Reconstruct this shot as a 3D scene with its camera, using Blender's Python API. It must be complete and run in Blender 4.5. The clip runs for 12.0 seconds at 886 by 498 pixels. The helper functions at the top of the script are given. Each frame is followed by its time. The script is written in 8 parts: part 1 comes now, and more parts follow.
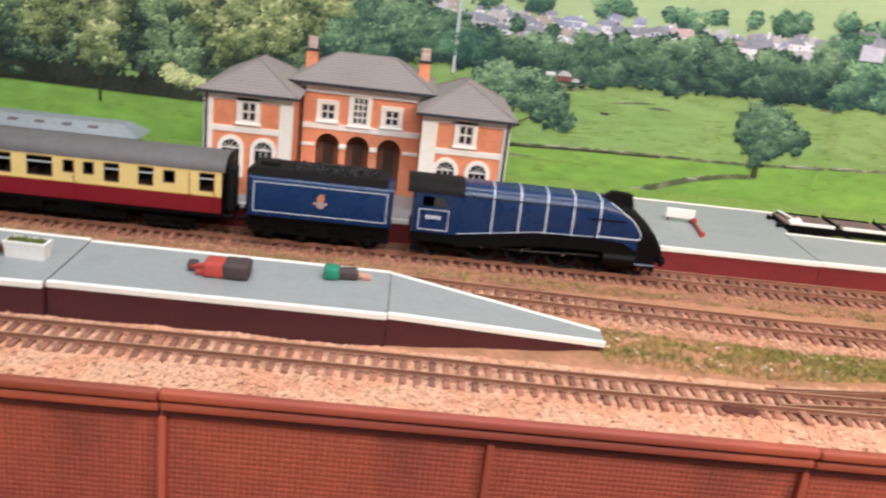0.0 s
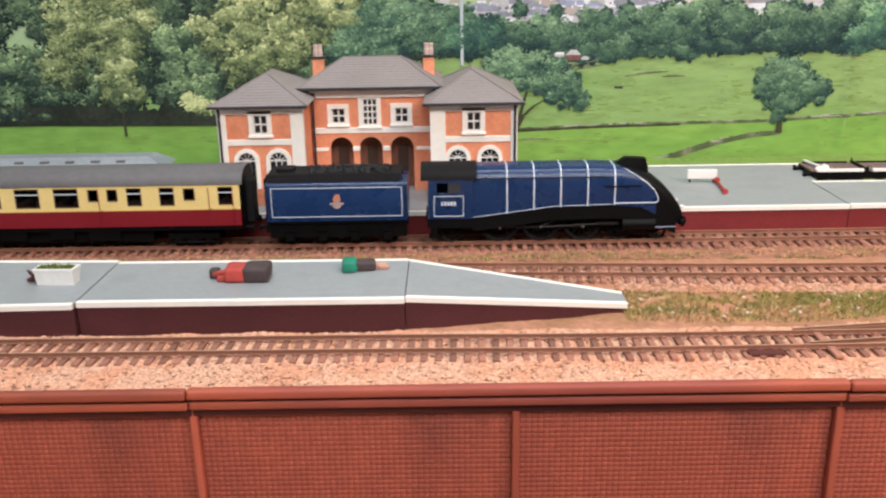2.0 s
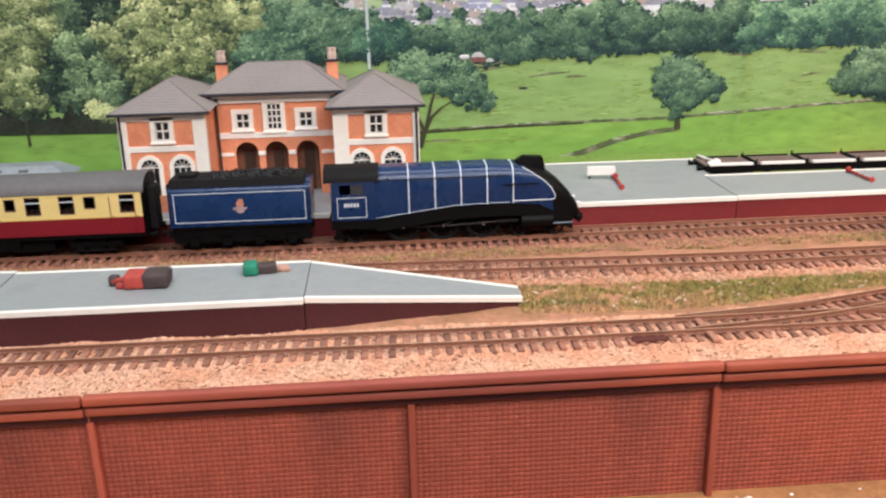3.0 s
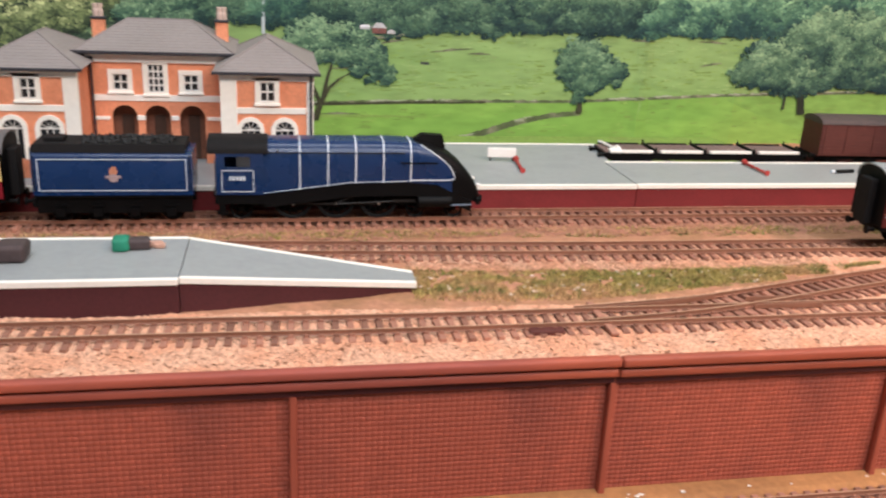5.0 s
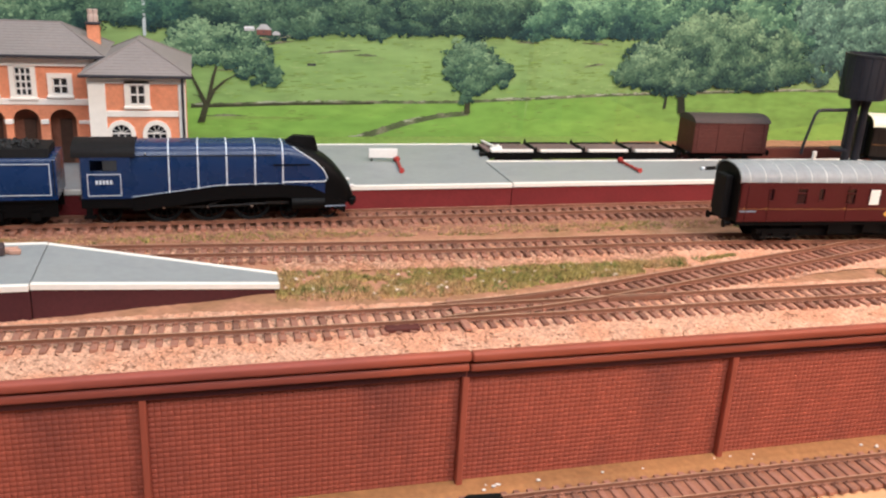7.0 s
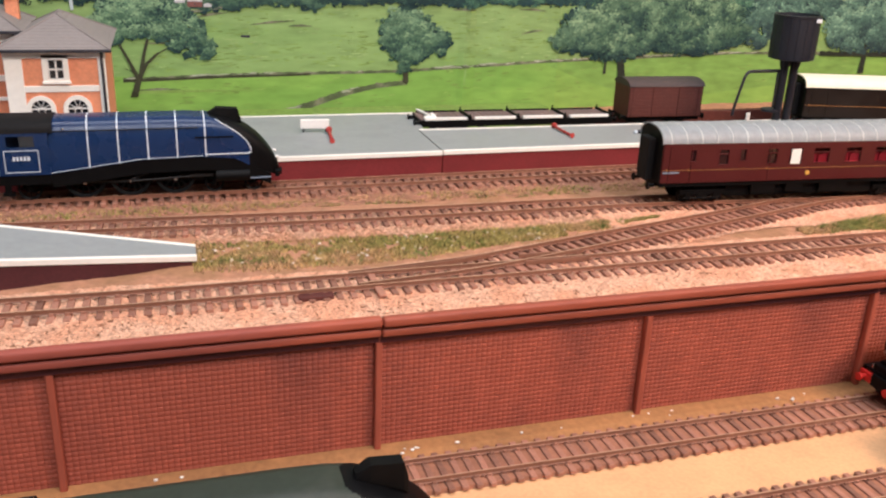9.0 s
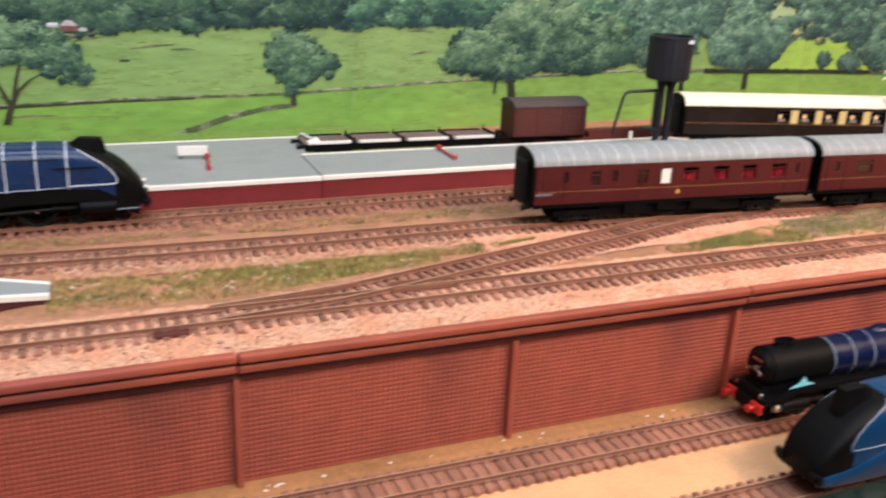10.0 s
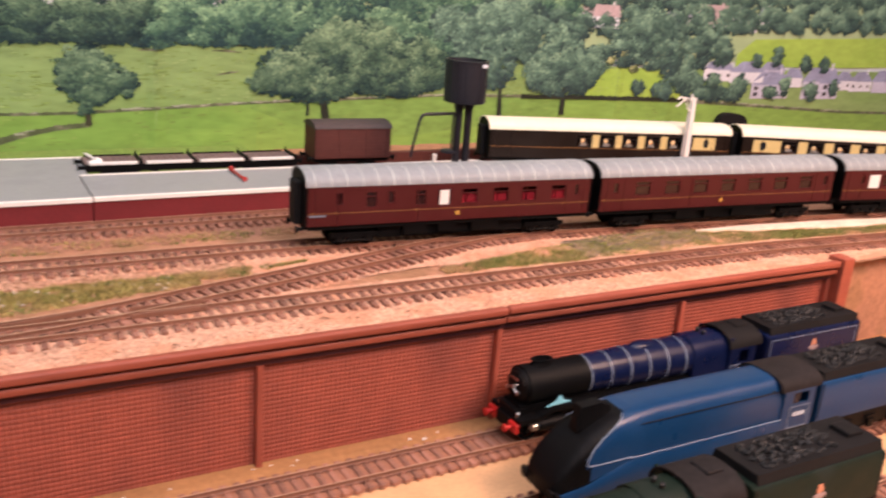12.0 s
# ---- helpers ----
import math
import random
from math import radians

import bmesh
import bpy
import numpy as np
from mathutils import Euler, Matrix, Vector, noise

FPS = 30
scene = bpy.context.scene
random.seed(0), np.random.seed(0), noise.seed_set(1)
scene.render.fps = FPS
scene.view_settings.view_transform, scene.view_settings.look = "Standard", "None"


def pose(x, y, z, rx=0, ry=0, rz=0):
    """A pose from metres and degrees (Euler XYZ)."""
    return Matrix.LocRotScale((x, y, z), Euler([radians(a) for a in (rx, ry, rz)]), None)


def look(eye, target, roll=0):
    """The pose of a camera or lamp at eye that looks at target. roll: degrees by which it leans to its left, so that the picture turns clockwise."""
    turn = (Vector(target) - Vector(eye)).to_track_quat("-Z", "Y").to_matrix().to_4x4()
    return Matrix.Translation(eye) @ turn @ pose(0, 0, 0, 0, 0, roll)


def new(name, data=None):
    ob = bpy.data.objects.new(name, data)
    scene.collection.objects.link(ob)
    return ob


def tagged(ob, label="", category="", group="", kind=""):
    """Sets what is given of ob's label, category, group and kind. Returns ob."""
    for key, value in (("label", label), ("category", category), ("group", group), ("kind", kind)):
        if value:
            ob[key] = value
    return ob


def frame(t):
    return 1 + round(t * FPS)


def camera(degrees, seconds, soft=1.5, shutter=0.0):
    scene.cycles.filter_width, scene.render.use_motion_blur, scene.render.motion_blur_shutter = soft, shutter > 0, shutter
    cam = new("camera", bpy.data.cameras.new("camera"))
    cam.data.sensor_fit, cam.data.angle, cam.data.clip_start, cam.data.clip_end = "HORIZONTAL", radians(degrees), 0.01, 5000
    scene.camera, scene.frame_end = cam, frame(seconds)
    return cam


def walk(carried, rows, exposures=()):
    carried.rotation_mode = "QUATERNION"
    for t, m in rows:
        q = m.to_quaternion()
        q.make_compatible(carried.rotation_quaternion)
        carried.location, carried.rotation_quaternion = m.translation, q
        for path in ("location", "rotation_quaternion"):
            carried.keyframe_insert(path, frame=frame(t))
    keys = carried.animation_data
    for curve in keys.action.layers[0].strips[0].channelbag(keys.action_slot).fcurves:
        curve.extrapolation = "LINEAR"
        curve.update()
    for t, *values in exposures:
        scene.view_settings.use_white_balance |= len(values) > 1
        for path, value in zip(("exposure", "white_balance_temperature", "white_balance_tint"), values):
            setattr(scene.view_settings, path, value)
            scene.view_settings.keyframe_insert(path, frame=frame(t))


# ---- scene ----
cam = camera(53.2, 12.0, soft=2.2, shutter=0.5)
PATH = [
    (0, (0.013, -0.007, 0.2), (0.129, 1.886, -0.435), 6.9),
    (0.5, (0.04, -0.012, 0.195), (0.186, 1.892, -0.4), 3.5),
    (1, (0.036, -0.016, 0.189), (0.183, 1.891, -0.396), 1.6),
    (1.5, (0.026, -0.018, 0.184), (0.065, 1.882, -0.439), 1.0),
    (2, (0.038, -0.018, 0.186), (0.025, 1.885, -0.428), -1.0),
    (2.5, (0.048, -0.018, 0.185), (0.117, 1.882, -0.437), -0.7),
    (3, (0.058, -0.031, 0.188), (0.194, 1.868, -0.425), -1.3),
    (3.2, (0.058, -0.032, 0.191), (0.214, 1.866, -0.42), -1.2),
    (4.8, (0.058, -0.006, 0.184), (0.381, 1.856, -0.469), 2.0),
    (5, (0.063, -0.003, 0.182), (0.429, 1.849, -0.478), 2.8),
    (5.5, (0.073, -0.008, 0.184), (0.478, 1.833, -0.485), 2.7),
    (6, (0.077, -0.014, 0.188), (0.528, 1.829, -0.444), 3.0),
    (6.5, (0.087, -0.016, 0.187), (0.569, 1.817, -0.453), 3.2),
    (7, (0.098, -0.019, 0.187), (0.617, 1.798, -0.467), 3.3),
    (7.5, (0.107, -0.021, 0.185), (0.637, 1.788, -0.482), 2.7),
    (7.7, (0.117, -0.02, 0.184), (0.653, 1.787, -0.483), 2.3),
    (9.5, (0.137, -0.035, 0.19), (0.75, 1.729, -0.528), 2.6),
    (10, (0.163, -0.037, 0.195), (0.887, 1.701, -0.481), 2.6),
    (10.5, (0.186, -0.041, 0.185), (1.016, 1.663, -0.453), 5.1),
    (11, (0.204, -0.044, 0.187), (1.044, 1.651, -0.462), 3.9),
    (11.5, (0.22, -0.059, 0.194), (1.111, 1.62, -0.43), 2.9),
    (11.8, (0.2277, -0.0604, 0.194), (1.1513, 1.6032, -0.4214), 3.67),
    (11.9, (0.231, -0.0611, 0.194), (1.169, 1.5958, -0.4176), 4.0),
    (12, (0.236, -0.062, 0.194), (1.195, 1.585, -0.412), 4.5),
]
walk(cam, [(t, look(eye, target, roll)) for t, eye, target, roll in PATH], exposures=[(0.0, -0.38, 5900, 8), (3.0, -0.42, 5850, 8), (5.5, -0.50, 5900, 9), (7.5, -0.53, 5850, 9), (9.5, -0.57, 5950, 12), (10.0, -0.58, 5700, 8), (10.5, -0.60, 6400, 26), (11.0, -0.60, 6450, 27), (12.0, -0.60, 6350, 25)])

# ---- light: a closed exhibition room with ceiling panels ----
world = bpy.data.worlds.new("room_air")
world.use_nodes = True
world.node_tree.nodes["Background"].inputs[0].default_value = (0.9, 0.95, 1.0, 1)
world.node_tree.nodes["Background"].inputs[1].default_value = 0.05
scene.world = world


def panel_lamp(name, x, y, z, sx, sy, watts, colour, tx=0, ty=0):
    data = bpy.data.lights.new(name, "AREA")
    data.shape, data.size, data.size_y, data.energy, data.color = "RECTANGLE", sx, sy, watts, colour
    ob = new(name, data)
    ob.matrix_world = pose(x, y, z, tx, ty, 0)
    return ob


panel_lamp("ceiling_lamp", 0.17, 0.20, 1.55, 1.6, 0.5, 28, (1.0, 0.98, 0.96))
panel_lamp("ceiling_lamp", 0.38, -1.2, 1.45, 1.8, 0.6, 52, (1.0, 0.96, 0.92), 40)
warm = panel_lamp("spot_panel", 1.2, -0.5, 1.05, 0.45, 0.35, 8.5, (1.0, 0.63, 0.40))
warm.matrix_world = look((1.2, -0.5, 1.05), (0.84, 0.37, -0.03))
warm.data.spread = radians(80)

# ---- materials ----


def mat(name, colour, rough=0.6, metal=0.0, vary=0.12, scale=300.0, bump=0.15, island=0.0, obj=0.0, spec=0.4, second=None, mix=0.0, emit=0.0, stretch=None):
    """Principled material: base colour with fine grain and broad staining, optional per-piece variation."""
    m = bpy.data.materials.new(name)
    m.use_nodes = True
    t = m.node_tree
    n, l = t.nodes, t.links
    b = n["Principled BSDF"]
    b.inputs["Roughness"].default_value = rough
    b.inputs["Metallic"].default_value = metal
    b.inputs["Specular IOR Level"].default_value = spec
    co = n.new("ShaderNodeTexCoord")
    fine = n.new("ShaderNodeTexNoise")
    fine.inputs["Scale"].default_value, fine.inputs["Detail"].default_value = scale, 4
    broad = n.new("ShaderNodeTexNoise")
    broad.inputs["Scale"].default_value, broad.inputs["Detail"].default_value = scale / 9, 3
    place = co.outputs["Object"]
    if stretch:
        mp = n.new("ShaderNodeMapping")
        mp.inputs["Scale"].default_value = stretch
        l.new(place, mp.inputs["Vector"])
        place = mp.outputs["Vector"]
    l.new(place, fine.inputs["Vector"])
    l.new(place, broad.inputs["Vector"])
    add = n.new("ShaderNodeMath")
    add.operation = "ADD"
    l.new(fine.outputs["Fac"], add.inputs[0])
    l.new(broad.outputs["Fac"], add.inputs[1])
    val = add
    for kind, amount in (("ShaderNodeNewGeometry", island), ("ShaderNodeObjectInfo", obj)):
        if amount:
            g = n.new(kind)
            mul = n.new("ShaderNodeMath")
            mul.operation = "MULTIPLY_ADD"
            mul.inputs[1].default_value = amount / max(vary, 0.01)
            mul.inputs[2].default_value = -amount / max(vary, 0.01) / 2
            l.new(g.outputs["Random Per Island" if island and kind.endswith("Geometry") else "Random"], mul.inputs[0])
            s = n.new("ShaderNodeMath")
            s.operation = "ADD"
            l.new(val.outputs[0], s.inputs[0])
            l.new(mul.outputs[0], s.inputs[1])
            val = s
    ramp = n.new("ShaderNodeMapRange")
    ramp.inputs["From Min"].default_value, ramp.inputs["From Max"].default_value = 0.5, 1.5
    ramp.inputs["To Min"].default_value, ramp.inputs["To Max"].default_value = 1 - vary * 1.6, 1 + vary * 1.6
    ramp.clamp = False
    l.new(val.outputs[0], ramp.inputs["Value"])
    scalec = n.new("ShaderNodeVectorMath")
    scalec.operation = "SCALE"
    if second:
        mx = n.new("ShaderNodeMix")
        mx.data_type = "RGBA"
        mx.inputs["A"].default_value, mx.inputs["B"].default_value = (*colour, 1), (*second, 1)
        st = n.new("ShaderNodeMapRange")
        st.inputs["From Min"].default_value, st.inputs["From Max"].default_value = 0.60 - mix * 0.3, 0.72 - mix * 0.3
        l.new(broad.outputs["Fac"], st.inputs["Value"])
        l.new(st.outputs["Result"], mx.inputs["Factor"])
        l.new(mx.outputs["Result"], scalec.inputs[0])
    else:
        scalec.inputs[0].default_value = colour
    l.new(ramp.outputs["Result"], scalec.inputs["Scale"])
    l.new(scalec.outputs["Vector"], b.inputs["Base Color"])
    rr = n.new("ShaderNodeMapRange")
    rr.inputs["From Min"].default_value, rr.inputs["From Max"].default_value = 0.3, 0.7
    rr.inputs["To Min"].default_value, rr.inputs["To Max"].default_value = max(rough - 0.08, 0.03), min(rough + 0.08, 1)
    l.new(broad.outputs["Fac"], rr.inputs["Value"])
    l.new(rr.outputs["Result"], b.inputs["Roughness"])
    if bump:
        bp = n.new("ShaderNodeBump")
        bp.inputs["Strength"].default_value, bp.inputs["Distance"].default_value = bump, 0.0004
        l.new(fine.outputs["Fac"], bp.inputs["Height"])
        l.new(bp.outputs["Normal"], b.inputs["Normal"])
    if emit:
        b.inputs["Emission Color"].default_value, b.inputs["Emission Strength"].default_value = (*colour, 1), emit
    return m


M = dict(
    express_blue=mat("express_blue_paint", (0.0066, 0.025, 0.088), 0.28, vary=0.08, scale=500, bump=0.04),
    dark_blue=mat("dark_blue_paint", (0.0032, 0.0075, 0.036), 0.30, vary=0.1, scale=500, bump=0.04),
    garter_blue=mat("garter_blue_paint", (0.0050, 0.038, 0.108), 0.34, vary=0.1, scale=400, bump=0.04),
    green=mat("locomotive_green_paint", (0.005, 0.013, 0.008), 0.6, vary=0.12, scale=400, bump=0.05, second=(0.010, 0.017, 0.013), mix=0.3, spec=0.2),
    dullgreen=mat("dusty_green_paint", (0.026, 0.034, 0.024), 0.5, vary=0.2, scale=300, bump=0.05, second=(0.04, 0.045, 0.034), mix=0.3),
    black=mat("black_paint", (0.0024, 0.0024, 0.0028), 0.55, vary=0.25, scale=400, bump=0.06, spec=0.13),
    soot=mat("sooty_black", (0.008, 0.0072, 0.0075), 0.75, vary=0.3, scale=500, bump=0.3, spec=0.2),
    coal=mat("coal", (0.007, 0.007, 0.0075), 0.55, vary=0.4, scale=900, bump=0.8, island=0.3),
    dull=mat("dull_cab_roof", (0.016, 0.013, 0.013), 0.75, vary=0.4, scale=250, bump=0.2, spec=0.2),
    lining=mat("white_lining", (0.62, 0.68, 0.74), 0.5, vary=0.05, bump=0),
    dimlining=mat("greyish_lining", (0.19, 0.23, 0.30), 0.55, vary=0.15, bump=0),
    dimgold=mat("faded_gold_line", (0.30, 0.14, 0.045), 0.5, vary=0.15, bump=0),
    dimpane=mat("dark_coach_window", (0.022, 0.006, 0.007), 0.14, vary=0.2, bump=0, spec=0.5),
    steel=mat("bright_steel", (0.55, 0.54, 0.52), 0.3, 1.0, vary=0.1, bump=0.05),
    dullsteel=mat("oily_dark_steel", (0.016, 0.015, 0.015), 0.5, 0.4, vary=0.2, bump=0.05),
    palecrest=mat("pale_crest_paint", (0.34, 0.25, 0.25), 0.5, vary=0.3, scale=900, bump=0),
    emblem=mat("orange_emblem_paint", (0.50, 0.21, 0.12), 0.5, vary=0.25, scale=900, bump=0),
    cream=mat("cream_coach_paint", (0.80, 0.62, 0.24), 0.42, vary=0.06, scale=400, bump=0.04),
    crimson=mat("crimson_coach_paint", (0.20, 0.010, 0.018), 0.42, vary=0.08, scale=400, bump=0.04),
    maroon=mat("maroon_coach_paint", (0.066, 0.0088, 0.0096), 0.36, vary=0.1, scale=400, bump=0.04),
    umber=mat("umber_coach_paint", (0.012, 0.007, 0.005), 0.4, vary=0.1, scale=400, bump=0.04),
    pullcream=mat("pale_cream_paint", (0.62, 0.50, 0.22), 0.45, vary=0.06, bump=0.04),
    vanroof=mat("sooty_van_roof", (0.062, 0.046, 0.044), 0.7, vary=0.2, scale=250, bump=0.2),
    roofgrey=mat("dark_grey_roof", (0.130, 0.122, 0.122), 0.6, vary=0.12, scale=250, bump=0.15),
    # lighter than the roof: edge glints of the ribs put into their colour
    ribgrey=mat("glinting_roof_rib", (0.42, 0.44, 0.45), 0.5, vary=0.3, scale=500, bump=0.1),
    rooflight=mat("light_grey_roof", (0.265, 0.29, 0.305), 0.55, vary=0.14, scale=250, bump=0.1),
    roofcream=mat("cream_white_roof", (0.82, 0.76, 0.60), 0.5, vary=0.05, scale=200, bump=0.05),
    gold=mat("gold_line", (0.55, 0.32, 0.06), 0.45, vary=0.08, bump=0),
    white=mat("white_plastic", (0.82, 0.80, 0.76), 0.5, vary=0.05, scale=300, bump=0.08),
    red=mat("red_paint", (0.45, 0.018, 0.014), 0.4, vary=0.08, bump=0.04),
    dullred=mat("weathered_red", (0.36, 0.035, 0.03), 0.5, vary=0.12, bump=0.04),
    bauxite=mat("bauxite_brown", (0.085, 0.022, 0.017), 0.65, vary=0.2, scale=300, bump=0.2),
    plank=mat("grey_brown_planks", (0.16, 0.11, 0.10), 0.75, vary=0.25, scale=400, bump=0.3, island=0.12),
    brick=mat("orange_brick", (0.80, 0.31, 0.165), 0.75, vary=0.14, scale=500, bump=0.3, second=(0.68, 0.25, 0.13), mix=0.3),
    stone=mat("white_painted_stone", (0.93, 0.88, 0.80), 0.65, vary=0.05, scale=300, bump=0.15),
    slate=mat("grey_slate", (0.250, 0.218, 0.206), 0.7, vary=0.09, scale=350, bump=0.25),
    gutter=mat("dark_gutter", (0.03, 0.028, 0.035), 0.5, vary=0.1, bump=0.05),
    clay=mat("clay_pot", (0.55, 0.42, 0.36), 0.7, vary=0.1, bump=0.1),
    deck=mat("grey_platform_deck", (0.295, 0.312, 0.316), 0.45, vary=0.07, scale=220, bump=0.15, second=(0.27, 0.285, 0.29), mix=0.2),
    edge=mat("white_platform_edge", (0.84, 0.81, 0.74), 0.6, vary=0.05, scale=250, bump=0.1),
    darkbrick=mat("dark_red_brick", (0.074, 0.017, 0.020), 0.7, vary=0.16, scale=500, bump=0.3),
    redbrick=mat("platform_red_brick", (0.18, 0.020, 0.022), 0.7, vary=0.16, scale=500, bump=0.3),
    wallbrick=mat("moulded_red_brick", (0.345, 0.083, 0.051), 0.55, vary=0.13, scale=120, bump=0.12, island=0.05, second=(0.19, 0.050, 0.036), mix=0.2, stretch=(1, 1, 0.35)),
    coping=mat("moulded_red_coping", (0.315, 0.074, 0.041), 0.6, vary=0.2, scale=200, bump=0.25, obj=0.12, second=(0.23, 0.055, 0.038), mix=0.3, stretch=(0.16, 1, 1)),
    post=mat("moulded_red_post", (0.40, 0.098, 0.060), 0.55, vary=0.15, scale=200, bump=0.15, obj=0.1, stretch=(1, 1, 0.2)),
    earth=mat("brown_earth", (0.44, 0.215, 0.125), 0.9, vary=0.26, scale=260, bump=0.7, second=(0.30, 0.155, 0.080), mix=0.4),
    sand=mat("cork_board", (0.68, 0.385, 0.19), 0.8, vary=0.10, scale=500, bump=0.25),
    ballast=mat("pinkish_ballast", (0.66, 0.375, 0.245), 0.85, vary=0.16, scale=300, bump=0.2, island=0.15, second=(0.58, 0.29, 0.175), mix=0.45),
    brownballast=mat("rusty_ballast", (0.40, 0.19, 0.125), 0.9, vary=0.2, scale=600, bump=0.2, island=0.25),
    sleeper=mat("brown_sleeper", (0.29, 0.135, 0.090), 0.8, vary=0.2, scale=500, bump=0.2, obj=0.2),
    rail=mat("rusty_rail_side", (0.25, 0.115, 0.072), 0.6, 0.1, vary=0.15, scale=600, bump=0.1),
    railtop=mat("worn_rail_top", (0.46, 0.28, 0.18), 0.45, 0.2, vary=0.1, scale=600, bump=0.05),
    grass=mat("dry_green_static_grass", (0.40, 0.33, 0.105), 0.9, vary=0.25, scale=130, bump=0, island=0.4, second=(0.50, 0.33, 0.16), mix=0.5),
    grassdark=mat("dark_green_tuft", (0.20, 0.235, 0.062), 0.9, vary=0.3, scale=200, bump=0, island=0.4),
    weedbank=mat("rough_green_bank", (0.20, 0.31, 0.060), 0.95, vary=0.3, scale=220, bump=0.8, second=(0.17, 0.24, 0.055), mix=0.4),
    greystone=mat("grey_rubble", (0.19, 0.135, 0.095), 0.9, vary=0.2, scale=400, bump=0.3, island=0.4),
    pale=mat("pale_path", (0.72, 0.58, 0.46), 0.85, vary=0.2, scale=300, bump=0.2),
    verge=mat("ochre_verge", (0.34, 0.165, 0.065), 0.9, vary=0.25, scale=300, bump=0.5),
    yardbed=mat("brown_yard_bed", (0.31, 0.135, 0.080), 0.9, vary=0.2, scale=400, bump=0.4),
    porch=mat("shaded_porch_brick", (0.24, 0.095, 0.055), 0.8, vary=0.25, scale=300, bump=0.2),
    interior=mat("dark_interior", (0.014, 0.009, 0.008), 0.8, vary=0.2, bump=0),
    seat=mat("brown_seat", (0.07, 0.035, 0.022), 0.8, vary=0.2, bump=0),
    redseat=mat("red_seat", (0.62, 0.035, 0.065), 0.6, vary=0.1, bump=0),
    lampglow=mat("small_lamp_glow", (1.0, 0.60, 0.28), 0.5, vary=0.02, bump=0, emit=7.0),
    cyan=mat("pale_blue_plate", (0.25, 0.62, 0.72), 0.35, vary=0.05, bump=0),
    roomwall=mat("painted_plaster", (0.34, 0.34, 0.34), 0.9, vary=0.05, scale=6, bump=0.1),
    floorboard=mat("hall_floor", (0.14, 0.11, 0.09), 0.6, vary=0.15, scale=8, bump=0.05),
)


def glass_mat(name, colour):
    m = bpy.data.materials.new(name)
    m.use_nodes = True
    b = m.node_tree.nodes["Principled BSDF"]
    b.inputs["Base Color"].default_value = (*colour, 1)
    b.inputs["Roughness"].default_value = 0.08
    b.inputs["Transmission Weight"].default_value = 1.0
    b.inputs["IOR"].default_value = 1.1
    return m


M["glass"] = glass_mat("smoky_glass", (0.26, 0.25, 0.245))
M["pane"] = mat("dark_window_pane", (0.02, 0.022, 0.026), 0.12, vary=0.1, bump=0, spec=0.6)

# ---- mesh helpers ----


def thing(name, m, label="", category="", group="", kind=""):
    ob = new(name)
    ob.empty_display_size = 0.01
    ob.matrix_world = m
    return tagged(ob, label, category, group, kind)


def part(name, bm, material, parent=None, label="", smooth=0):
    """Links a bmesh as one mesh object under a thing or a part."""
    me = bpy.data.meshes.new(name)
    bmesh.ops.recalc_face_normals(bm, faces=bm.faces)
    bm.to_mesh(me)
    bm.free()
    for one in material if isinstance(material, (list, tuple)) else [material]:
        me.materials.append(M[one] if isinstance(one, str) else one)
    if smooth:
        me.polygons.foreach_set("use_smooth", [True] * len(me.polygons))
        me.set_sharp_from_angle(angle=radians(smooth))
    ob = new(name, me)
    if parent is not None:
        ob.parent = parent
    return tagged(ob, label)


def bulk(name, verts, faces, sizes, materials, index=None, parent=None):
    """A joined mesh out of arrays: verts (n,3), flat loop indices, loop counts, material slot per face."""
    me = bpy.data.meshes.new(name)
    me.vertices.add(len(verts))
    me.vertices.foreach_set("co", np.asarray(verts, np.float32).ravel())
    me.loops.add(len(faces))
    me.loops.foreach_set("vertex_index", np.asarray(faces, np.int32))
    sizes = np.asarray(sizes, np.int32)
    me.polygons.add(len(sizes))
    me.polygons.foreach_set("loop_start", np.concatenate([[0], np.cumsum(sizes)[:-1]]).astype(np.int32))
    if index is not None:
        me.polygons.foreach_set("material_index", np.asarray(index, np.int32))
    for one in materials:
        me.materials.append(M[one] if isinstance(one, str) else one)
    me.update(calc_edges=True)
    ob = new(name, me)
    if parent is not None:
        ob.parent = parent
    return ob


def slab(bm, x0, x1, y0, y1, z0, z1, slot=0):
    v = [bm.verts.new(p) for p in ((x0, y0, z0), (x1, y0, z0), (x1, y1, z0), (x0, y1, z0), (x0, y0, z1), (x1, y0, z1), (x1, y1, z1), (x0, y1, z1))]
    for f in ((0, 3, 2, 1), (4, 5, 6, 7), (0, 1, 5, 4), (1, 2, 6, 5), (2, 3, 7, 6), (3, 0, 4, 7)):
        bm.faces.new([v[i] for i in f]).material_index = slot
    return v


def soft(x0, x1, y0, y1, z0, z1, r=0.0004, seg=1):
    """A bevelled slab as a bmesh of its own."""
    bm = bmesh.new()
    slab(bm, x0, x1, y0, y1, z0, z1)
    bmesh.ops.bevel(bm, geom=bm.edges[:], offset=r, segments=seg, affect="EDGES", profile=0.6)
    return bm


def loft(bm, sections, caps=True, slot=0):
    """Skin closed rings of equal length."""
    rings = [[bm.verts.new(p) for p in s] for s in sections]
    for a, b in zip(rings, rings[1:]):
        for i in range(len(a)):
            j = (i + 1) % len(a)
            bm.faces.new((a[i], a[j], b[j], b[i])).material_index = slot
    if caps:
        bm.faces.new(rings[0][::-1]).material_index = slot
        bm.faces.new(rings[-1]).material_index = slot
    return rings


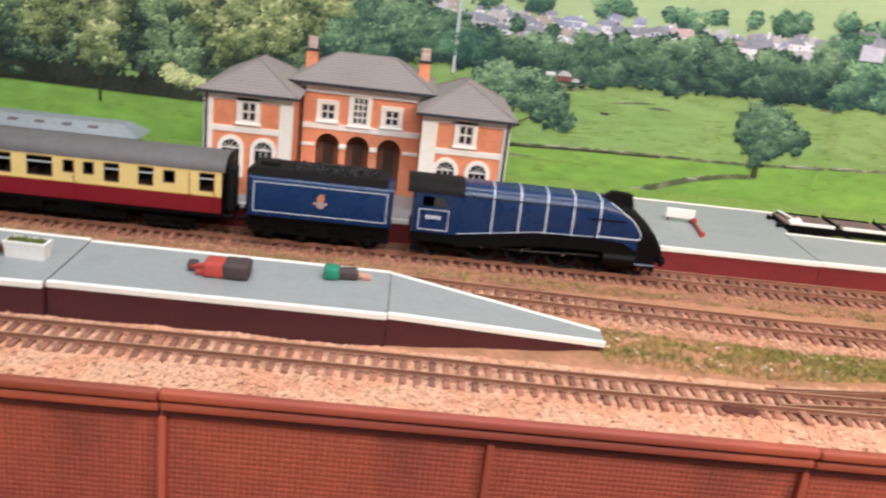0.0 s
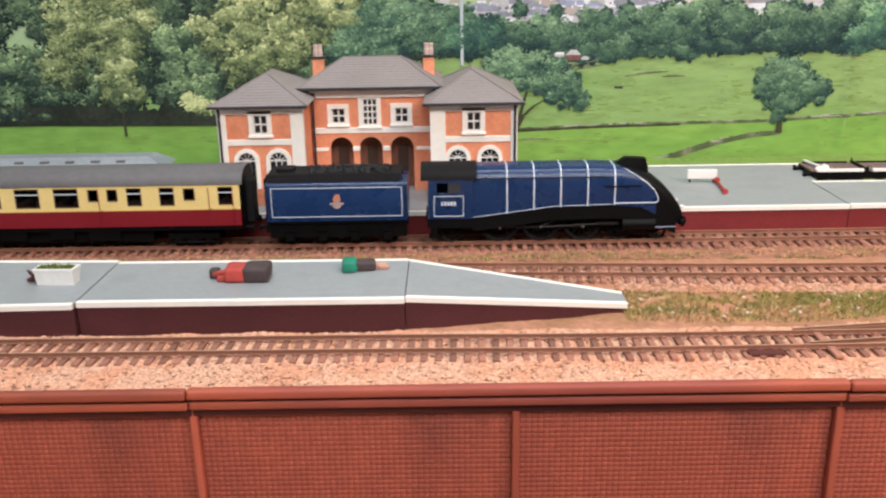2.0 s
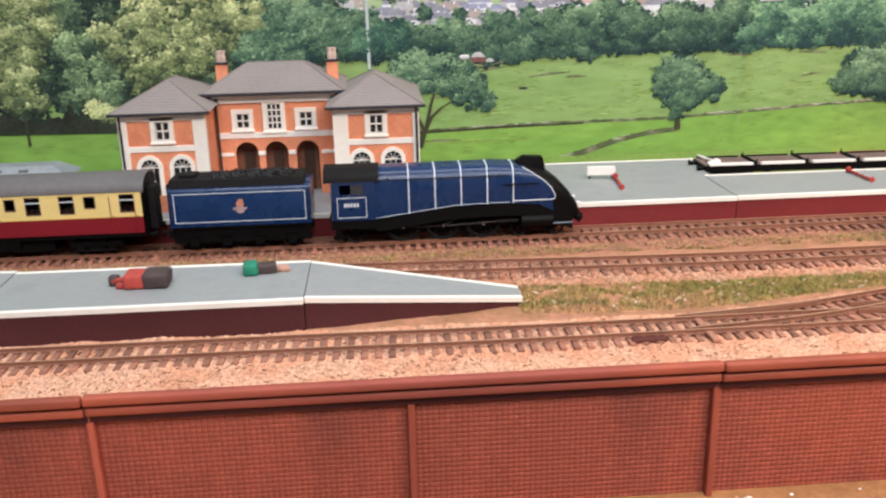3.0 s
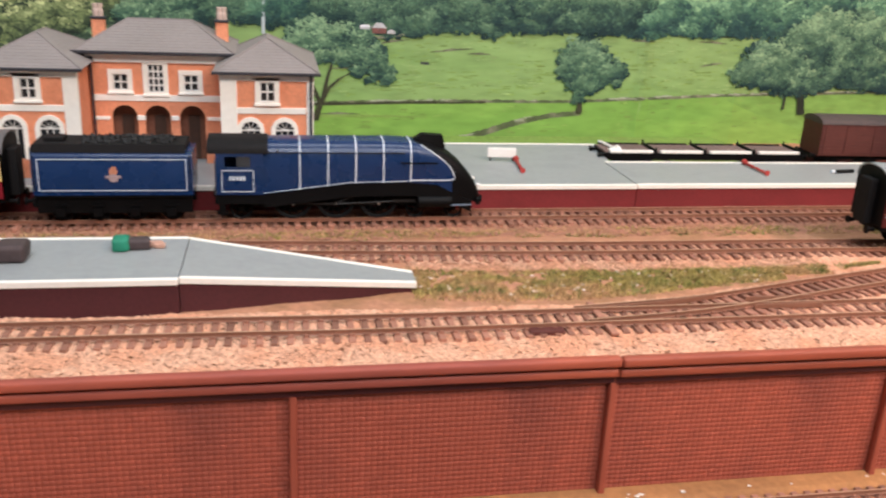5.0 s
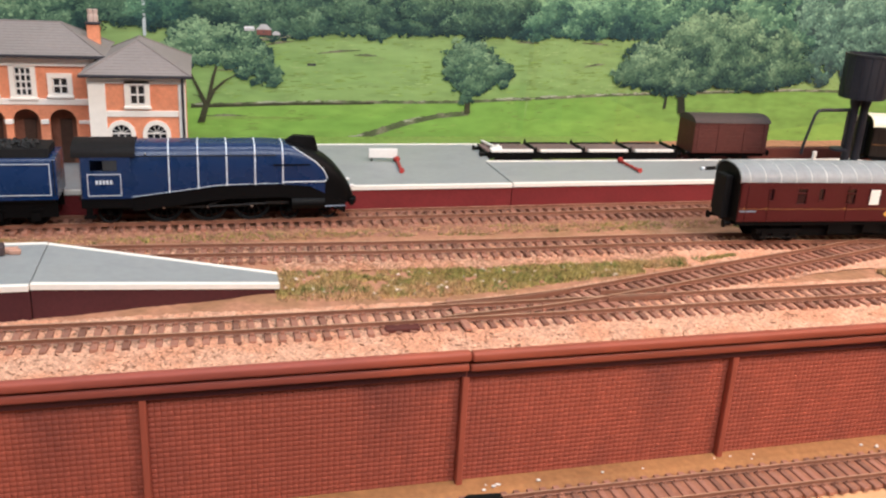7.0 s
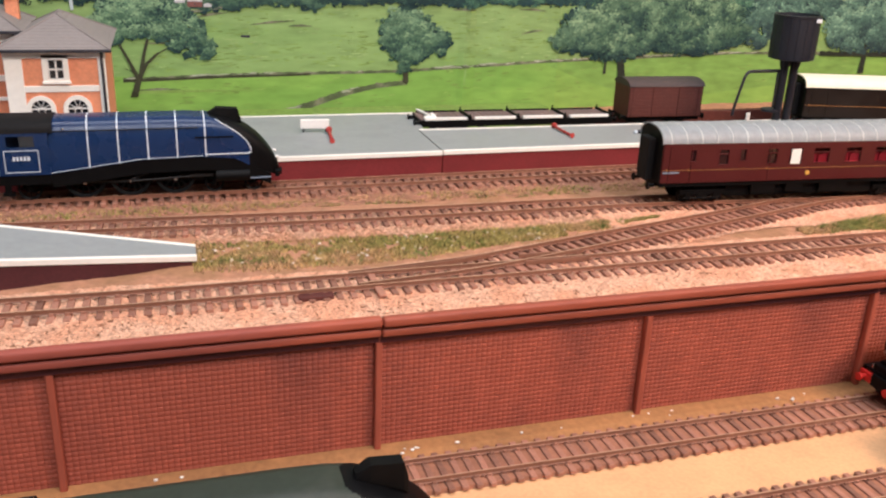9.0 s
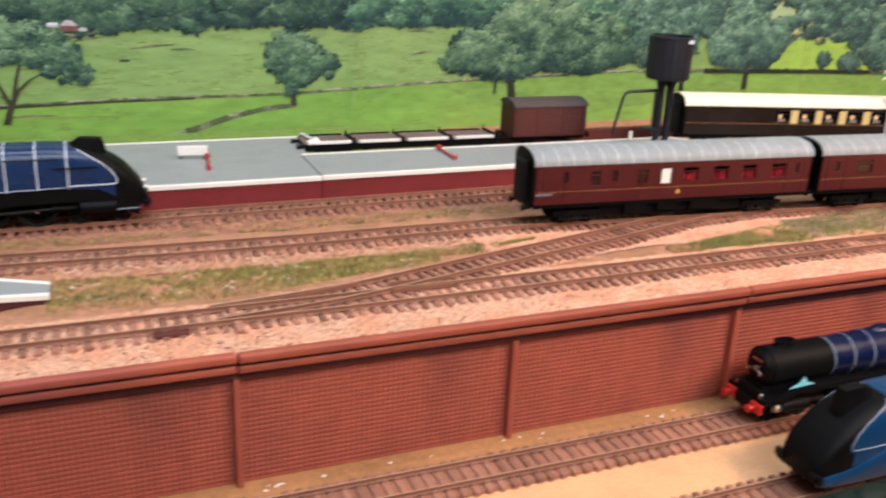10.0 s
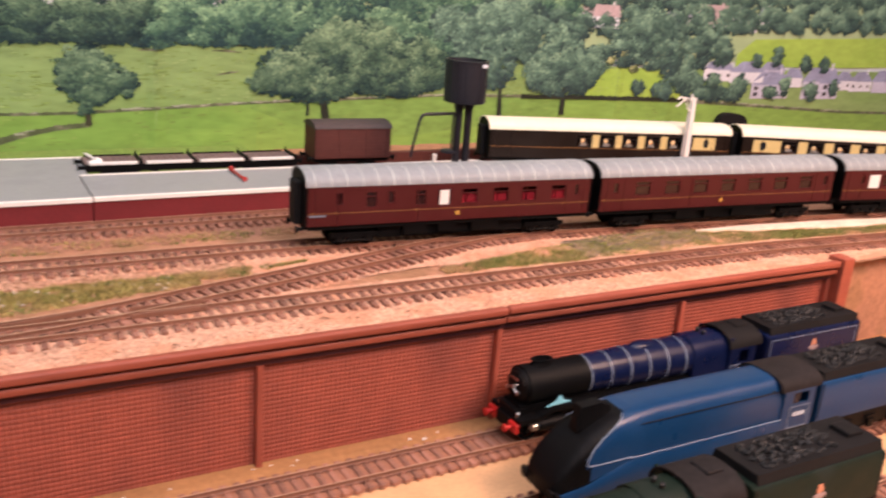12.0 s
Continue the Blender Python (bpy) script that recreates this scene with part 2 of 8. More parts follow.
def rod(bm, p, q, r, n=10, r2=None):
    p, q = Vector(p), Vector(q)
    turn = (q - p).to_track_quat("Z", "Y")
    ring = [(math.cos(2 * math.pi * i / n), math.sin(2 * math.pi * i / n)) for i in range(n)]
    loft(bm, [[c + turn @ Vector((x * s, y * s, 0)) for x, y in ring] for c, s in ((p, r), (q, r if r2 is None else r2))])


def tube(bm, points, r, n=6):
    pts = [Vector(p) for p in points]
    secs = []
    for i, p in enumerate(pts):
        way = (pts[min(i + 1, len(pts) - 1)] - pts[max(i - 1, 0)]).normalized()
        side = way.cross(Vector((0, 0, 1)))
        side = side.normalized() if side.length > 1e-4 else Vector((1, 0, 0))
        up = side.cross(way)
        secs.append([p + r * (math.cos(2 * math.pi * k / n) * side + math.sin(2 * math.pi * k / n) * up) for k in range(n)])
    loft(bm, secs)


def lathe(bm, profile, centre, n=24):
    """Turn (r, z) pairs about an upright axis."""
    cx, cy, cz = centre
    loft(bm, [[(cx + r * math.cos(2 * math.pi * i / n), cy + r * math.sin(2 * math.pi * i / n), cz + z) for i in range(n)] for r, z in profile])


def pierced(bm, x0, x1, y0, y1, z0, z1, holes):
    """A wall slab in x-z with rectangular holes (xa, xb, za, zb), as one connected shell."""
    xs = sorted({x0, x1, *(v for h in holes for v in h[:2] if x0 < v < x1)})
    zs = sorted({z0, z1, *(v for h in holes for v in h[2:] if z0 < v < z1)})
    nx, nz = len(xs) - 1, len(zs) - 1
    solid = [[not any(h[0] < (xs[i] + xs[i + 1]) / 2 < h[1] and h[2] < (zs[k] + zs[k + 1]) / 2 < h[3] for h in holes) for k in range(nz)] for i in range(nx)]
    made = {}

    def v(i, k, y):
        if (i, k, y) not in made:
            made[i, k, y] = bm.verts.new((xs[i], y, zs[k]))
        return made[i, k, y]

    full = lambda i, k: 0 <= i < nx and 0 <= k < nz and solid[i][k]
    for i in range(nx):
        for k in range(nz):
            if not solid[i][k]:
                continue
            bm.faces.new((v(i, k, y0), v(i + 1, k, y0), v(i + 1, k + 1, y0), v(i, k + 1, y0)))
            bm.faces.new((v(i, k + 1, y1), v(i + 1, k + 1, y1), v(i + 1, k, y1), v(i, k, y1)))
            for di, dk, p, q in ((-1, 0, (i, k), (i, k + 1)), (1, 0, (i + 1, k), (i + 1, k + 1)), (0, -1, (i, k), (i + 1, k)), (0, 1, (i, k + 1), (i + 1, k + 1))):
                if not full(i + di, k + dk):
                    bm.faces.new((v(*p, y0), v(*q, y0), v(*q, y1), v(*p, y1)))


def smooth_path(points, step):
    """Points along a Catmull-Rom line through plan points, at even steps, with headings."""
    p = [np.array(q, float) for q in points]
    p = [2 * p[0] - p[1], *p, 2 * p[-1] - p[-2]]
    out = []
    for a, b, c, d in zip(p, p[1:], p[2:], p[3:]):
        for u in np.linspace(0, 1, 60, endpoint=False):
            out.append(0.5 * (2 * b + (c - a) * u + (2 * a - 5 * b + 4 * c - d) * u * u + (3 * b - a - 3 * c + d) * u ** 3))
    out = np.array(out + [p[-2]])
    run = np.concatenate([[0], np.cumsum(np.linalg.norm(np.diff(out, axis=0), axis=1))])
    at = np.arange(0, run[-1], step)
    xy = np.stack([np.interp(at, run, out[:, 0]), np.interp(at, run, out[:, 1])], 1)
    way = np.gradient(xy, axis=0)
    return xy, np.arctan2(way[:, 1], way[:, 0])

# ---- the room, closed all round ----
X0, X1, Y0, Y1, LOW, HIGH = -1.6, 2.6, -2.0, 0.94, -1.0, 1.62


def structure(name, bm, material, label, category, smooth=0):
    return tagged(part(name, bm, material, None, label, smooth), label, category, "", "structure")


for name, box, m, label, cat in (
    ("floor", (X0, X1, Y0, Y1, LOW - 0.05, LOW), "floorboard", "brown wooden exhibition room floor", "floor"),
    ("ceiling", (X0, X1, Y0, Y1, HIGH, HIGH + 0.05), "roomwall", "plain white painted ceiling", "ceiling"),
    ("wall_north", (X0, X1, Y1, Y1 + 0.1, LOW, HIGH), "roomwall", "plain pale plaster wall behind the backdrop", "wall"),
    ("wall_south", (X0, X1, Y0 - 0.1, Y0, LOW, HIGH), "roomwall", "plain pale plaster wall", "wall"),
    ("wall_east", (X1, X1 + 0.1, Y0 - 0.1, Y1 + 0.1, LOW, HIGH), "roomwall", "plain pale plaster wall", "wall"),
    ("wall_west", (X0 - 0.1, X0, Y0 - 0.1, Y1 + 0.1, LOW, HIGH), "roomwall", "plain pale plaster wall", "wall"),
):
    bm = bmesh.new()
    slab(bm, *box)
    structure(name, bm, m, label, cat)

# the layout's lower board, its supporting plinth and the upper board
FLOOR = -0.0785
bm = bmesh.new()
slab(bm, -0.7, 1.75, -0.25, 0.86, FLOOR - 0.03, FLOOR)
slab(bm, -0.65, 1.7, -0.2, 0.84, LOW, FLOOR - 0.03)
board = structure("lower_board", bm, "sand", "bare sandy cork-covered lower layout board", "baseboard")
bm = bmesh.new()
slab(bm, -0.7, 1.75, 0.366, 0.86, FLOOR, -0.004)
structure("upper_board", bm, "earth", "raised layout board under the main lines", "baseboard")


# ---- upper ground sheet with gentle lumps ----
def ground_height(x, y):
    return 0.0012 * noise.noise(Vector((x * 40, y * 60, 0.3))) + 0.0006 * noise.noise(Vector((x * 160, y * 160, 4.1)))


def ground_sheet(name, x0, x1, y0, y1, step, z, material, label, category):
    nx, ny = int((x1 - x0) / step) + 1, int((y1 - y0) / step) + 1
    xs, ys = np.linspace(x0, x1, nx), np.linspace(y0, y1, ny)
    verts = [(x, y, z + ground_height(x, y)) for y in ys for x in xs]
    i = np.arange(nx * ny).reshape(ny, nx)
    quads = np.stack([i[:-1, :-1], i[:-1, 1:], i[1:, 1:], i[1:, :-1]], -1).reshape(-1, 4)
    ob = bulk(name, verts, quads.ravel(), [4] * len(quads), [material])
    return tagged(ob, label, category, "", "structure")


ground_sheet("ground", -0.7, 1.75, 0.3485, 0.86, 0.004, -0.0012, "earth", "brown earth and fine ballast between the model tracks", "ground")

# ---- retaining wall: moulded brick panels, posts and a double coping ----
WALL_Y = 0.357
wall = thing("retaining_wall", pose(0, 0, 0), "red moulded brick retaining wall with posts and stepped coping", "wall", "", "structure")
PANEL, POST, WALL_X0, PANELS = 0.1515, 0.0036, -0.3862, 8
BASE, TOP = FLOOR + 0.002, -0.0143
rows, cols = 23, 52


def brick_shape(a, b, z0, z1, d):
    """One brick: a proud face that dips into the bed joints and into the end joints."""
    e, g, near, bed = 0.00050, 0.0007, d * 0.40, d * 0.36
    return [(a, near, z0), (b, near, z0), (b, near, z1), (a, near, z1), (a, near, z0 + g), (a + e, d, z0 + g), (b - e, d, z0 + g), (b, near, z0 + g), (b, near, z1 - g), (b - e, d, z1 - g), (a + e, d, z1 - g), (a, near, z1 - g), (a + e, bed, z0), (b - e, bed, z0), (b - e, bed, z1), (a + e, bed, z1)]


BRICK_FACES = ((5, 6, 9, 10), (4, 5, 10, 11), (6, 7, 8, 9), (12, 13, 6, 5), (10, 9, 14, 15), (0, 12, 5, 4), (13, 1, 7, 6), (11, 10, 15, 3), (9, 8, 2, 14))


def brick_panel(width, skip=()):
    """Courses of small bricks, proud of recessed joints, joined in one mesh."""
    verts, faces, sizes = [], [], []
    h, w = (TOP - BASE) / rows, width / cols
    rnd = random.Random(5)
    for r in range(rows):
        for c in range(cols):
            if c in skip:
                continue
            a, z0 = c * w, BASE + r * h
            k = len(verts)
            verts += brick_shape(a + 0.00004, a + w - 0.00004, z0 + 0.0001, z0 + h - 0.0001, -0.00070 - rnd.random() * 0.00010)
            for f in BRICK_FACES:
                faces += [k + i for i in f]
                sizes.append(len(f))
    return verts, faces, sizes


LOOSE = range(20, 32)  # these columns of one panel are laid brick by brick at the end of the file
shared = None
for i in range(PANELS):
    x = WALL_X0 + i * PANEL
    if shared is None:
        shared = bulk("brickwork", *brick_panel(PANEL - POST), ["wallbrick"], None, wall)
        shared.location = (x + POST / 2, WALL_Y, 0)
        panel = shared
    else:
        panel = bulk("brickwork", *brick_panel(PANEL - POST, LOOSE), ["wallbrick"], None, wall) if i == 3 else new("brickwork", shared.data)
        panel.parent = wall
        panel.location = (x + POST / 2, WALL_Y, 0)
    tagged(panel, "", "", "", "stuff")
bm = bmesh.new()
slab(bm, WALL_X0 - PANEL, WALL_X0 + PANELS * PANEL, WALL_Y - 0.0002, WALL_Y + 0.008, FLOOR, -0.0065)
part("backing", bm, "wallbrick", wall)
for i in range(PANELS + 1):
    x = WALL_X0 + i * PANEL
    p = part("post", soft(x - POST / 2, x + POST / 2, WALL_Y - 0.0048, WALL_Y - 0.0003, FLOOR, TOP + 0.0034, 0.0010, 3), "post", wall)
# coping lengths run over two panels, each a rounded roll over a narrower one
for i in range(-1, PANELS // 2 + 1):
    a = WALL_X0 + (2 * i) * PANEL
    a, b = a + 0.0002, a + 2 * PANEL - 0.0002
    a, b = max(a, WALL_X0 - PANEL), min(b, WALL_X0 + PANELS * PANEL)
    if b - a < 0.01:
        continue
    lift = 0.0004 * (i % 2)
    bm = soft(a, b, 0.3445, 0.3500, -0.0026 + lift, 0.0024 + lift, 0.0019, 4)
    part("coping", bm, "coping", wall, "", 40)
    bm = soft(a, b, 0.3468, 0.3566, -0.0088 + lift, -0.0044 + lift, 0.0017, 4)
    part("lower_moulding", bm, "coping", wall, "", 40)
    # dark brick strip: its colour stands in for shade under the moulding
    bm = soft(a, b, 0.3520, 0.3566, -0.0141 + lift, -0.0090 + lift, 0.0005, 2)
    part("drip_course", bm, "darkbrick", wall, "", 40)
# beyond the last pier the bank is closed by a plain brown return
END = WALL_X0 + PANELS * PANEL
bm = soft(END + 0.001, END + 0.013, 0.343, 0.358, FLOOR, 0.0045, 0.001, 2)
part("end_pier", bm, "coping", wall)
bm = bmesh.new()
slab(bm, END + 0.013, 1.75, 0.36, 0.372, FLOOR, -0.001)
structure("bank_facing", bm, "earth", "brown plastered board edge beyond the brick wall", "wall")

# ---- tracks ----
SLEEPER = None


def track(points, z, label, sleepers=True, mat_sleeper="sleeper", gap=0.0072, skip=()):
    """A track: two rails swept along the plan line, chairs and separate sleepers."""
    global SLEEPER
    tr = thing("railway_track", pose(0, 0, 0), label, "track", "model railway tracks", "structure")
    xy, head = smooth_path(points, gap)
    fine, fh = smooth_path(points, 0.012)
    for side in (-1, 1):
        bm = bmesh.new()
        secs = []
        for (x, y), a in zip(fine, fh):
            nx, ny = -math.sin(a), math.cos(a)
            o = side * 0.00868
            prof = ((-0.0008, 0.0018), (0.0008, 0.0018), (0.00022, 0.0022), (0.00022, 0.0035), (0.00048, 0.0038), (0.00048, 0.0043), (-0.00048, 0.0043), (-0.00048, 0.0038), (-0.00022, 0.0035), (-0.00022, 0.0022))
            secs.append([(x + nx * (o + d), y + ny * (o + d), z + h) for d, h in prof])
        loft(bm, secs)
        for f in bm.faces:
            c = f.calc_center_median()
            if c.z > z + 0.00425:
                f.material_index = 1
        part("rail", bm, ["rail", "railtop"], tr)
    if sleepers:
        if SLEEPER is None:
            bm = soft(-0.0017, 0.0017, -0.0162, 0.0162, -0.0012, 0.0013, 0.0003)
            for s in (-0.00868, 0.00868):
                for d in (-0.0012, 0.0012):
                    slab(bm, -0.0009, 0.0009, s + d - 0.0005, s + d + 0.0005, 0.0012, 0.0026)
            tmp = part("sleeper", bm, mat_sleeper)
            SLEEPER = tmp.data
            bpy.data.objects.remove(tmp)
        rnd = random.Random(len(points))
        for (x, y), a in zip(xy, head):
            if any(x0 <= x <= x1 for x0, x1 in skip):
                continue
            s = new("sleeper", SLEEPER)
            s.parent = tr
            s.matrix_local = Matrix.Translation((x, y, z)) @ Matrix.Rotation(a + rnd.uniform(-0.01, 0.01), 4, "Z")
    return tr


A_LINE = [(-0.45, 0.570), (0.2, 0.570), (0.55, 0.570), (0.8, 0.562), (1.05, 0.54), (1.35, 0.49)]
B_LINE = [(-0.45, 0.517), (-0.1, 0.514), (0.07, 0.506), (0.25, 0.497), (0.43, 0.4945), (0.56, 0.485), (0.68, 0.4765), (0.925, 0.456), (1.15, 0.425), (1.4, 0.36)]
C_LINE = [(-0.45, 0.396), (-0.02, 0.3945), (0.125, 0.392), (0.4, 0.393), (0.58, 0.393), (0.75, 0.392), (0.9, 0.383), (1.05, 0.372), (1.25, 0.366)]
D_LINE = [(0.215, 0.3935), (0.29, 0.4035), (0.375, 0.425), (0.48, 0.4505), (0.585, 0.477), (0.66, 0.4805)]
E_LINE = [(0.3, 0.692), (0.45, 0.6905), (0.58, 0.690), (0.72, 0.669), (0.85, 0.641), (0.97, 0.607), (1.1, 0.562), (1.25, 0.5)]
YARD_Z = FLOOR + 0.002
track(A_LINE, 0.0, "rusty brown main line track beside the far platform")
track(B_LINE, 0.0, "rusty brown track with pinkish ballast curving away")
track(C_LINE, 0.0, "rusty brown track on pinkish ballast behind the brick wall")
track(D_LINE, 0.0006, "rusty brown turnout track diverging across the ballast", skip=((0.0, 0.262),))
track(E_LINE, 0.0, "rusty brown siding behind the platform")
for y in (0.326, 0.2585, 0.191):
    track([(-0.3, y), (0.3, y), (0.95, y)], YARD_Z, "rusty brown yard track on the lower board")
# turnout blades and frog, one turnout thing
sw = thing("turnout_blades", pose(0, 0, 0), "brown switch blades and check rails of a turnout", "turnout", "", "structure")
for off, sgn in ((-0.0078, 1), (0.0078, 1)):
    xy, head = smooth_path([(0.222, 0.3945 + off * 0.9), (0.262, 0.398 + off * 0.95), (0.3, 0.4058 + off)], 0.006)
    bm = bmesh.new()
    loft(bm, [[(x, y - 0.0005, 0.002), (x, y + 0.0005, 0.002), (x, y + 0.0005, 0.0046), (x, y - 0.0005, 0.0046)] for x, y in xy])
    part("blade", bm, "rail", sw)
for x, y in ((0.335, 0.3985), (0.335, 0.409)):
    part("check_rail", soft(x - 0.02, x + 0.02, y - 0.0004, y + 0.0004, 0.0018, 0.0046, 0.0002), "rail", sw)
part("tie_bar", soft(0.224, 0.228, 0.372, 0.412, 0.0012, 0.003, 0.0004), "sleeper", sw)
part("point_motor", soft(0.184, 0.202, 0.3775, 0.3835, 0.0, 0.0024, 0.0007, 2), "bauxite", sw, "dark brown point motor cover")

# ---- front island platform with its ramp ----
PZ = 0.018


def plat_piece(parent, a, b, deck_mat="deck"):
    """One length between two end lines a, b = (x, near y, far y, z): deck, two white edges and two brick sides."""
    (xa, na, fa, za), (xb, nb, fb, zb) = a, b
    def strip(name, material, pa, pb, ztop, depth):
        (ya0, ya1), (yb0, yb1) = pa, pb
        bm = bmesh.new()
        loft(bm, [[(xa, ya0, za + ztop - depth), (xa, ya1, za + ztop - depth), (xa, ya1, za + ztop), (xa, ya0, za + ztop)], [(xb, yb0, zb + ztop - depth), (xb, yb1, zb + ztop - depth), (xb, yb1, zb + ztop), (xb, yb0, zb + ztop)]])
        bmesh.ops.bevel(bm, geom=bm.edges[:], offset=0.0003, segments=1, affect="EDGES")
        part(name, bm, material, parent)
    strip("deck", deck_mat, (na + 0.0026, fa - 0.0026), (nb + 0.0026, fb - 0.0026), 0.0, 0.0025)
    strip("white_edge", "edge", (na - 0.0004, na + 0.0026), (nb - 0.0004, nb + 0.0026), 0.0004, 0.0034)
    strip("white_edge", "edge", (fa - 0.0026, fa + 0.0004), (fb - 0.0026, fb + 0.0004), 0.0004, 0.0034)
    bm = bmesh.new()
    low = -0.003
    loft(bm, [[(xa, na + 0.001, low), (xa, fa - 0.001, low), (xa, fa - 0.001, za - 0.0028), (xa, na + 0.001, za - 0.0028)], [(xb, nb + 0.001, low), (xb, fb - 0.001, low), (xb, fb - 0.001, max(zb - 0.0028, low + 0.0005)), (xb, nb + 0.001, max(zb - 0.0028, low + 0.0005))]])
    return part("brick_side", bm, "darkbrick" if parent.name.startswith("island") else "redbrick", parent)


island = thing("island_platform", pose(0, 0, 0), "grey island platform with white edges and a ramped end", "platform", "", "structure")
plat_piece(island, (-0.5, 0.409, 0.503, PZ), (-0.1615, 0.4165, 0.489, PZ))
plat_piece(island, (-0.1605, 0.4195, 0.4865, PZ), (0.0141, 0.4185, 0.484, PZ))
plat_piece(island, (0.0145, 0.4205, 0.483, PZ), (0.137, 0.4405, 0.4585, 0.0045))

far = thing("station_platform", pose(0, 0, 0), "grey station platform with white edges and red brick face", "platform", "", "structure")
plat_piece(far, (-0.5, 0.590, 0.728, PZ), (-0.02, 0.590, 0.728, PZ))
plat_piece(far, (-0.0195, 0.590, 0.728, PZ), (0.3235, 0.590, 0.726, PZ))
plat_piece(far, (0.3245, 0.591, 0.662, PZ), (0.56, 0.591, 0.659, PZ))
plat_piece(far, (0.5605, 0.591, 0.659, PZ), (0.68, 0.591, 0.658, PZ))
plat_piece(far, (0.6805, 0.591, 0.658, PZ), (0.80, 0.594, 0.632, 0.005))
bm = bmesh.new()
loft(bm, [[(0.323, 0.66, z), (0.329, 0.6628, z), (0.3395, 0.7255, z), (0.323, 0.7255, z)] for z in (-0.003, PZ - 0.0003)])
part("corner_deck", bm, "deck", far)
bm = bmesh.new()
loft(bm, [[(x, y, PZ - 0.003), (x, y + 0.003, PZ - 0.003), (x, y + 0.003, PZ + 0.0004), (x, y, PZ + 0.0004)] for x, y in ((0.3235, 0.7232), (0.3395, 0.7230))])
part("white_edge", bm, "edge", far)
# rough grass bank between the platform and the backdrop
bm = bmesh.new()
loft(bm, [[(x, 0.7290, -0.003), (x, 0.8165, -0.003), (x, 0.8165, 0.0050), (x, 0.7420, 0.0050), (x, 0.7295, 0.0030)] for x in np.linspace(-0.69, 0.4985, 40)])
structure("grass_bank", bm, "weedbank", "rough green bank behind the station platform", "bank")
# low brown brick wall behind the siding
bm = soft(0.50, 1.3, 0.728, 0.736, -0.002, 0.012, 0.0006)
structure("low_brick_wall", bm, "bauxite", "low brown brick boundary wall behind the siding", "wall")

# ---- station building ----
st = thing("station_building", pose(0, 0, PZ), "orange brick station house with white stone trim and slate hipped roofs", "building")
WF, CF, BK = 0.613, 0.654, 0.712
WL, WR, CX = (-0.1262, -0.0655), (0.0265, 0.0880), (-0.0655, 0.0265)
EAVE_W, EAVE_C = 0.0735, 0.0805


def arch_fill(bm, x0, x1, spring, top, y0, y1, n=10):
    """Spandrels that turn a rectangular hole into an arch."""
    cx, r, h = (x0 + x1) / 2, (x1 - x0) / 2, top - spring
    for s in (-1, 1):
        pts = [(cx + s * r, top)] + [(cx + s * r * math.cos(a), spring + h * math.sin(a)) for a in np.linspace(0, math.pi / 2, n)]
        loft(bm, [[(x, y, z) for x, z in pts] for y in (y0, y1)])


def sash(parent, x0, x1, z0, z1, y, across=2, down=2):
    """A sash window: white surround, frame with glazing bars, dark panes, sill."""
    t = 0.0034
    bm = bmesh.new()
    pierced(bm, x0 - t, x1 + t, y - 0.0012, y + 0.001, z0 - t * 0.5, z1 + t, [(x0, x1, z0, z1)])
    w = part("window", bm, "stone", parent, "white sash window with dark panes")
    bm = bmesh.new()
    dx, dz, bar = (x1 - x0) / across, (z1 - z0) / down, 0.0007
    holes = [(x0 + i * dx + bar, x0 + (i + 1) * dx - bar * 0.6, z0 + j * dz + bar * 0.6, z0 + (j + 1) * dz - bar) for i in range(across) for j in range(down)]
    pierced(bm, x0, x1, y + 0.0006, y + 0.0014, z0, z1, holes)
    part("frame", bm, "white", w)
    bm = bmesh.new()
    slab(bm, x0, x1, y + 0.0016, y + 0.002, z0, z1)
    part("pane", bm, "pane", w)
    bm = soft(x0 - t * 1.2, x1 + t * 1.2, y - 0.0024, y + 0.0005, z0 - t * 0.9, z0 - t * 0.35, 0.0003)
    part("sill", bm, "stone", w)


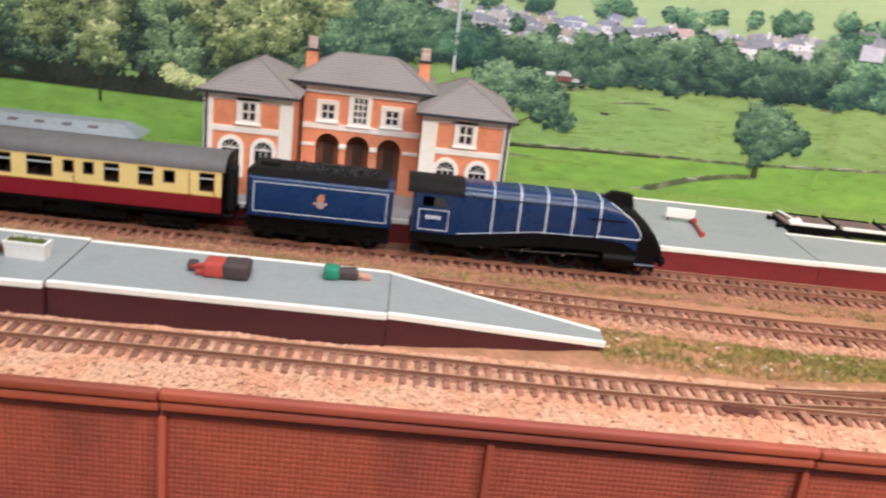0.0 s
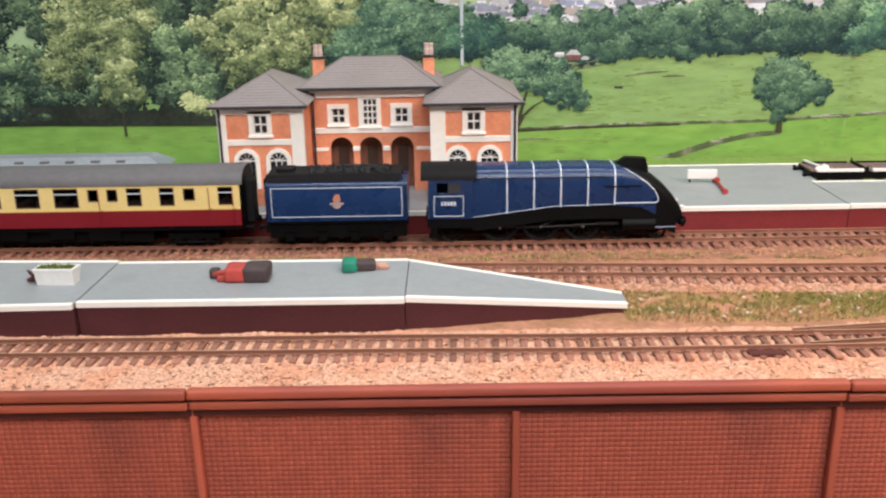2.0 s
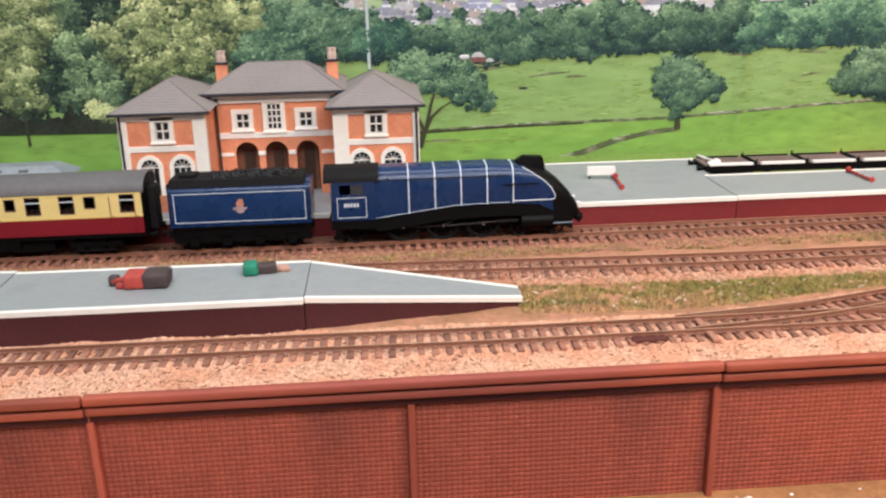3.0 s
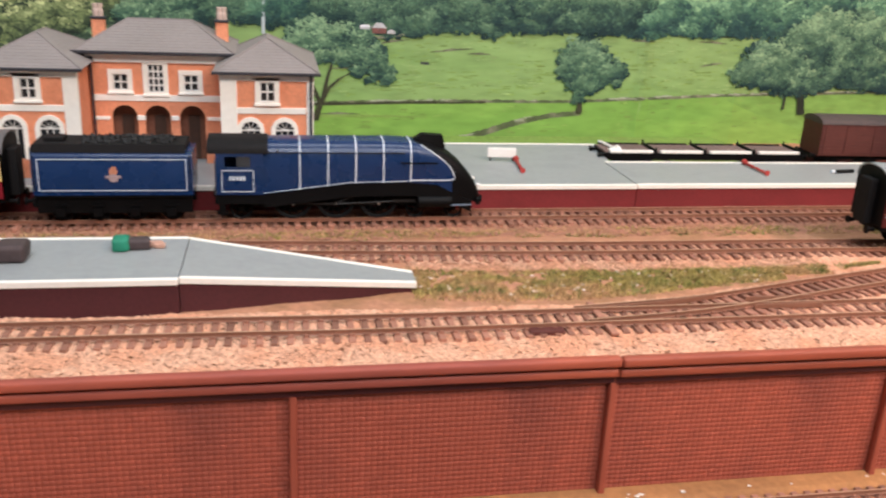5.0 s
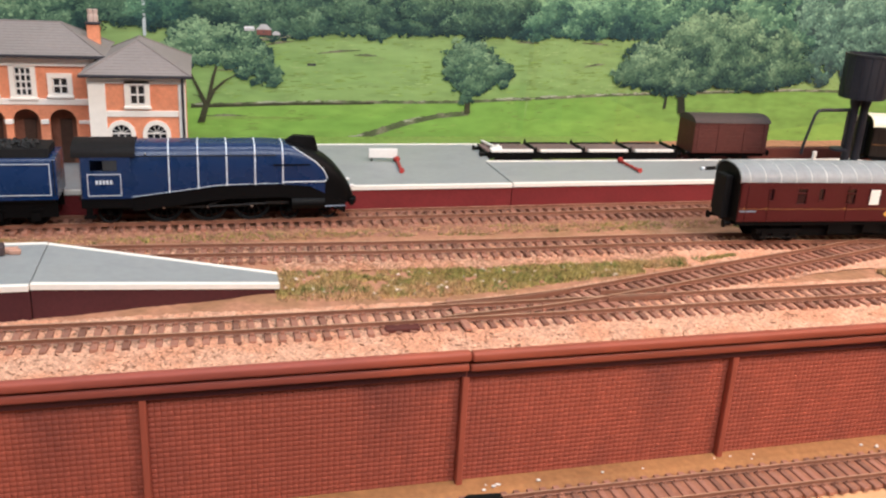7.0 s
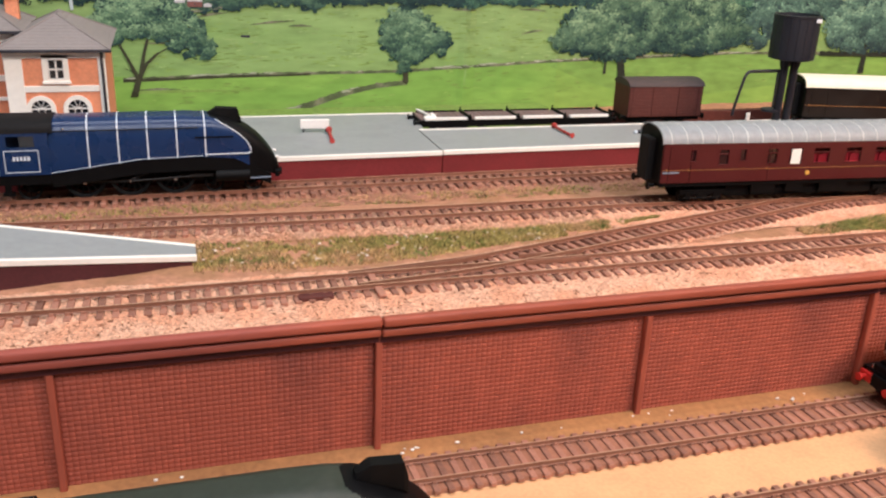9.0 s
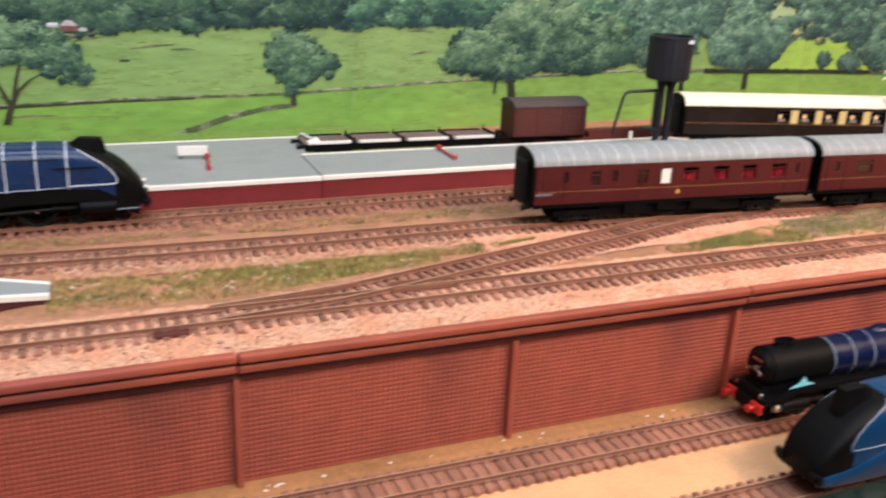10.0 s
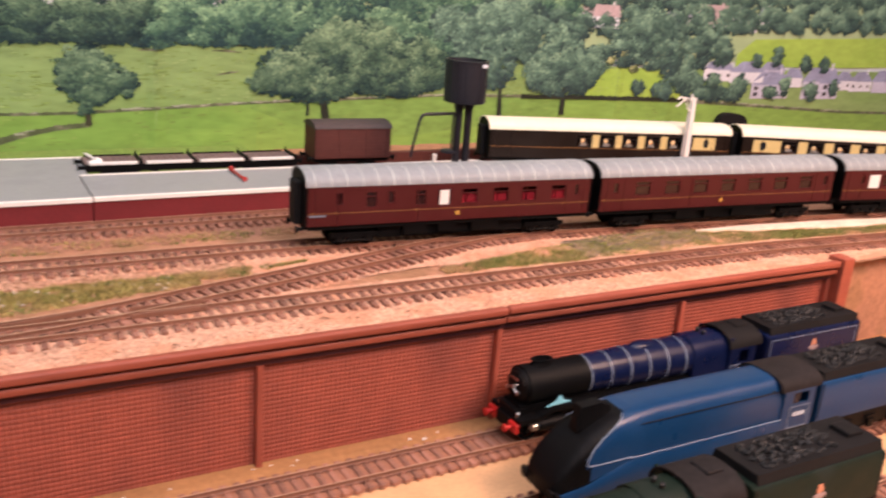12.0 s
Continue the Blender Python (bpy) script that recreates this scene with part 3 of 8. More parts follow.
def arch_window(parent, cx, half, z0, spring, y, fan=True):
    for ro, ri, ya, yb in ((half + 0.003, half, y - 0.0014, y + 0.0008),):
        bm = bmesh.new()
        outer = [(cx - ro, z0)] + [(cx + ro * math.cos(a), spring + ro * math.sin(a)) for a in np.linspace(math.pi, 0, 15)] + [(cx + ro, z0)]
        inner = [(cx - ri, z0)] + [(cx + ri * math.cos(a), spring + ri * math.sin(a)) for a in np.linspace(math.pi, 0, 15)] + [(cx + ri, z0)]
        for (a, b), (c, d) in zip(zip(outer, outer[1:]), zip(inner, inner[1:])):
            loft(bm, [[(a[0], yy, a[1]), (b[0], yy, b[1]), (d[0], yy, d[1]), (c[0], yy, c[1])] for yy in (ya, yb)])
        w = part("arched_window", bm, "stone", parent, "arched window with white surround")
    bm = bmesh.new()
    pts = [(cx - half, z0)] + [(cx + half * math.cos(a), spring + half * math.sin(a)) for a in np.linspace(math.pi, 0, 15)] + [(cx + half, z0)]
    loft(bm, [[(x, yy, z) for x, z in pts] for yy in (y + 0.0008, y + 0.0014)])
    part("pane", bm, "pane", w)
    if fan:
        for a in np.linspace(0.5, math.pi - 0.5, 4):
            bm = bmesh.new()
            rod(bm, (cx, y + 0.0005, spring), (cx + half * math.cos(a), y + 0.0005, spring + half * math.sin(a)), 0.0003, 5)
            part("glazing_bar", bm, "white", w)
        for xa, xb, za, zb in ((-half, half, spring - 0.0005, spring + 0.0005), (-half / 3 - 0.0003, -half / 3 + 0.0003, z0, spring - 0.0005), (half / 3 - 0.0003, half / 3 + 0.0003, z0, spring - 0.0005)):
            bm = bmesh.new()
            slab(bm, cx + xa, cx + xb, y + 0.0001, y + 0.0008, za, zb)
            part("glazing_bar", bm, "white", w)


def wing(x0, x1):
    cx = (x0 + x1) / 2
    bm = bmesh.new()
    hole = (cx - 0.0048, cx + 0.0048, 0.0538, 0.0668)
    arches = [(cx + s * 0.0115 - 0.0068, cx + s * 0.0115 + 0.0068, 0.013, 0.0405) for s in (-1, 1)]
    pierced(bm, x0, x1, WF, WF + 0.003, 0, EAVE_W, [hole, *arches])
    for a in arches:
        arch_fill(bm, a[0], a[1], 0.0337, 0.0405, WF, WF + 0.003)
    part("wing_front", bm, "brick", st)
    for xa, xb, ya, yb in ((x0, x0 + 0.003, WF + 0.003, BK), (x1 - 0.003, x1, WF + 0.003, BK), (x0 + 0.003, x1 - 0.003, BK - 0.003, BK)):
        bm = bmesh.new()
        slab(bm, xa, xb, ya, yb, 0, EAVE_W)
        part("wing_wall", bm, "brick", st)
    for a, b in ((x0 - 0.0006, x0 + 0.0058), (x1 - 0.0088, x1 + 0.0006)) if x0 < -0.1 else ((x0 - 0.0006, x0 + 0.0105), (x1 - 0.0042, x1 + 0.0006)):
        part("quoin", soft(a, b, WF - 0.001, WF + 0.004, 0, EAVE_W, 0.0003), "stone", st)
    part("string_course", soft(x0 + 0.0045, x1 - 0.0045, WF - 0.0009, WF + 0.002, 0.0452, 0.0495, 0.0003), "stone", st)
    part("cornice", soft(x0 - 0.001, x1 + 0.001, WF - 0.0012, WF + 0.003, EAVE_W - 0.0058, EAVE_W, 0.0003), "stone", st)
    sash(st, *hole, WF)
    for a in arches:
        arch_window(st, (a[0] + a[1]) / 2, 0.0062, 0.013, 0.0337, WF)
    hip(x0 - 0.005, x1 + 0.005, WF - 0.006, BK + 0.005, EAVE_W, 0.0190, 0.012)
    part("gutter", soft(x0 - 0.0055, x1 + 0.0055, WF - 0.0075, WF - 0.0056, EAVE_W - 0.0012, EAVE_W + 0.0008, 0.0003), "gutter", st)
    side = x0 if x0 < -0.1 else x1
    bm = bmesh.new()
    rod(bm, (side + (0.0015 if x0 < -0.1 else -0.0012), WF - 0.0022, 0), (side + (0.0015 if x0 < -0.1 else -0.0012), WF - 0.0022, EAVE_W), 0.0009, 8)
    part("drainpipe", bm, "gutter", st)


def hip(x0, x1, y0, y1, z, rise, ridge_half, name="roof"):
    """A hipped roof with slight slate courses and hip caps."""
    cx, cy = (x0 + x1) / 2, (y0 + y1) / 2
    a, b = (cx - ridge_half, cy, z + rise), (cx + ridge_half, cy, z + rise)
    if (y1 - y0) > (x1 - x0):
        a, b = (cx, cy - ridge_half, z + rise), (cx, cy + ridge_half, z + rise)
    roof = None
    bm = bmesh.new()
    n = 12
    rings = []
    for i in range(n):
        for u, lift in ((i / n, 0.0002), ((i + 1) / n - 0.002, 0.0)):
            k = 1 - u
            ring = []
            for (x, y), e in (((x0, y0), a), ((x1, y0), b), ((x1, y1), b), ((x0, y1), a)):
                if (y1 - y0) > (x1 - x0):
                    e = a if y == y0 else b
                ring.append((e[0] + (x - e[0]) * k, e[1] + (y - e[1]) * k, z + rise * u + lift))
            rings.append(ring)
    loft(bm, rings)
    roof = part(name, bm, "slate", st)
    bm = bmesh.new()
    for (x, y), e in (((x0, y0), a), ((x1, y0), b), ((x1, y1), b), ((x0, y1), a)):
        if (y1 - y0) > (x1 - x0):
            e = a if y == y0 else b
        rod(bm, (x, y, z + 0.0004), (e[0], e[1], e[2] + 0.0002), 0.0006, 6)
    rod(bm, (a[0], a[1], a[2] + 0.0002), (b[0], b[1], b[2] + 0.0002), 0.0006, 6)
    part("hip_cap", bm, "slate", roof)
    return roof


wing(*WL)
wing(*WR)
bm = bmesh.new()
wins = [(-0.0445 - 0.0048, -0.0445 + 0.0048, 0.0535, 0.0645), (-0.0205 - 0.0052, -0.0205 + 0.0052, 0.0520, 0.0715), (0.0035 - 0.0048, 0.0035 + 0.0048, 0.0535, 0.0645)]
arcs = [(c - 0.0088, c + 0.0088, 0.0, 0.0425) for c in (-0.0430, -0.0205, 0.0035)]
pierced(bm, CX[0] + 0.0005, CX[1] - 0.0005, CF, CF + 0.003, 0, EAVE_C, [*wins, *arcs])
for a in arcs:
    arch_fill(bm, a[0], a[1], 0.0337, 0.0425, CF, CF + 0.003)
slab(bm, CX[0] + 0.0005, CX[1] - 0.0005, BK - 0.003, BK, 0, EAVE_C)
for x in (CX[0] + 0.0005, CX[1] - 0.0035):
    slab(bm, x, x + 0.003, CF + 0.003, BK - 0.003, 0, EAVE_C)
part("centre_wall", bm, "brick", st)
bm = bmesh.new()
slab(bm, CX[0] + 0.004, CX[1] - 0.004, CF + 0.014, CF + 0.016, 0, 0.046)
part("porch_back_wall", bm, "porch", st)
bm = bmesh.new()
slab(bm, CX[0] + 0.004, CX[1] - 0.004, CF + 0.003, CF + 0.014, 0.044, 0.046)
part("porch_ceiling", bm, "interior", st)
for c in (-0.0430, -0.0205, 0.0035):
    bm = bmesh.new()
    slab(bm, c - 0.004, c + 0.004, CF + 0.0128, CF + 0.0138, 0.001, 0.033)
    part("porch_door", bm, "seat", st)
part("string_course", soft(CX[0] + 0.001, CX[1] - 0.001, CF - 0.0009, CF + 0.002, 0.0455, 0.0500, 0.0003), "stone", st)
part("cornice", soft(CX[0] - 0.001, CX[1] + 0.001, CF - 0.0022, CF + 0.003, EAVE_C - 0.0078, EAVE_C, 0.0004), "stone", st)
for c in (-0.0318, -0.0085):
    part("impost", soft(c - 0.0027, c + 0.0027, CF - 0.0012, CF + 0.0035, 0.0318, 0.0352, 0.0003), "stone", st)
for x0, x1 in ((CX[0] + 0.0008, CX[0] + 0.0125), (CX[1] - 0.0125, CX[1] - 0.0008)):
    part("impost", soft(x0, x1, CF - 0.0009, CF + 0.002, 0.0318, 0.0345, 0.0003), "stone", st)
for w, d in zip(wins, ((2, 2), (3, 4), (2, 2))):
    sash(st, *w, CF, *d)
hip(CX[0] - 0.0085, CX[1] + 0.0085, CF - 0.008, BK + 0.018, EAVE_C, 0.0190, 0.022)
part("gutter", soft(CX[0] - 0.009, CX[1] + 0.009, CF - 0.0095, CF - 0.0076, EAVE_C - 0.0014, EAVE_C + 0.0008, 0.0003), "gutter", st)
bm = bmesh.new()
rod(bm, (CX[0] + 0.0022, CF - 0.002, 0), (CX[0] + 0.0022, CF - 0.002, EAVE_C - 0.004), 0.0009, 8)
slab(bm, CX[0] + 0.0005, CX[0] + 0.0042, CF - 0.0036, CF - 0.0006, 0.073, 0.0765)
part("drainpipe", bm, "gutter", st)
for x, y in ((-0.0625, 0.690), (0.0245, 0.690)):
    ch = part("chimney", soft(x - 0.0044, x + 0.0044, y - 0.0035, y + 0.0035, EAVE_C - 0.005, 0.0985, 0.0003), "brick", st)
    part("chimney_cap", soft(x - 0.0054, x + 0.0054, y - 0.0045, y + 0.0045, 0.0985, 0.1003, 0.0003), "gutter", ch)
    for d in (-0.0016, 0.0016):
        bm = bmesh.new()
        lathe(bm, [(0.0021, 0), (0.0022, 0.004), (0.0018, 0.0055), (0.0022, 0.0088), (0.0012, 0.009)], (x + d, y, 0.1003), 12)
        part("chimney_pot", bm, "clay", ch)
# ---- rolling stock: every vehicle runs along x, rail head at z = 0, front at x = 0, body towards -x ----


def superellipse(w, h, n=28, p=2.6):
    """Upper half outline of a rounded box, half width w, height h, from near foot over the top to far foot."""
    out = []
    for i in range(n + 1):
        a = math.pi * i / n
        c, s = math.cos(a), math.sin(a)
        out.append((-w * math.copysign(abs(c) ** (2 / p), c), h * abs(s) ** (2 / p)))
    return out


def wheel(bm, x, y, z, r, w=0.0026, spokes=0):
    """A flanged wheel on a cross axis; with spokes it has an open rim."""
    n = 22
    def ring(rad, yy):
        return [(x + rad * math.cos(2 * math.pi * i / n), yy, z + rad * math.sin(2 * math.pi * i / n)) for i in range(n)]
    s = 1 if y > 0 else -1
    if spokes:
        angles = [2 * math.pi * k / spokes + d for k in range(spokes) for d in (-0.055, 0.055)]
        turn = lambda rad, yy: [bm.verts.new((x + rad * math.cos(a), yy, z + rad * math.sin(a))) for a in angles]
        back_y, front_y = y - s * w / 2, y + s * w / 2
        rings = [turn(r * 0.84, y - s * w / 4), turn(r * 1.05, back_y), turn(r * 1.05, y - s * w / 4), turn(r, y - s * w / 5), turn(r, front_y), turn(r * 0.84, y + s * w / 4)]
        hub = [turn(r * 0.24, y - s * w / 4), turn(r * 0.24, front_y)]
        m = len(angles)
        for i in range(m):
            j = (i + 1) % m
            for p, q in zip(rings, rings[1:]):
                bm.faces.new((p[i], p[j], q[j], q[i]))
            bm.faces.new((hub[0][i], hub[0][j], hub[1][j], hub[1][i]))
            if i % 2 == 0:
                corners = (hub[0][i], hub[0][j], rings[0][j], rings[0][i]), (hub[1][i], hub[1][j], rings[-1][j], rings[-1][i])
                for four in corners:
                    bm.faces.new(four)
                for n4 in (0, 1):
                    bm.faces.new((corners[0][n4], corners[0][3 - n4], corners[1][3 - n4], corners[1][n4]))
            else:
                bm.faces.new((rings[0][i], rings[0][j], rings[-1][j], rings[-1][i]))
        bm.faces.new(hub[0])
        bm.faces.new(hub[1])
    else:
        loft(bm, [ring(r * 1.07, y - s * w / 2), ring(r * 1.07, y - s * w / 4), ring(r, y - s * w / 5), ring(r, y + s * w / 2), ring(r * 0.8, y + s * w / 2), ring(r * 0.7, y + s * w / 5)])


def wheelset(parent, x, r, spokes=0, material="black"):
    for y in (-0.0083, 0.0083):
        bm = bmesh.new()
        wheel(bm, x, y, r, r, 0.0026, spokes)
        part("wheel", bm, material, parent)
    bm = bmesh.new()
    rod(bm, (x, -0.0083, r), (x, 0.0083, r), 0.001, 8)
    part("axle", bm, "black", parent)


def buffers(parent, x, sgn, z=0.0135, material="black"):
    for y in (-0.0112, 0.0112):
        bm = bmesh.new()
        rod(bm, (x, y, z), (x + sgn * 0.0045, y, z), 0.0013, 10)
        rod(bm, (x + sgn * 0.0045, y, z), (x + sgn * 0.0055, y, z), 0.0026, 14)
        part("buffer", bm, material, parent, "", 40)


def line_frame(bm, x0, x1, z0, z1, y, t=0.00045, d=0.00025):
    """A thin lined rectangle on a side."""
    pierced(bm, x0, x1, min(y, y + d), max(y, y + d), z0, z1, [(x0 + t, x1 - t, z0 + t, z1 - t)])


def bogie(parent, cx, length=0.034, r=0.0062, ymax=0.0135):
    b = bmesh.new()
    for s in (-1, 1):
        y0, y1 = sorted((s * (ymax - 0.0016), s * ymax))
        slab(b, cx - length / 2, cx + length / 2, y0, y1, 0.0065, 0.0100)
        for d in (-length * 0.31, length * 0.31):
            slab(b, cx + d - 0.0024, cx + d + 0.0024, y0 - 0.0004, y1 + 0.0004, 0.0045, 0.0088)
        slab(b, cx - 0.004, cx + 0.004, y0 - 0.0003, y1 + 0.0003, 0.0035, 0.0075)
        rod(b, (cx - length * 0.42, s * ymax, 0.0042), (cx + length * 0.42, s * ymax, 0.0042), 0.0006, 6)
    slab(b, cx - 0.006, cx + 0.006, -ymax + 0.0016, ymax - 0.0016, 0.0085, 0.0125)
    ob = part("bogie", b, "black", parent)
    for d in (-length * 0.31, length * 0.31):
        wheelset(ob, cx + d, r)


def coach(m, length, label, group, lower, upper, roof, windows, split, blinds=None, lamps=(), seats="seat", ribs=0, vents=0, lines=(), sheet=None, ovals=(), inner="interior", near=1, clear=None, crest=None, cant=0.0448, crown=0.0548):
    """A bogie coach: pierced sides with glass, floor and seats, arched roof, gangways, underframe and bogies."""
    c = thing("railway_coach", m, label, "railway coach", group)
    hw, bottom = 0.0178, 0.0165
    L = length
    for s in (-1, 1):
        y0, y1 = sorted((s * hw, s * (hw - 0.0011)))
        bm = bmesh.new()
        pierced(bm, -L, 0, y0, y1, bottom, split, [])
        bmesh.ops.bevel(bm, geom=[e for e in bm.edges], offset=0.0002, segments=1, affect="EDGES")
        part("lower_side", bm, lower, c)
        holes = [(-b, -a, z0, z1) for a, b, z0, z1 in windows]
        bm = bmesh.new()
        pierced(bm, -L, 0, y0, y1, split, cant, holes)
        side = part("upper_side", bm, upper, c)
        for a, b, z0, z1 in holes:
            bm = bmesh.new()
            t, yo = 0.0005, s * (hw + 0.0002)
            ya, yb = sorted((yo, s * (hw - 0.0008)))
            pierced(bm, a - 0.0001, b + 0.0001, ya, yb, z0 - 0.0001, z1 + 0.0001, [(a + t, b - t, z0 + t, z1 - t)])
            if b - a > 0.0075:
                slab(bm, a + t, b - t, ya, yb, z1 - 0.0038, z1 - 0.0032)
            w = part("window_frame", bm, {"cream": "seat", "maroon": "maroon"}.get(upper, "interior"), side)
            if upper == "cream" and b - a > 0.0075:
                bm = bmesh.new()
                slab(bm, a, b, *sorted((yo, s * (hw + 0.0005))), z1 - 0.0040, z1 - 0.0033)
                part("ventilator_bar", bm, "lining", w)
        ya, yb = sorted((s * (hw - 0.0009), s * (hw - 0.0012)))
        for k, (a, b, z0, z1) in enumerate(holes):
            bm = bmesh.new()
            slab(bm, a, b, ya, yb, z0, z1)
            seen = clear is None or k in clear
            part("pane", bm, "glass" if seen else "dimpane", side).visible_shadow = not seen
        if crest:
            bm = bmesh.new()
            lathe(bm, [(0.0004, 0.0), (0.0017, 0.0), (0.0017, 0.0003), (0.0004, 0.0004)], (0, 0, 0), 12)
            bm.transform(Matrix.Translation((-crest, s * hw, 0.0218)) @ Matrix.Rotation(-s * math.pi / 2, 4, "X"))
            part("crest", bm, "gold", c)
        for x0, x1, z0, z1 in ovals:
            bm = bmesh.new()
            cx, cz, rx, rz = -(x0 + x1) / 2, (z0 + z1) / 2, (x1 - x0) / 2, (z1 - z0) / 2
            ring = [(cx + rx * math.cos(k * math.pi / 8), cz + rz * math.sin(k * math.pi / 8)) for k in range(16)]
            loft(bm, [[(x, s * yy, z) for x, z in ring] for yy in (hw, hw + 0.0005)])
            part("oval_window", bm, "pane", side)
        for material, za, zb in lines:
            bm = bmesh.new()
            ya, yb = sorted((s * hw, s * (hw + 0.00022)))
            slab(bm, -L + 0.001, -0.001, ya, yb, za, zb)
            part("lining", bm, material, c)
        if blinds:
            for a, b in blinds:
                ya, yb = sorted((s * hw, s * (hw + 0.0003)))
                bm = bmesh.new()
                slab(bm, -b, -a, ya, yb, split + 0.0006, cant - 0.0030)
                part("panel", bm, "pullcream", side)
        for x in (0.006, 0.022, L - 0.022, L - 0.006, L * 0.36):
            ya, yb = sorted((s * hw, s * (hw + 0.00045)))
            bm = bmesh.new()
            slab(bm, -x - 0.0002, -x + 0.0002, ya, yb, bottom + 0.001, cant - 0.002)
            part("door_edge", bm, lower, c)
            bm = bmesh.new()
            slab(bm, -x + 0.001, -x + 0.0019, ya, yb, split - 0.0005, split + 0.0008)
            part("door_handle", bm, "dimgold", c)
    # ends and corridor connections
    for x, sg in ((0.0, 1), (-L, -1)):
        arc = [(hw * math.cos(a), cant + (crown - cant - 0.0006) * math.sin(a)) for a in np.linspace(0, math.pi, 13)]
        ring = [(-hw, bottom), (hw, bottom), *arc]
        bm = bmesh.new()
        loft(bm, [[(xx, y, z) for y, z in ring] for xx in (x - sg * 0.0012, x + sg * 0.0002)])
        end = part("end_wall", bm, "black", c)
        part("gangway", soft(min(x, x + sg * 0.0055), max(x, x + sg * 0.0055), -0.0068, 0.0068, 0.0155, 0.0455, 0.0012, 2), "soot", end)
        buffers(c, x, sg)
    # roof
    bm = bmesh.new()
    top = [((hw + 0.0005) * math.copysign(abs(math.cos(a)) ** 0.85, math.cos(a)), cant + (crown - cant) * math.sin(a) ** 0.9) for a in np.linspace(0, math.pi, 19)]
    ring = top + [(y * 0.94, z - 0.0008) for y, z in top[::-1]]
    loft(bm, [[(x, y, z) for y, z in ring] for x in np.linspace(-L - 0.0008, 0.0008, 24)])
    rf = part("roof", bm, roof, c, "", 50)
    for k in range(ribs):
        x = -L * (k + 0.5) / ribs
        bm = bmesh.new()
        loft(bm, [[(xx, y * 1.006, z + (0.0002 if z > cant + 0.001 else 0.0)) for y, z in top] + [(xx, y * 0.97, z - 0.0006) for y, z in top[::-1]] for xx in (x - 0.0004, x + 0.0004)])
        part("roof_rib", bm, "ribgrey", rf)
    for k in range(vents):
        x = -L * (k + 0.5) / vents
        for y in (-0.006, 0.006):
            bm = bmesh.new()
            lathe(bm, [(0.0017, -0.0012), (0.0017, 0.0004), (0.0022, 0.0005), (0.0019, 0.0014), (0.0006, 0.0017)], (x, y, crown - 0.0012), 10)
            part("roof_ventilator", bm, roof, rf)
    # floor, seats and underframe
    bm = bmesh.new()
    slab(bm, -L + 0.0015, -0.0015, -hw + 0.0014, hw - 0.0014, bottom + 0.0002, bottom + 0.0015)
    part("floor", bm, inner, c)
    bm = bmesh.new()
    slab(bm, -L + 0.0015, -0.0015, -0.0004, 0.0004, bottom + 0.0015, 0.047)
    part("partition", bm, inner, c)
    for k, (a, b, z0, z1) in enumerate(windows):
        if b - a > 0.009 and (clear is None or k in clear):
            for x in (a + 0.0012, b - 0.0042):
                for y0 in (-0.0160, 0.0025):
                    bm = bmesh.new()
                    slab(bm, -x - 0.003, -x, y0, y0 + 0.0135, bottom + 0.0015, split + (0.0095 if seats == "redseat" else 0.0060))
                    part("seat", bm, seats, c)
            if seats == "redseat":
                for s in (-1, 1):
                    bm = bmesh.new()
                    x0, x1 = (a + b) / 2 - 0.0015, b + 0.001
                    pts = [(-x1, bottom + 0.0015), (-x0, bottom + 0.0015), (-x0, z0 + 0.0055), (-(x0 + x1) / 2, z0 + 0.0082), (-x1, z0 + 0.0075)]
                    loft(bm, [[(x, s * y, z) for x, z in pts] for y in (0.0158, 0.0164)])
                    part("seat_end", bm, seats, c)
    for a in lamps:
        bm = bmesh.new()
        slab(bm, -a - 0.0038, -a + 0.0038, *sorted((near * 0.0163, near * 0.0105)), bottom + 0.0015, split + 0.0042)
        cloth = part("table", bm, "white", c)
        bm = bmesh.new()
        lathe(bm, [(0.0003, 0), (0.0004, 0.0020), (0.0020, 0.0020), (0.0011, 0.0052)], (-a, near * 0.014, split + 0.0042), 8)
        part("table_lamp", bm, "lampglow", cloth)
    if clear and sheet and sheet[0] > 0.05:
        bm = bmesh.new()
        slab(bm, -0.0135, -0.0015, *sorted((near * hw, near * (hw + 0.0003))), 0.0233, 0.0244)
        part("lettering_bar", bm, "dimlining", c, "pale bar of unreadable lettering")
    if sheet:
        bm = bmesh.new()
        slab(bm, -sheet[1], -sheet[0], *sorted((near * (hw + 0.0005), near * (hw + 0.0002))), sheet[2], sheet[3])
        part("window_label", bm, "white", c, "white paper label on a window")
    bm = bmesh.new()
    for s in (-1, 1):
        y0, y1 = sorted((s * (hw - 0.003), s * (hw - 0.0015)))
        slab(bm, -L + 0.001, -0.001, y0, y1, 0.0135, 0.0164)
        for x0, x1, zz in ((0.32, 0.40, 0.0065), (0.44, 0.50, 0.0075), (0.56, 0.66, 0.007)):
            slab(bm, -L * x1, -L * x0, y0 - s * 0.001, y1 - s * 0.001, zz, 0.0135)
        rod(bm, (-L * 0.3, s * 0.012, 0.0125), (-L * 0.42, s * 0.012, 0.006), 0.0006, 5)
        rod(bm, (-L * 0.42, s * 0.012, 0.006), (-L * 0.58, s * 0.012, 0.006), 0.0006, 5)
        rod(bm, (-L * 0.58, s * 0.012, 0.006), (-L * 0.7, s * 0.012, 0.0125), 0.0006, 5)
    slab(bm, -L + 0.001, -0.001, -0.008, 0.008, 0.012, 0.0163)
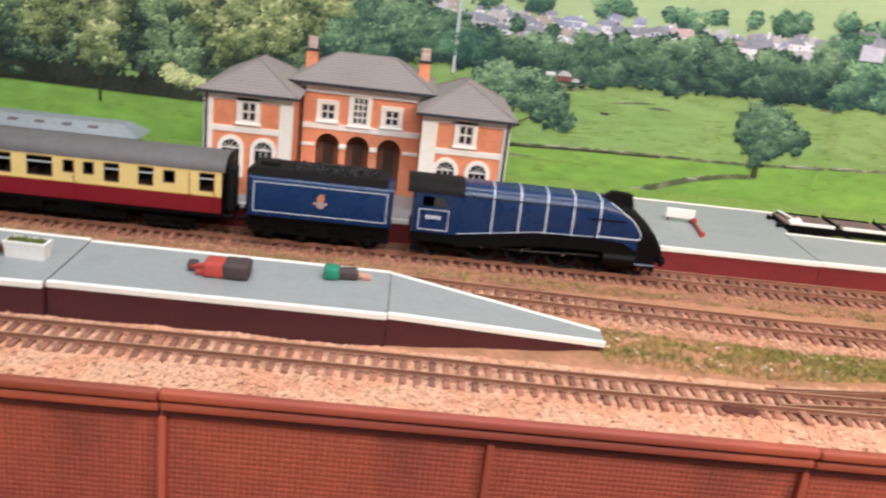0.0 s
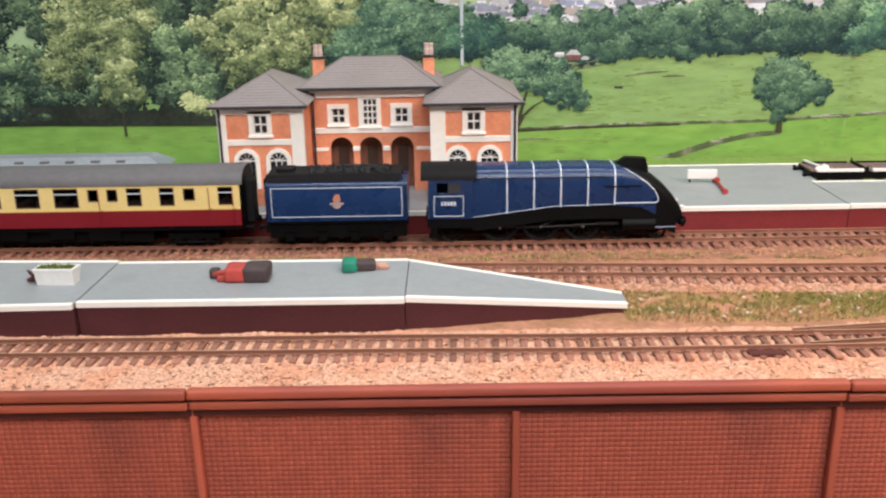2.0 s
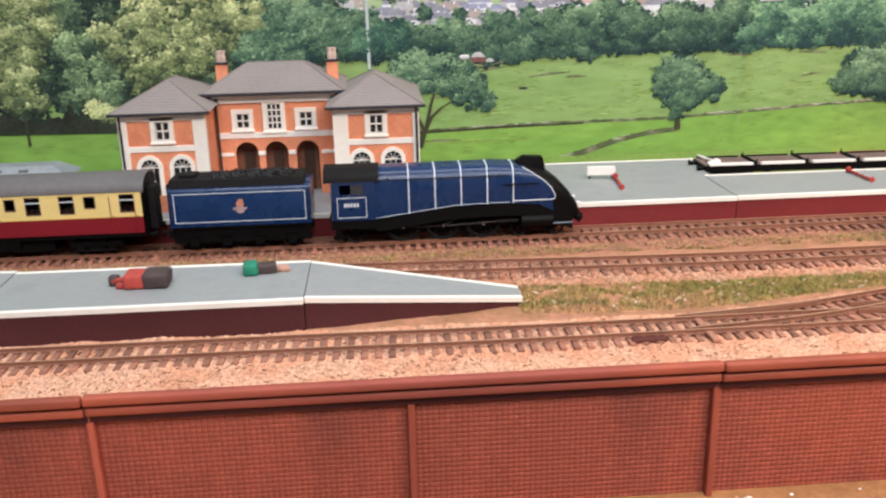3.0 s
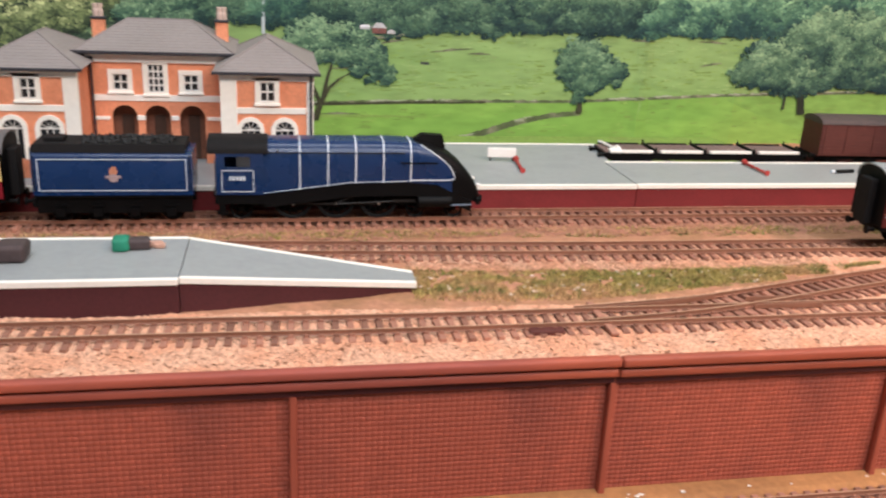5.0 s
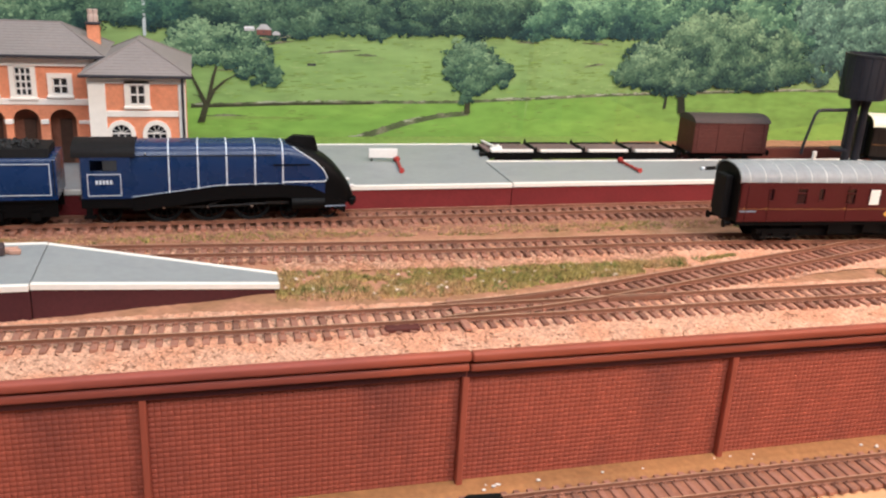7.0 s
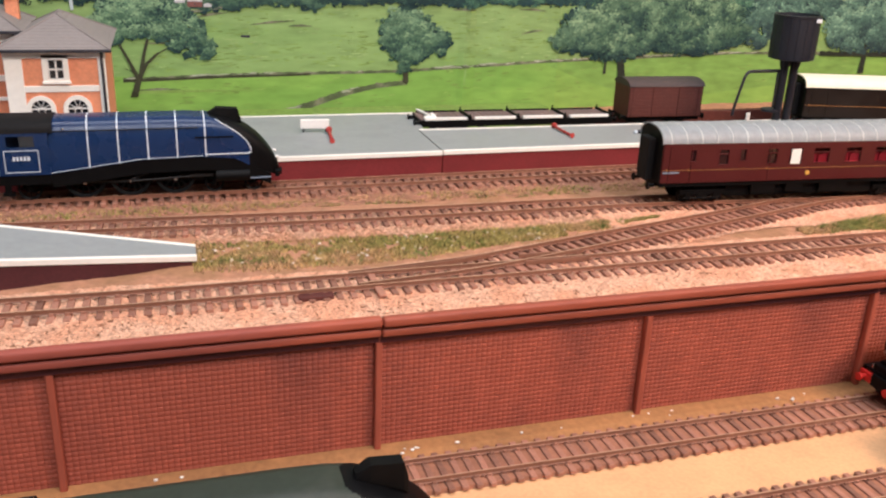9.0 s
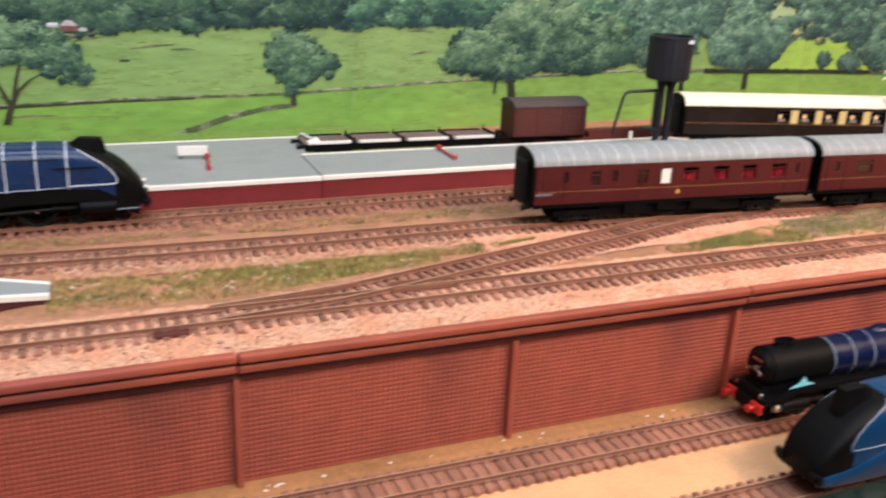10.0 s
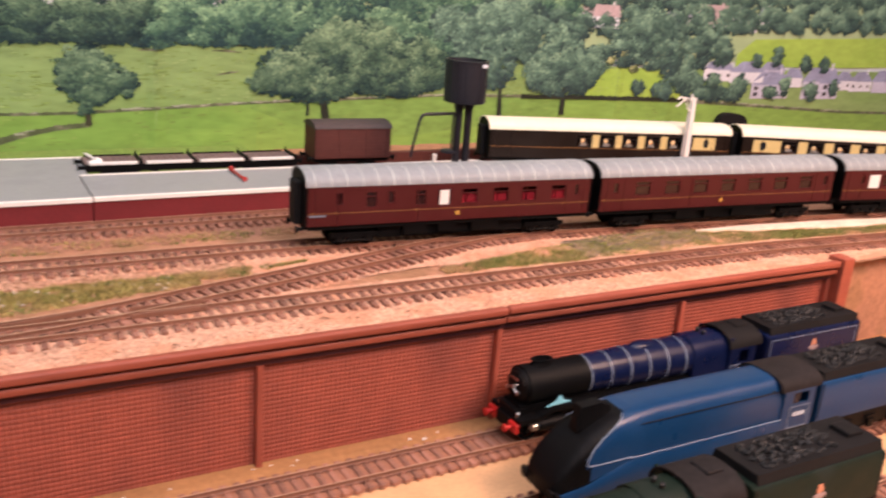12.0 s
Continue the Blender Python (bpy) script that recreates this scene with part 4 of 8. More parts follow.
    # added black block, fills the gap between bogies in place of deep shade
    slab(bm, -L * 0.76, -L * 0.24, -0.0115, 0.0115, 0.0045, 0.0125)
    part("underframe", bm, "black", c)
    for cx in (-0.036, -L + 0.036):
        bogie(c, cx)
    return c


def tender(parent_pose, label, colour, length=0.097, lined="lining", crest=True, group="locomotives and tenders", high=0.0450):
    """An eight-wheeled corridor tender with a coal space, frames and axleboxes."""
    t = thing("locomotive_tender", parent_pose, label, "tender", group)
    L, hw = length, 0.0172
    base, top = 0.0185, high
    ring = [(-hw, base), (hw, base), (hw, top - 0.003), (hw - 0.0012, top - 0.0008), (hw - 0.0035, top), (-hw + 0.0035, top), (-hw + 0.0012, top - 0.0008), (-hw, top - 0.003)]
    bm = bmesh.new()
    loft(bm, [[(x, y, z) for y, z in ring] for x in np.linspace(-L, 0, 12)])
    part("tank", bm, colour, t, "", 40)
    bm = bmesh.new()
    ring2 = [(-hw + 0.0022, top - 0.0005), (hw - 0.0022, top - 0.0005), (hw - 0.0036, top + 0.0048), (-hw + 0.0036, top + 0.0048)]
    loft(bm, [[(x, y, z) for y, z in ring2] for x in (-L + 0.001, -0.004)])
    part("top_plating", bm, "soot", t)
    bm = bmesh.new()
    rnd = random.Random(7)
    for _ in range(170):
        x, y = rnd.uniform(-L * 0.70, -0.012), rnd.uniform(-0.0105, 0.0105)
        r = rnd.uniform(0.0011, 0.0021)
        z = top + 0.0045 + (0.0022 - abs(y) * 0.15) * rnd.uniform(0.3, 1)
        bmesh.ops.create_icosphere(bm, subdivisions=1, radius=r, matrix=pose(x, y, z, rnd.uniform(0, 90), rnd.uniform(0, 90), 0) @ Matrix.Diagonal((1.2, 0.8, 0.8, 1)))
    part("coal", bm, "coal", t)
    part("filler", soft(-L + 0.006, -L + 0.018, -0.006, 0.006, top + 0.0045, top + 0.0072, 0.0008, 2), "soot", t)
    for s in (-1, 1):
        if lined:
            bm = bmesh.new()
            line_frame(bm, -L + 0.0035, -0.0035, base + 0.0028, top - 0.0035, s * hw, 0.0005, s * 0.00025)
            part("lining", bm, lined, t)
        if crest:
            bm = bmesh.new()
            cx, cz = -L * 0.5, (base + top) / 2
            oval = lambda x, z, a, b, n=14: [(x + a * math.cos(t), z + b * math.sin(t)) for t in np.linspace(0, 2 * math.pi, n, endpoint=False)]
            loft(bm, [[(x, s * yy, z) for x, z in oval(cx, cz + 0.0016, 0.0026 - 0.0003 * (yy > hw), 0.0026)] for yy in (hw, hw + 0.0003)])
            slab(bm, cx - 0.0010, cx + 0.0022, *sorted((s * hw, s * (hw + 0.00025))), cz + 0.0036, cz + 0.0050)
            em = part("emblem", bm, "emblem", t, "small tan and orange painted emblem")
            bm = bmesh.new()
            loft(bm, [[(x, s * yy, z) for x, z in oval(cx, cz - 0.0022, 0.0030, 0.0026)] for yy in (hw, hw + 0.0004)])
            slab(bm, cx - 0.0046, cx + 0.0046, *sorted((s * hw, s * (hw + 0.0005))), cz - 0.0022, cz - 0.0006)
            part("emblem_bar", bm, "palecrest", em, "pale lilac lower half of the emblem")
        y0, y1 = sorted((s * 0.0132, s * 0.0148))
        bm = bmesh.new()
        slab(bm, -L + 0.001, -0.001, y0, y1, 0.0065, 0.0186)
        for x in (0.014, 0.036, 0.058, 0.080):
            slab(bm, -x - 0.0028, -x + 0.0028, min(s * 0.0148, s * 0.0166), max(s * 0.0148, s * 0.0166), 0.0045, 0.0100)
            slab(bm, -x - 0.0045, -x + 0.0045, min(s * 0.0148, s * 0.0158), max(s * 0.0148, s * 0.0158), 0.0108, 0.0124)
        slab(bm, -L + 0.002, -0.002, min(s * 0.0148, s * 0.0168), max(s * 0.0148, s * 0.0168), 0.0168, 0.0185)
        part("frame", bm, "black", t)
        for x in (-0.0015, -L + 0.0012):
            bm = bmesh.new()
            rod(bm, (x, s * 0.0172, base + 0.003), (x, s * 0.0172, top - 0.001), 0.0004, 6)
            part("handrail", bm, "dullsteel", t)
    for x in (0.014, 0.036, 0.058, 0.080):
        wheelset(t, -x, 0.0072)
    part("rear_gangway", soft(-L - 0.003, -L, -0.006, 0.006, 0.016, high + 0.001, 0.0008), "soot", t)
    part("rear_beam", soft(-L - 0.0012, -L + 0.001, -0.0165, 0.0165, 0.0105, 0.0165, 0.0003), "black", t)
    buffers(t, -L - 0.001, -1)
    return t


def running_gear(p, drivers, rd, front, trailing, rods=True, colour="black", reach=0.0142):
    for x in drivers:
        wheelset(p, -x, rd, 14, colour)
    for x in front:
        wheelset(p, -x, 0.0063, 8, colour)
    if trailing:
        wheelset(p, -trailing, 0.0073, 8, colour)
    bm = bmesh.new()
    slab(bm, -0.160, -0.006, -0.0065, 0.0065, 0.0075, 0.019)
    part("frames", bm, "black", p)
    for s in (-1, 1):
        bm = bmesh.new()
        rod(bm, (-front[1] + 0.001, s * reach, 0.0125), (-front[0] - 0.003, s * reach, 0.0125), 0.0042, 14)
        part("cylinder", bm, "black", p, "", 40)
        if rods:
            y0, y1 = sorted((s * 0.0108, s * 0.0115))
            bm = bmesh.new()
            slab(bm, -drivers[-1] - 0.001, -drivers[0] + 0.001, y0, y1, 0.0098, 0.0112)
            for x in drivers:
                rod(bm, (-x, s * 0.0106, 0.0105), (-x, s * 0.0118, 0.0105), 0.0013, 8)
            part("coupling_rod", bm, "dullsteel", p)
            for x in drivers:
                bm = bmesh.new()
                rod(bm, (-x, s * 0.0118, 0.0105), (-x, s * 0.0122, 0.0105), 0.0009, 8)
                part("crank_pin", bm, "steel", p)
            bm = bmesh.new()
            rod(bm, (-drivers[1], s * 0.0122, 0.0105), (-front[1] - 0.004, s * 0.0128, 0.0128), 0.0006, 6)
            slab(bm, -front[1] - 0.016, -front[1] - 0.001, min(s * 0.0122, s * 0.0136), max(s * 0.0122, s * 0.0136), 0.0118, 0.0136)
            rod(bm, (-drivers[1], s * 0.0126, 0.0115), (-drivers[1] + 0.016, s * 0.0126, 0.0175), 0.0005, 6)
            part("connecting_rod", bm, "dullsteel", p)


def number_bars(parent, x, z, y, s, n=5):
    """A running number as plain pale bars."""
    for k in range(n):
        xx = x + (k - (n - 1) / 2) * 0.0021
        ya, yb = sorted((y, y + s * 0.00025))
        bm = bmesh.new()
        slab(bm, xx - 0.0007, xx + 0.0007, ya, yb, z - 0.0013, z + 0.0013)
        part("number_bar", bm, "lining", parent)


def streamliner(m, label, colour, lined="lining", bands=True, valance=False, group="locomotives and tenders"):
    """A streamlined wedge-nosed express engine: casing, black nose, hump chimney, cab, gear."""
    e = thing("steam_locomotive", m, label, "locomotive", group)
    L, CAB = (0.193, 0.160) if valance else (0.1780, 0.1425)
    hw = 0.0162

    def height(x):
        x = x / 1.15 if valance else x
        u = np.interp(x, [0.0, 0.0015, 0.004, 0.008, 0.013, 0.019, 0.026, 0.034, 0.044, 0.06, 0.14], [0.0175, 0.0215, 0.026, 0.0315, 0.0370, 0.0420, 0.0462, 0.0495, 0.0515, 0.0525, 0.0525])
        return float(u)

    def width(x):
        return float(np.interp(x, [0, 0.002, 0.006, 0.014, 0.03], [0.0105, 0.0128, 0.0145, 0.0157, hw]))

    def foot(x):
        return float(np.interp(x, [0, 0.012, 0.030, 0.05, 0.088, 0.119, 0.1425], [0.0105, 0.0150, 0.0245, 0.0262, 0.0255, 0.0215, 0.0185])) if not valance else float(np.interp(x, [0, 0.012, 0.030, 0.138], [0.0095, 0.0150, 0.0208, 0.0208]))

    def sweep(z):
        """Where the curved line between nose and casing lies at a height."""
        lag = np.interp(z, [0.0185, 0.0225, 0.027, 0.031, 0.036, 0.041, 0.046, 0.050, 0.0530], [0.026, 0.0185, 0.0155, 0.0158, 0.0185, 0.0235, 0.031, 0.038, 0.046])
        return float(lag * 1.15 if valance else lag + 0.0030)

    def edge(x, z):
        """Positive behind the sweeping line that parts nose and casing."""
        return x - sweep(z)

    xs = np.concatenate([np.linspace(0, 0.06, 61), np.linspace(0.062, CAB, 34)])
    secs, n = [], 36
    for x in xs:
        p = np.interp(x, [0, 0.02, 0.05, 0.07], [6.5, 5.2, 4.2, 3.8])
        f, h, w = foot(x), height(x), width(x)
        secs.append([(-x, y, f + z) for y, z in superellipse(w, h - f, n, p)])
    whole = bmesh.new()
    loft(whole, secs)
    for name, keep, material in (("casing", True, colour), ("nose", False, "black")):
        bm = whole.copy()
        gone = []
        for f in bm.faces:
            c = f.calc_center_median()
            blue = edge(-c.x, c.z) > 0
            if blue != keep:
                gone.append(f)
        bmesh.ops.delete(bm, geom=gone, context="FACES")
        part(name, bm, material, e, "", 50)
    whole.free()
    if lined:
        for s in (-1, 1):
            bm = bmesh.new()
            pts = []
            for z in np.linspace(0.0500, 0.0285, 20):
                x = sweep(z)
                f, h, w = foot(x), height(x), width(x)
                p = float(np.interp(x, [0, 0.02, 0.05, 0.07], [6.5, 5.2, 4.2, 3.8]))
                rel = min(max((z - f) / (h - f), 0), 1)
                y = w * (1 - rel ** p) ** (1 / p)
                pts.append((-x, s * (y + 0.0001), z))
            for x in np.linspace(0.0205, 0.0478, 8):
                pts.append((-x, s * (width(x) + 0.0001), max(foot(x) + 0.0012, 0.0275)))
            tube(bm, pts, 0.00042, 5)
            part("lining", bm, lined, e)
    if bands:
        for x in (0.0478, 0.0657, 0.0837, 0.1016, 0.1196):
            f, h = foot(x), height(x)
            p = float(np.interp(x, [0, 0.02, 0.05, 0.07], [6.5, 5.2, 4.2, 3.8]))
            bm = bmesh.new()
            out = superellipse(hw + 0.00022, h - f + 0.00022, n, p)
            inn = superellipse(hw - 0.0004, h - f - 0.0004, n, p)[::-1]
            loft(bm, [[(xx, y, f + z) for y, z in out + inn] for xx in (-x - 0.00042, -x + 0.00042)])
            part("boiler_band", bm, lined or "gold", e)
    # valance and running plate below the casing
    for s in (-1, 1):
        bm = bmesh.new()
        y0, y1 = sorted((s * 0.0140, s * 0.0158))
        loft(bm, [[(-x, y0, foot(x) - 0.0092 + (0.0 if x > 0.02 else 0.002)), (-x, y1, foot(x) - 0.0092 + (0.0 if x > 0.02 else 0.002)), (-x, y1, foot(x) + 0.0003), (-x, y0, foot(x) + 0.0003)] for x in xs[6::4]])
        part("running_plate", bm, "black", e)
        if valance:
            bm = bmesh.new()
            secs = []
            for x in np.concatenate([np.linspace(0.002, 0.03, 12), np.linspace(0.036, CAB, 20)]):
                w = float(np.interp(x, [0.002, 0.005, 0.014, 0.03], [0.0142, 0.0163, 0.0172, 0.0178]))
                top = float(np.interp(x, [0.002, 0.010, 0.020, 0.034, 0.048, 0.16], [0.0128, 0.0150, 0.0168, 0.0215, 0.0262, 0.0272]))
                secs.append([(-x, s * 0.0125, 0.0080), (-x, s * (w - 0.001), 0.0080), (-x, s * w, 0.0100), (-x, s * w, top - 0.0015), (-x, s * (w - 0.0006), top), (-x, s * 0.0125, top)])
            loft(bm, secs)
            part("valance", bm, colour, e, "", 40)
            bm = bmesh.new()
            tube(bm, [(-x, s * float(np.interp(x, [0.006, 0.012, 0.03], [0.0132, 0.0158, 0.0174])), 0.0276) for x in np.linspace(0.046, CAB, 20)], 0.0003, 4)
            part("lining", bm, lined or "gold", e)
        bm = bmesh.new()
        rod(bm, (-0.052, s * 0.0154, 0.0455), (-CAB + 0.002, s * 0.0154, 0.0455), 0.00035, 5)
        part("handrail", bm, "dullsteel", e)
        if lined and not valance:
            bm = bmesh.new()
            tube(bm, [(-x, s * 0.0161, foot(x) + 0.0006) for x in np.linspace(0.05, CAB, 22)], 0.00028, 4)
            part("lining", bm, lined, e)
        if not valance:
            bm = bmesh.new()
            ya, yb = sorted((s * (hw + 0.0001), s * (hw + 0.0006)))
            slab(bm, -0.0545, -0.0300, ya, yb, 0.0388, 0.0396)
            part("nameplate", bm, "black", e)
    shift = 0.005 if valance else 0.0
    bm = bmesh.new()
    loft(bm, [[(shift - x, -w, h), (shift - x, w, h), (shift - x, w * 0.75, t), (shift - x, -w * 0.75, t)] for x, w, h, t in ((0.0235, 0.0034, 0.0405, 0.0480), (0.0255, 0.0042, 0.0425, 0.0548), (0.0390, 0.0042, 0.0480, 0.0556), (0.045, 0.003, 0.0495, 0.0520))])
    part("chimney", bm, "black", e)
    part("buffer_beam", soft(-0.003, -0.0002, -0.0165, 0.0165, 0.0105, 0.0150, 0.0004), "black", e)
    for s in (-1, 1):
        bm = bmesh.new()
        tube(bm, [(-0.006, s * 0.0160, 0.0105), (-0.022, s * 0.0160, 0.0102), (-0.0245, s * 0.0160, 0.0122)], 0.0005, 5)
        part("guard_iron", bm, "dimlining", e)
        bm = bmesh.new()
        bmesh.ops.create_icosphere(bm, subdivisions=1, radius=0.0008, matrix=Matrix.Translation((-CAB + 0.009, s * 0.0158, 0.0468)))
        part("whistle", bm, "steel" if not valance else "dullsteel", e)
    buffers(e, -0.004, 1)
    for y in (-0.0085, 0.0085) if not valance else ():
        bm = bmesh.new()
        rod(bm, (-0.002, y, 0.0225), (0.0004, y, 0.0225), 0.0011, 8)
        part("lamp", bm, "white", e)
    # cab
    c0, c1, hb, ht = -CAB, -L, 0.0185, 0.0452
    for s in (-1, 1):
        y0, y1 = sorted((s * 0.0172, s * 0.0160))
        bm = bmesh.new()
        pierced(bm, c1 + 0.006, c0, y0, y1, hb, ht, [(c1 + 0.0115, c0 - 0.008, 0.0362, 0.0432)])
        side = part("cab_side", bm, colour, e)
        bm = bmesh.new()
        line_frame(bm, c1 + 0.0095, c0 - 0.006, hb + 0.0018, 0.0345, s * 0.0172, 0.00045, s * 0.00025)
        part("lining", bm, lined or "gold", side)
        number_bars(side, (c0 + c1) / 2 + 0.0015, 0.0292, s * 0.0172, s)
        bm = bmesh.new()
        ya, yb = sorted((s * 0.0168, s * 0.0166))
        slab(bm, c1 + 0.0190, c0 - 0.0080, ya, yb, 0.0362, 0.0432)
        part("cab_window", bm, "pane", side)
        bm = bmesh.new()
        rod(bm, (c1 + 0.0058, s * 0.0166, hb), (c1 + 0.0058, s * 0.0166, ht - 0.004), 0.0004, 5)
        part("handrail", bm, "steel", side)
        ya, yb = sorted((s * 0.0130, s * 0.0165))
        bm = bmesh.new()
        slab(bm, c1 + 0.005, c0, ya, yb, 0.0120, 0.0184)
        slab(bm, c1 + 0.006, c1 + 0.013, ya, yb, 0.0050, 0.0070)
        slab(bm, c1 + 0.0075, c1 + 0.0115, min(s * 0.0155, s * 0.0162), max(s * 0.0155, s * 0.0162), 0.0060, 0.0125)
        part("cab_step", bm, "black", e)
    bm = bmesh.new()
    out = [(y, ht + z) for y, z in superellipse(0.0174, 0.0533 - ht, 16, 2.6)]
    inn = [(y * 0.95, ht - 0.0004 + (z - ht) * 0.93) for y, z in out][::-1]
    loft(bm, [[(x, y, z) for y, z in out + inn] for x in (c1 + 0.001, c1 + 0.01, c0 + 0.0030)])
    part("cab_roof", bm, "dull" if valance else "soot", e, "", 50)
    bm = bmesh.new()
    slab(bm, c0 - 0.002, c0, -0.0158, 0.0158, hb, 0.049)
    slab(bm, c1 + 0.004, c0, -0.0158, 0.0158, hb - 0.001, hb + 0.001)
    part("backhead", bm, "soot", e)
    running_gear(e, (0.068, 0.096, 0.124), 0.0130, (0.017, 0.043), L - 0.021, reach=0.0124 if valance else 0.0142)
    bm = bmesh.new()
    slab(bm, -L + 0.006, -0.004, -0.0138, 0.0138, 0.0175, 0.0212 if not valance else 0.02)
    part("footplate", bm, "black", e)
    return e


def pacific(m, label, colour, band, smoke, beam, cabtop, plate=False, stretch=1.0, group="locomotives and tenders"):
    """A conventional express engine: smokebox, tapered boiler, dome, chimney, firebox, cab, running plate, gear."""
    e = thing("steam_locomotive", m, label, "locomotive", group)
    k = stretch
    L, CAB, sb = 0.029 + 0.142 * k, 0.142 * k, 0.040 * k * k
    axis = 0.0345

    def ring(x, r, n=28):
        return [(-x, r * math.cos(2 * math.pi * i / n), axis + r * math.sin(2 * math.pi * i / n)) for i in range(n)]

    bm = bmesh.new()
    loft(bm, [ring(0.0105, 0.0035), ring(0.0110, 0.0085), ring(0.0125, 0.0110), ring(0.0140, 0.0114), ring(0.0142, 0.0127), ring(sb, 0.0129)])
    box = part("smokebox", bm, smoke, e, "", 35)
    bm = bmesh.new()
    rod(bm, (-0.0105, 0, axis), (-0.0085, 0, axis), 0.0012, 8)
    part("door_boss", bm, "steel", box)
    for a in (0.6, -0.5):
        bm = bmesh.new()
        rod(bm, (-0.0095, 0, axis), (-0.0092, 0.005 * math.cos(a), axis + 0.005 * math.sin(a)), 0.0004, 5)
        part("door_handle", bm, "steel", box)
    bm = bmesh.new()
    tube(bm, [(-0.0118, 0.0095 * math.cos(a), axis + 0.0095 * math.sin(a)) for a in np.linspace(0.4, math.pi - 0.4, 9)], 0.0004, 5)
    part("door_rail", bm, "dullsteel", box)
    for y in (-0.0055, 0.0055):
        bm = bmesh.new()
        rod(bm, (-0.010, y, axis - 0.0025), (-0.0085, y, axis - 0.0025), 0.0011, 8)
        part("door_lamp", bm, "steel", box)
    bm = bmesh.new()
    lathe(bm, [(0.0050, -0.0015), (0.0042, 0.0006), (0.0040, 0.0024), (0.0046, 0.0032), (0.0036, 0.0034), (0.0032, 0.0)], (-0.028, 0, axis + 0.0129), 18)
    for v in bm.verts:
        v.co.x = -0.028 + (v.co.x + 0.028) * 1.7
    part("chimney", bm, smoke, box, "", 40)
    bm = bmesh.new()
    loft(bm, [ring(sb, 0.0125), ring(0.075 * k, 0.0135), ring(0.117 * k, 0.0142)], caps=True)
    boiler = part("boiler", bm, colour, e, "", 35)
    bm = bmesh.new()
    secs = []
    for x in (0.117 * k, CAB):
        top = [(0.0146 * math.copysign(abs(math.cos(a)) ** 0.8, math.cos(a)), axis + 0.0146 * math.sin(a) ** 0.85) for a in np.linspace(0, math.pi, 17)]
        secs.append([(-x, y, z) for y, z in [(0.0150, 0.021)] + top + [(-0.0150, 0.021)]])
    loft(bm, secs)
    part("firebox", bm, colour, e, "", 40)
    for x in np.linspace(sb + 0.001, 0.112 * k, 6):
        r = float(np.interp(x, [sb, 0.075 * k, 0.1 * k, 0.15 * k], [0.0125, 0.0135, 0.0140, 0.0144])) + 0.0002
        bm = bmesh.new()
        n = 28
        loft(bm, [[(xx, rr * math.cos(2 * math.pi * i / n), axis + rr * math.sin(2 * math.pi * i / n)) for i in range(n)] for xx, rr in ((-x - 0.0004, r - 0.0006), (-x - 0.0004, r), (-x + 0.0004, r), (-x + 0.0004, r - 0.0006))], caps=False)
        part("boiler_band", bm, band, boiler)
    bm = bmesh.new()
    lathe(bm, [(0.0062, -0.003), (0.0052, 0.0), (0.0045, 0.0016), (0.0022, 0.0024), (0.0004, 0.0026)], (-0.088 * k, 0, axis + 0.0132), 16)
    for v in bm.verts:
        v.co.x = -0.088 * k + (v.co.x + 0.088 * k) * 1.9
    part("dome", bm, colour, boiler, "", 50)
    for y in (-0.0028, 0.0028):
        bm = bmesh.new()
        lathe(bm, [(0.0012, -0.001), (0.0012, 0.002), (0.0016, 0.0024), (0.0006, 0.0034)], (-0.130 * k, y, axis + 0.0143), 8)
        part("safety_valve", bm, "dullsteel", e)
    for s in (-1, 1):
        y0, y1 = sorted((s * 0.0088, s * 0.0165))
        bm = bmesh.new()
        loft(bm, [[(-x, y0, z), (-x, y1, z), (-x, y1, z + 0.0011), (-x, y0, z + 0.0011)] for x, z in ((0.006, 0.0175), (0.020, 0.0178), (0.030, 0.0228), (0.120 * k, 0.0228), (0.134 * k, 0.0185), (CAB, 0.0185))])
        ya, yb = sorted((s * 0.0158, s * 0.0166))
        loft(bm, [[(-x, ya, z - 0.0022), (-x, yb, z - 0.0022), (-x, yb, z), (-x, ya, z)] for x, z in ((0.006, 0.0176), (0.020, 0.0179), (0.030, 0.0229), (0.120 * k, 0.0229), (0.134 * k, 0.0186), (CAB, 0.0186))])
        part("running_plate", bm, "black", e)
        if plate:
            bm = bmesh.new()
            loft(bm, [[(-x, y, z) for x, z in ((0.024, 0.0245), (0.043, 0.0255), (0.037, 0.0275), (0.034, 0.0315), (0.031, 0.0275))] for y in (s * 0.0151, s * 0.0156)])
            part("side_plate", bm, "cyan", box)
        # cab side
        y0, y1 = sorted((s * 0.0168, s * 0.0157))
        bm = bmesh.new()
        pierced(bm, -L + 0.005, -CAB, y0, y1, 0.0185, 0.0410, [(-L + 0.011, -CAB - 0.009, 0.0295, 0.0385)])
        side = part("cab_side", bm, colour, e)
        bm = bmesh.new()
        line_frame(bm, -L + 0.007, -CAB - 0.002, 0.0205, 0.0280, s * 0.0168, 0.00045, s * 0.00025)
        part("lining", bm, band, side)
        number_bars(side, -(L + CAB) / 2 + 0.002, 0.0245, s * 0.0168, s)
        part("cab_step", soft(-L + 0.006, -L + 0.014, min(s * 0.0125, s * 0.0162), max(s * 0.0125, s * 0.0162), 0.0050, 0.0185, 0.0005), "black", e)
    bm = bmesh.new()
    out = [(y, 0.0410 + z) for y, z in superellipse(0.0172, 0.0108, 16, 2.2)]
    inn = [(y * 0.95, 0.0406 + (z - 0.0410) * 0.93) for y, z in out][::-1]
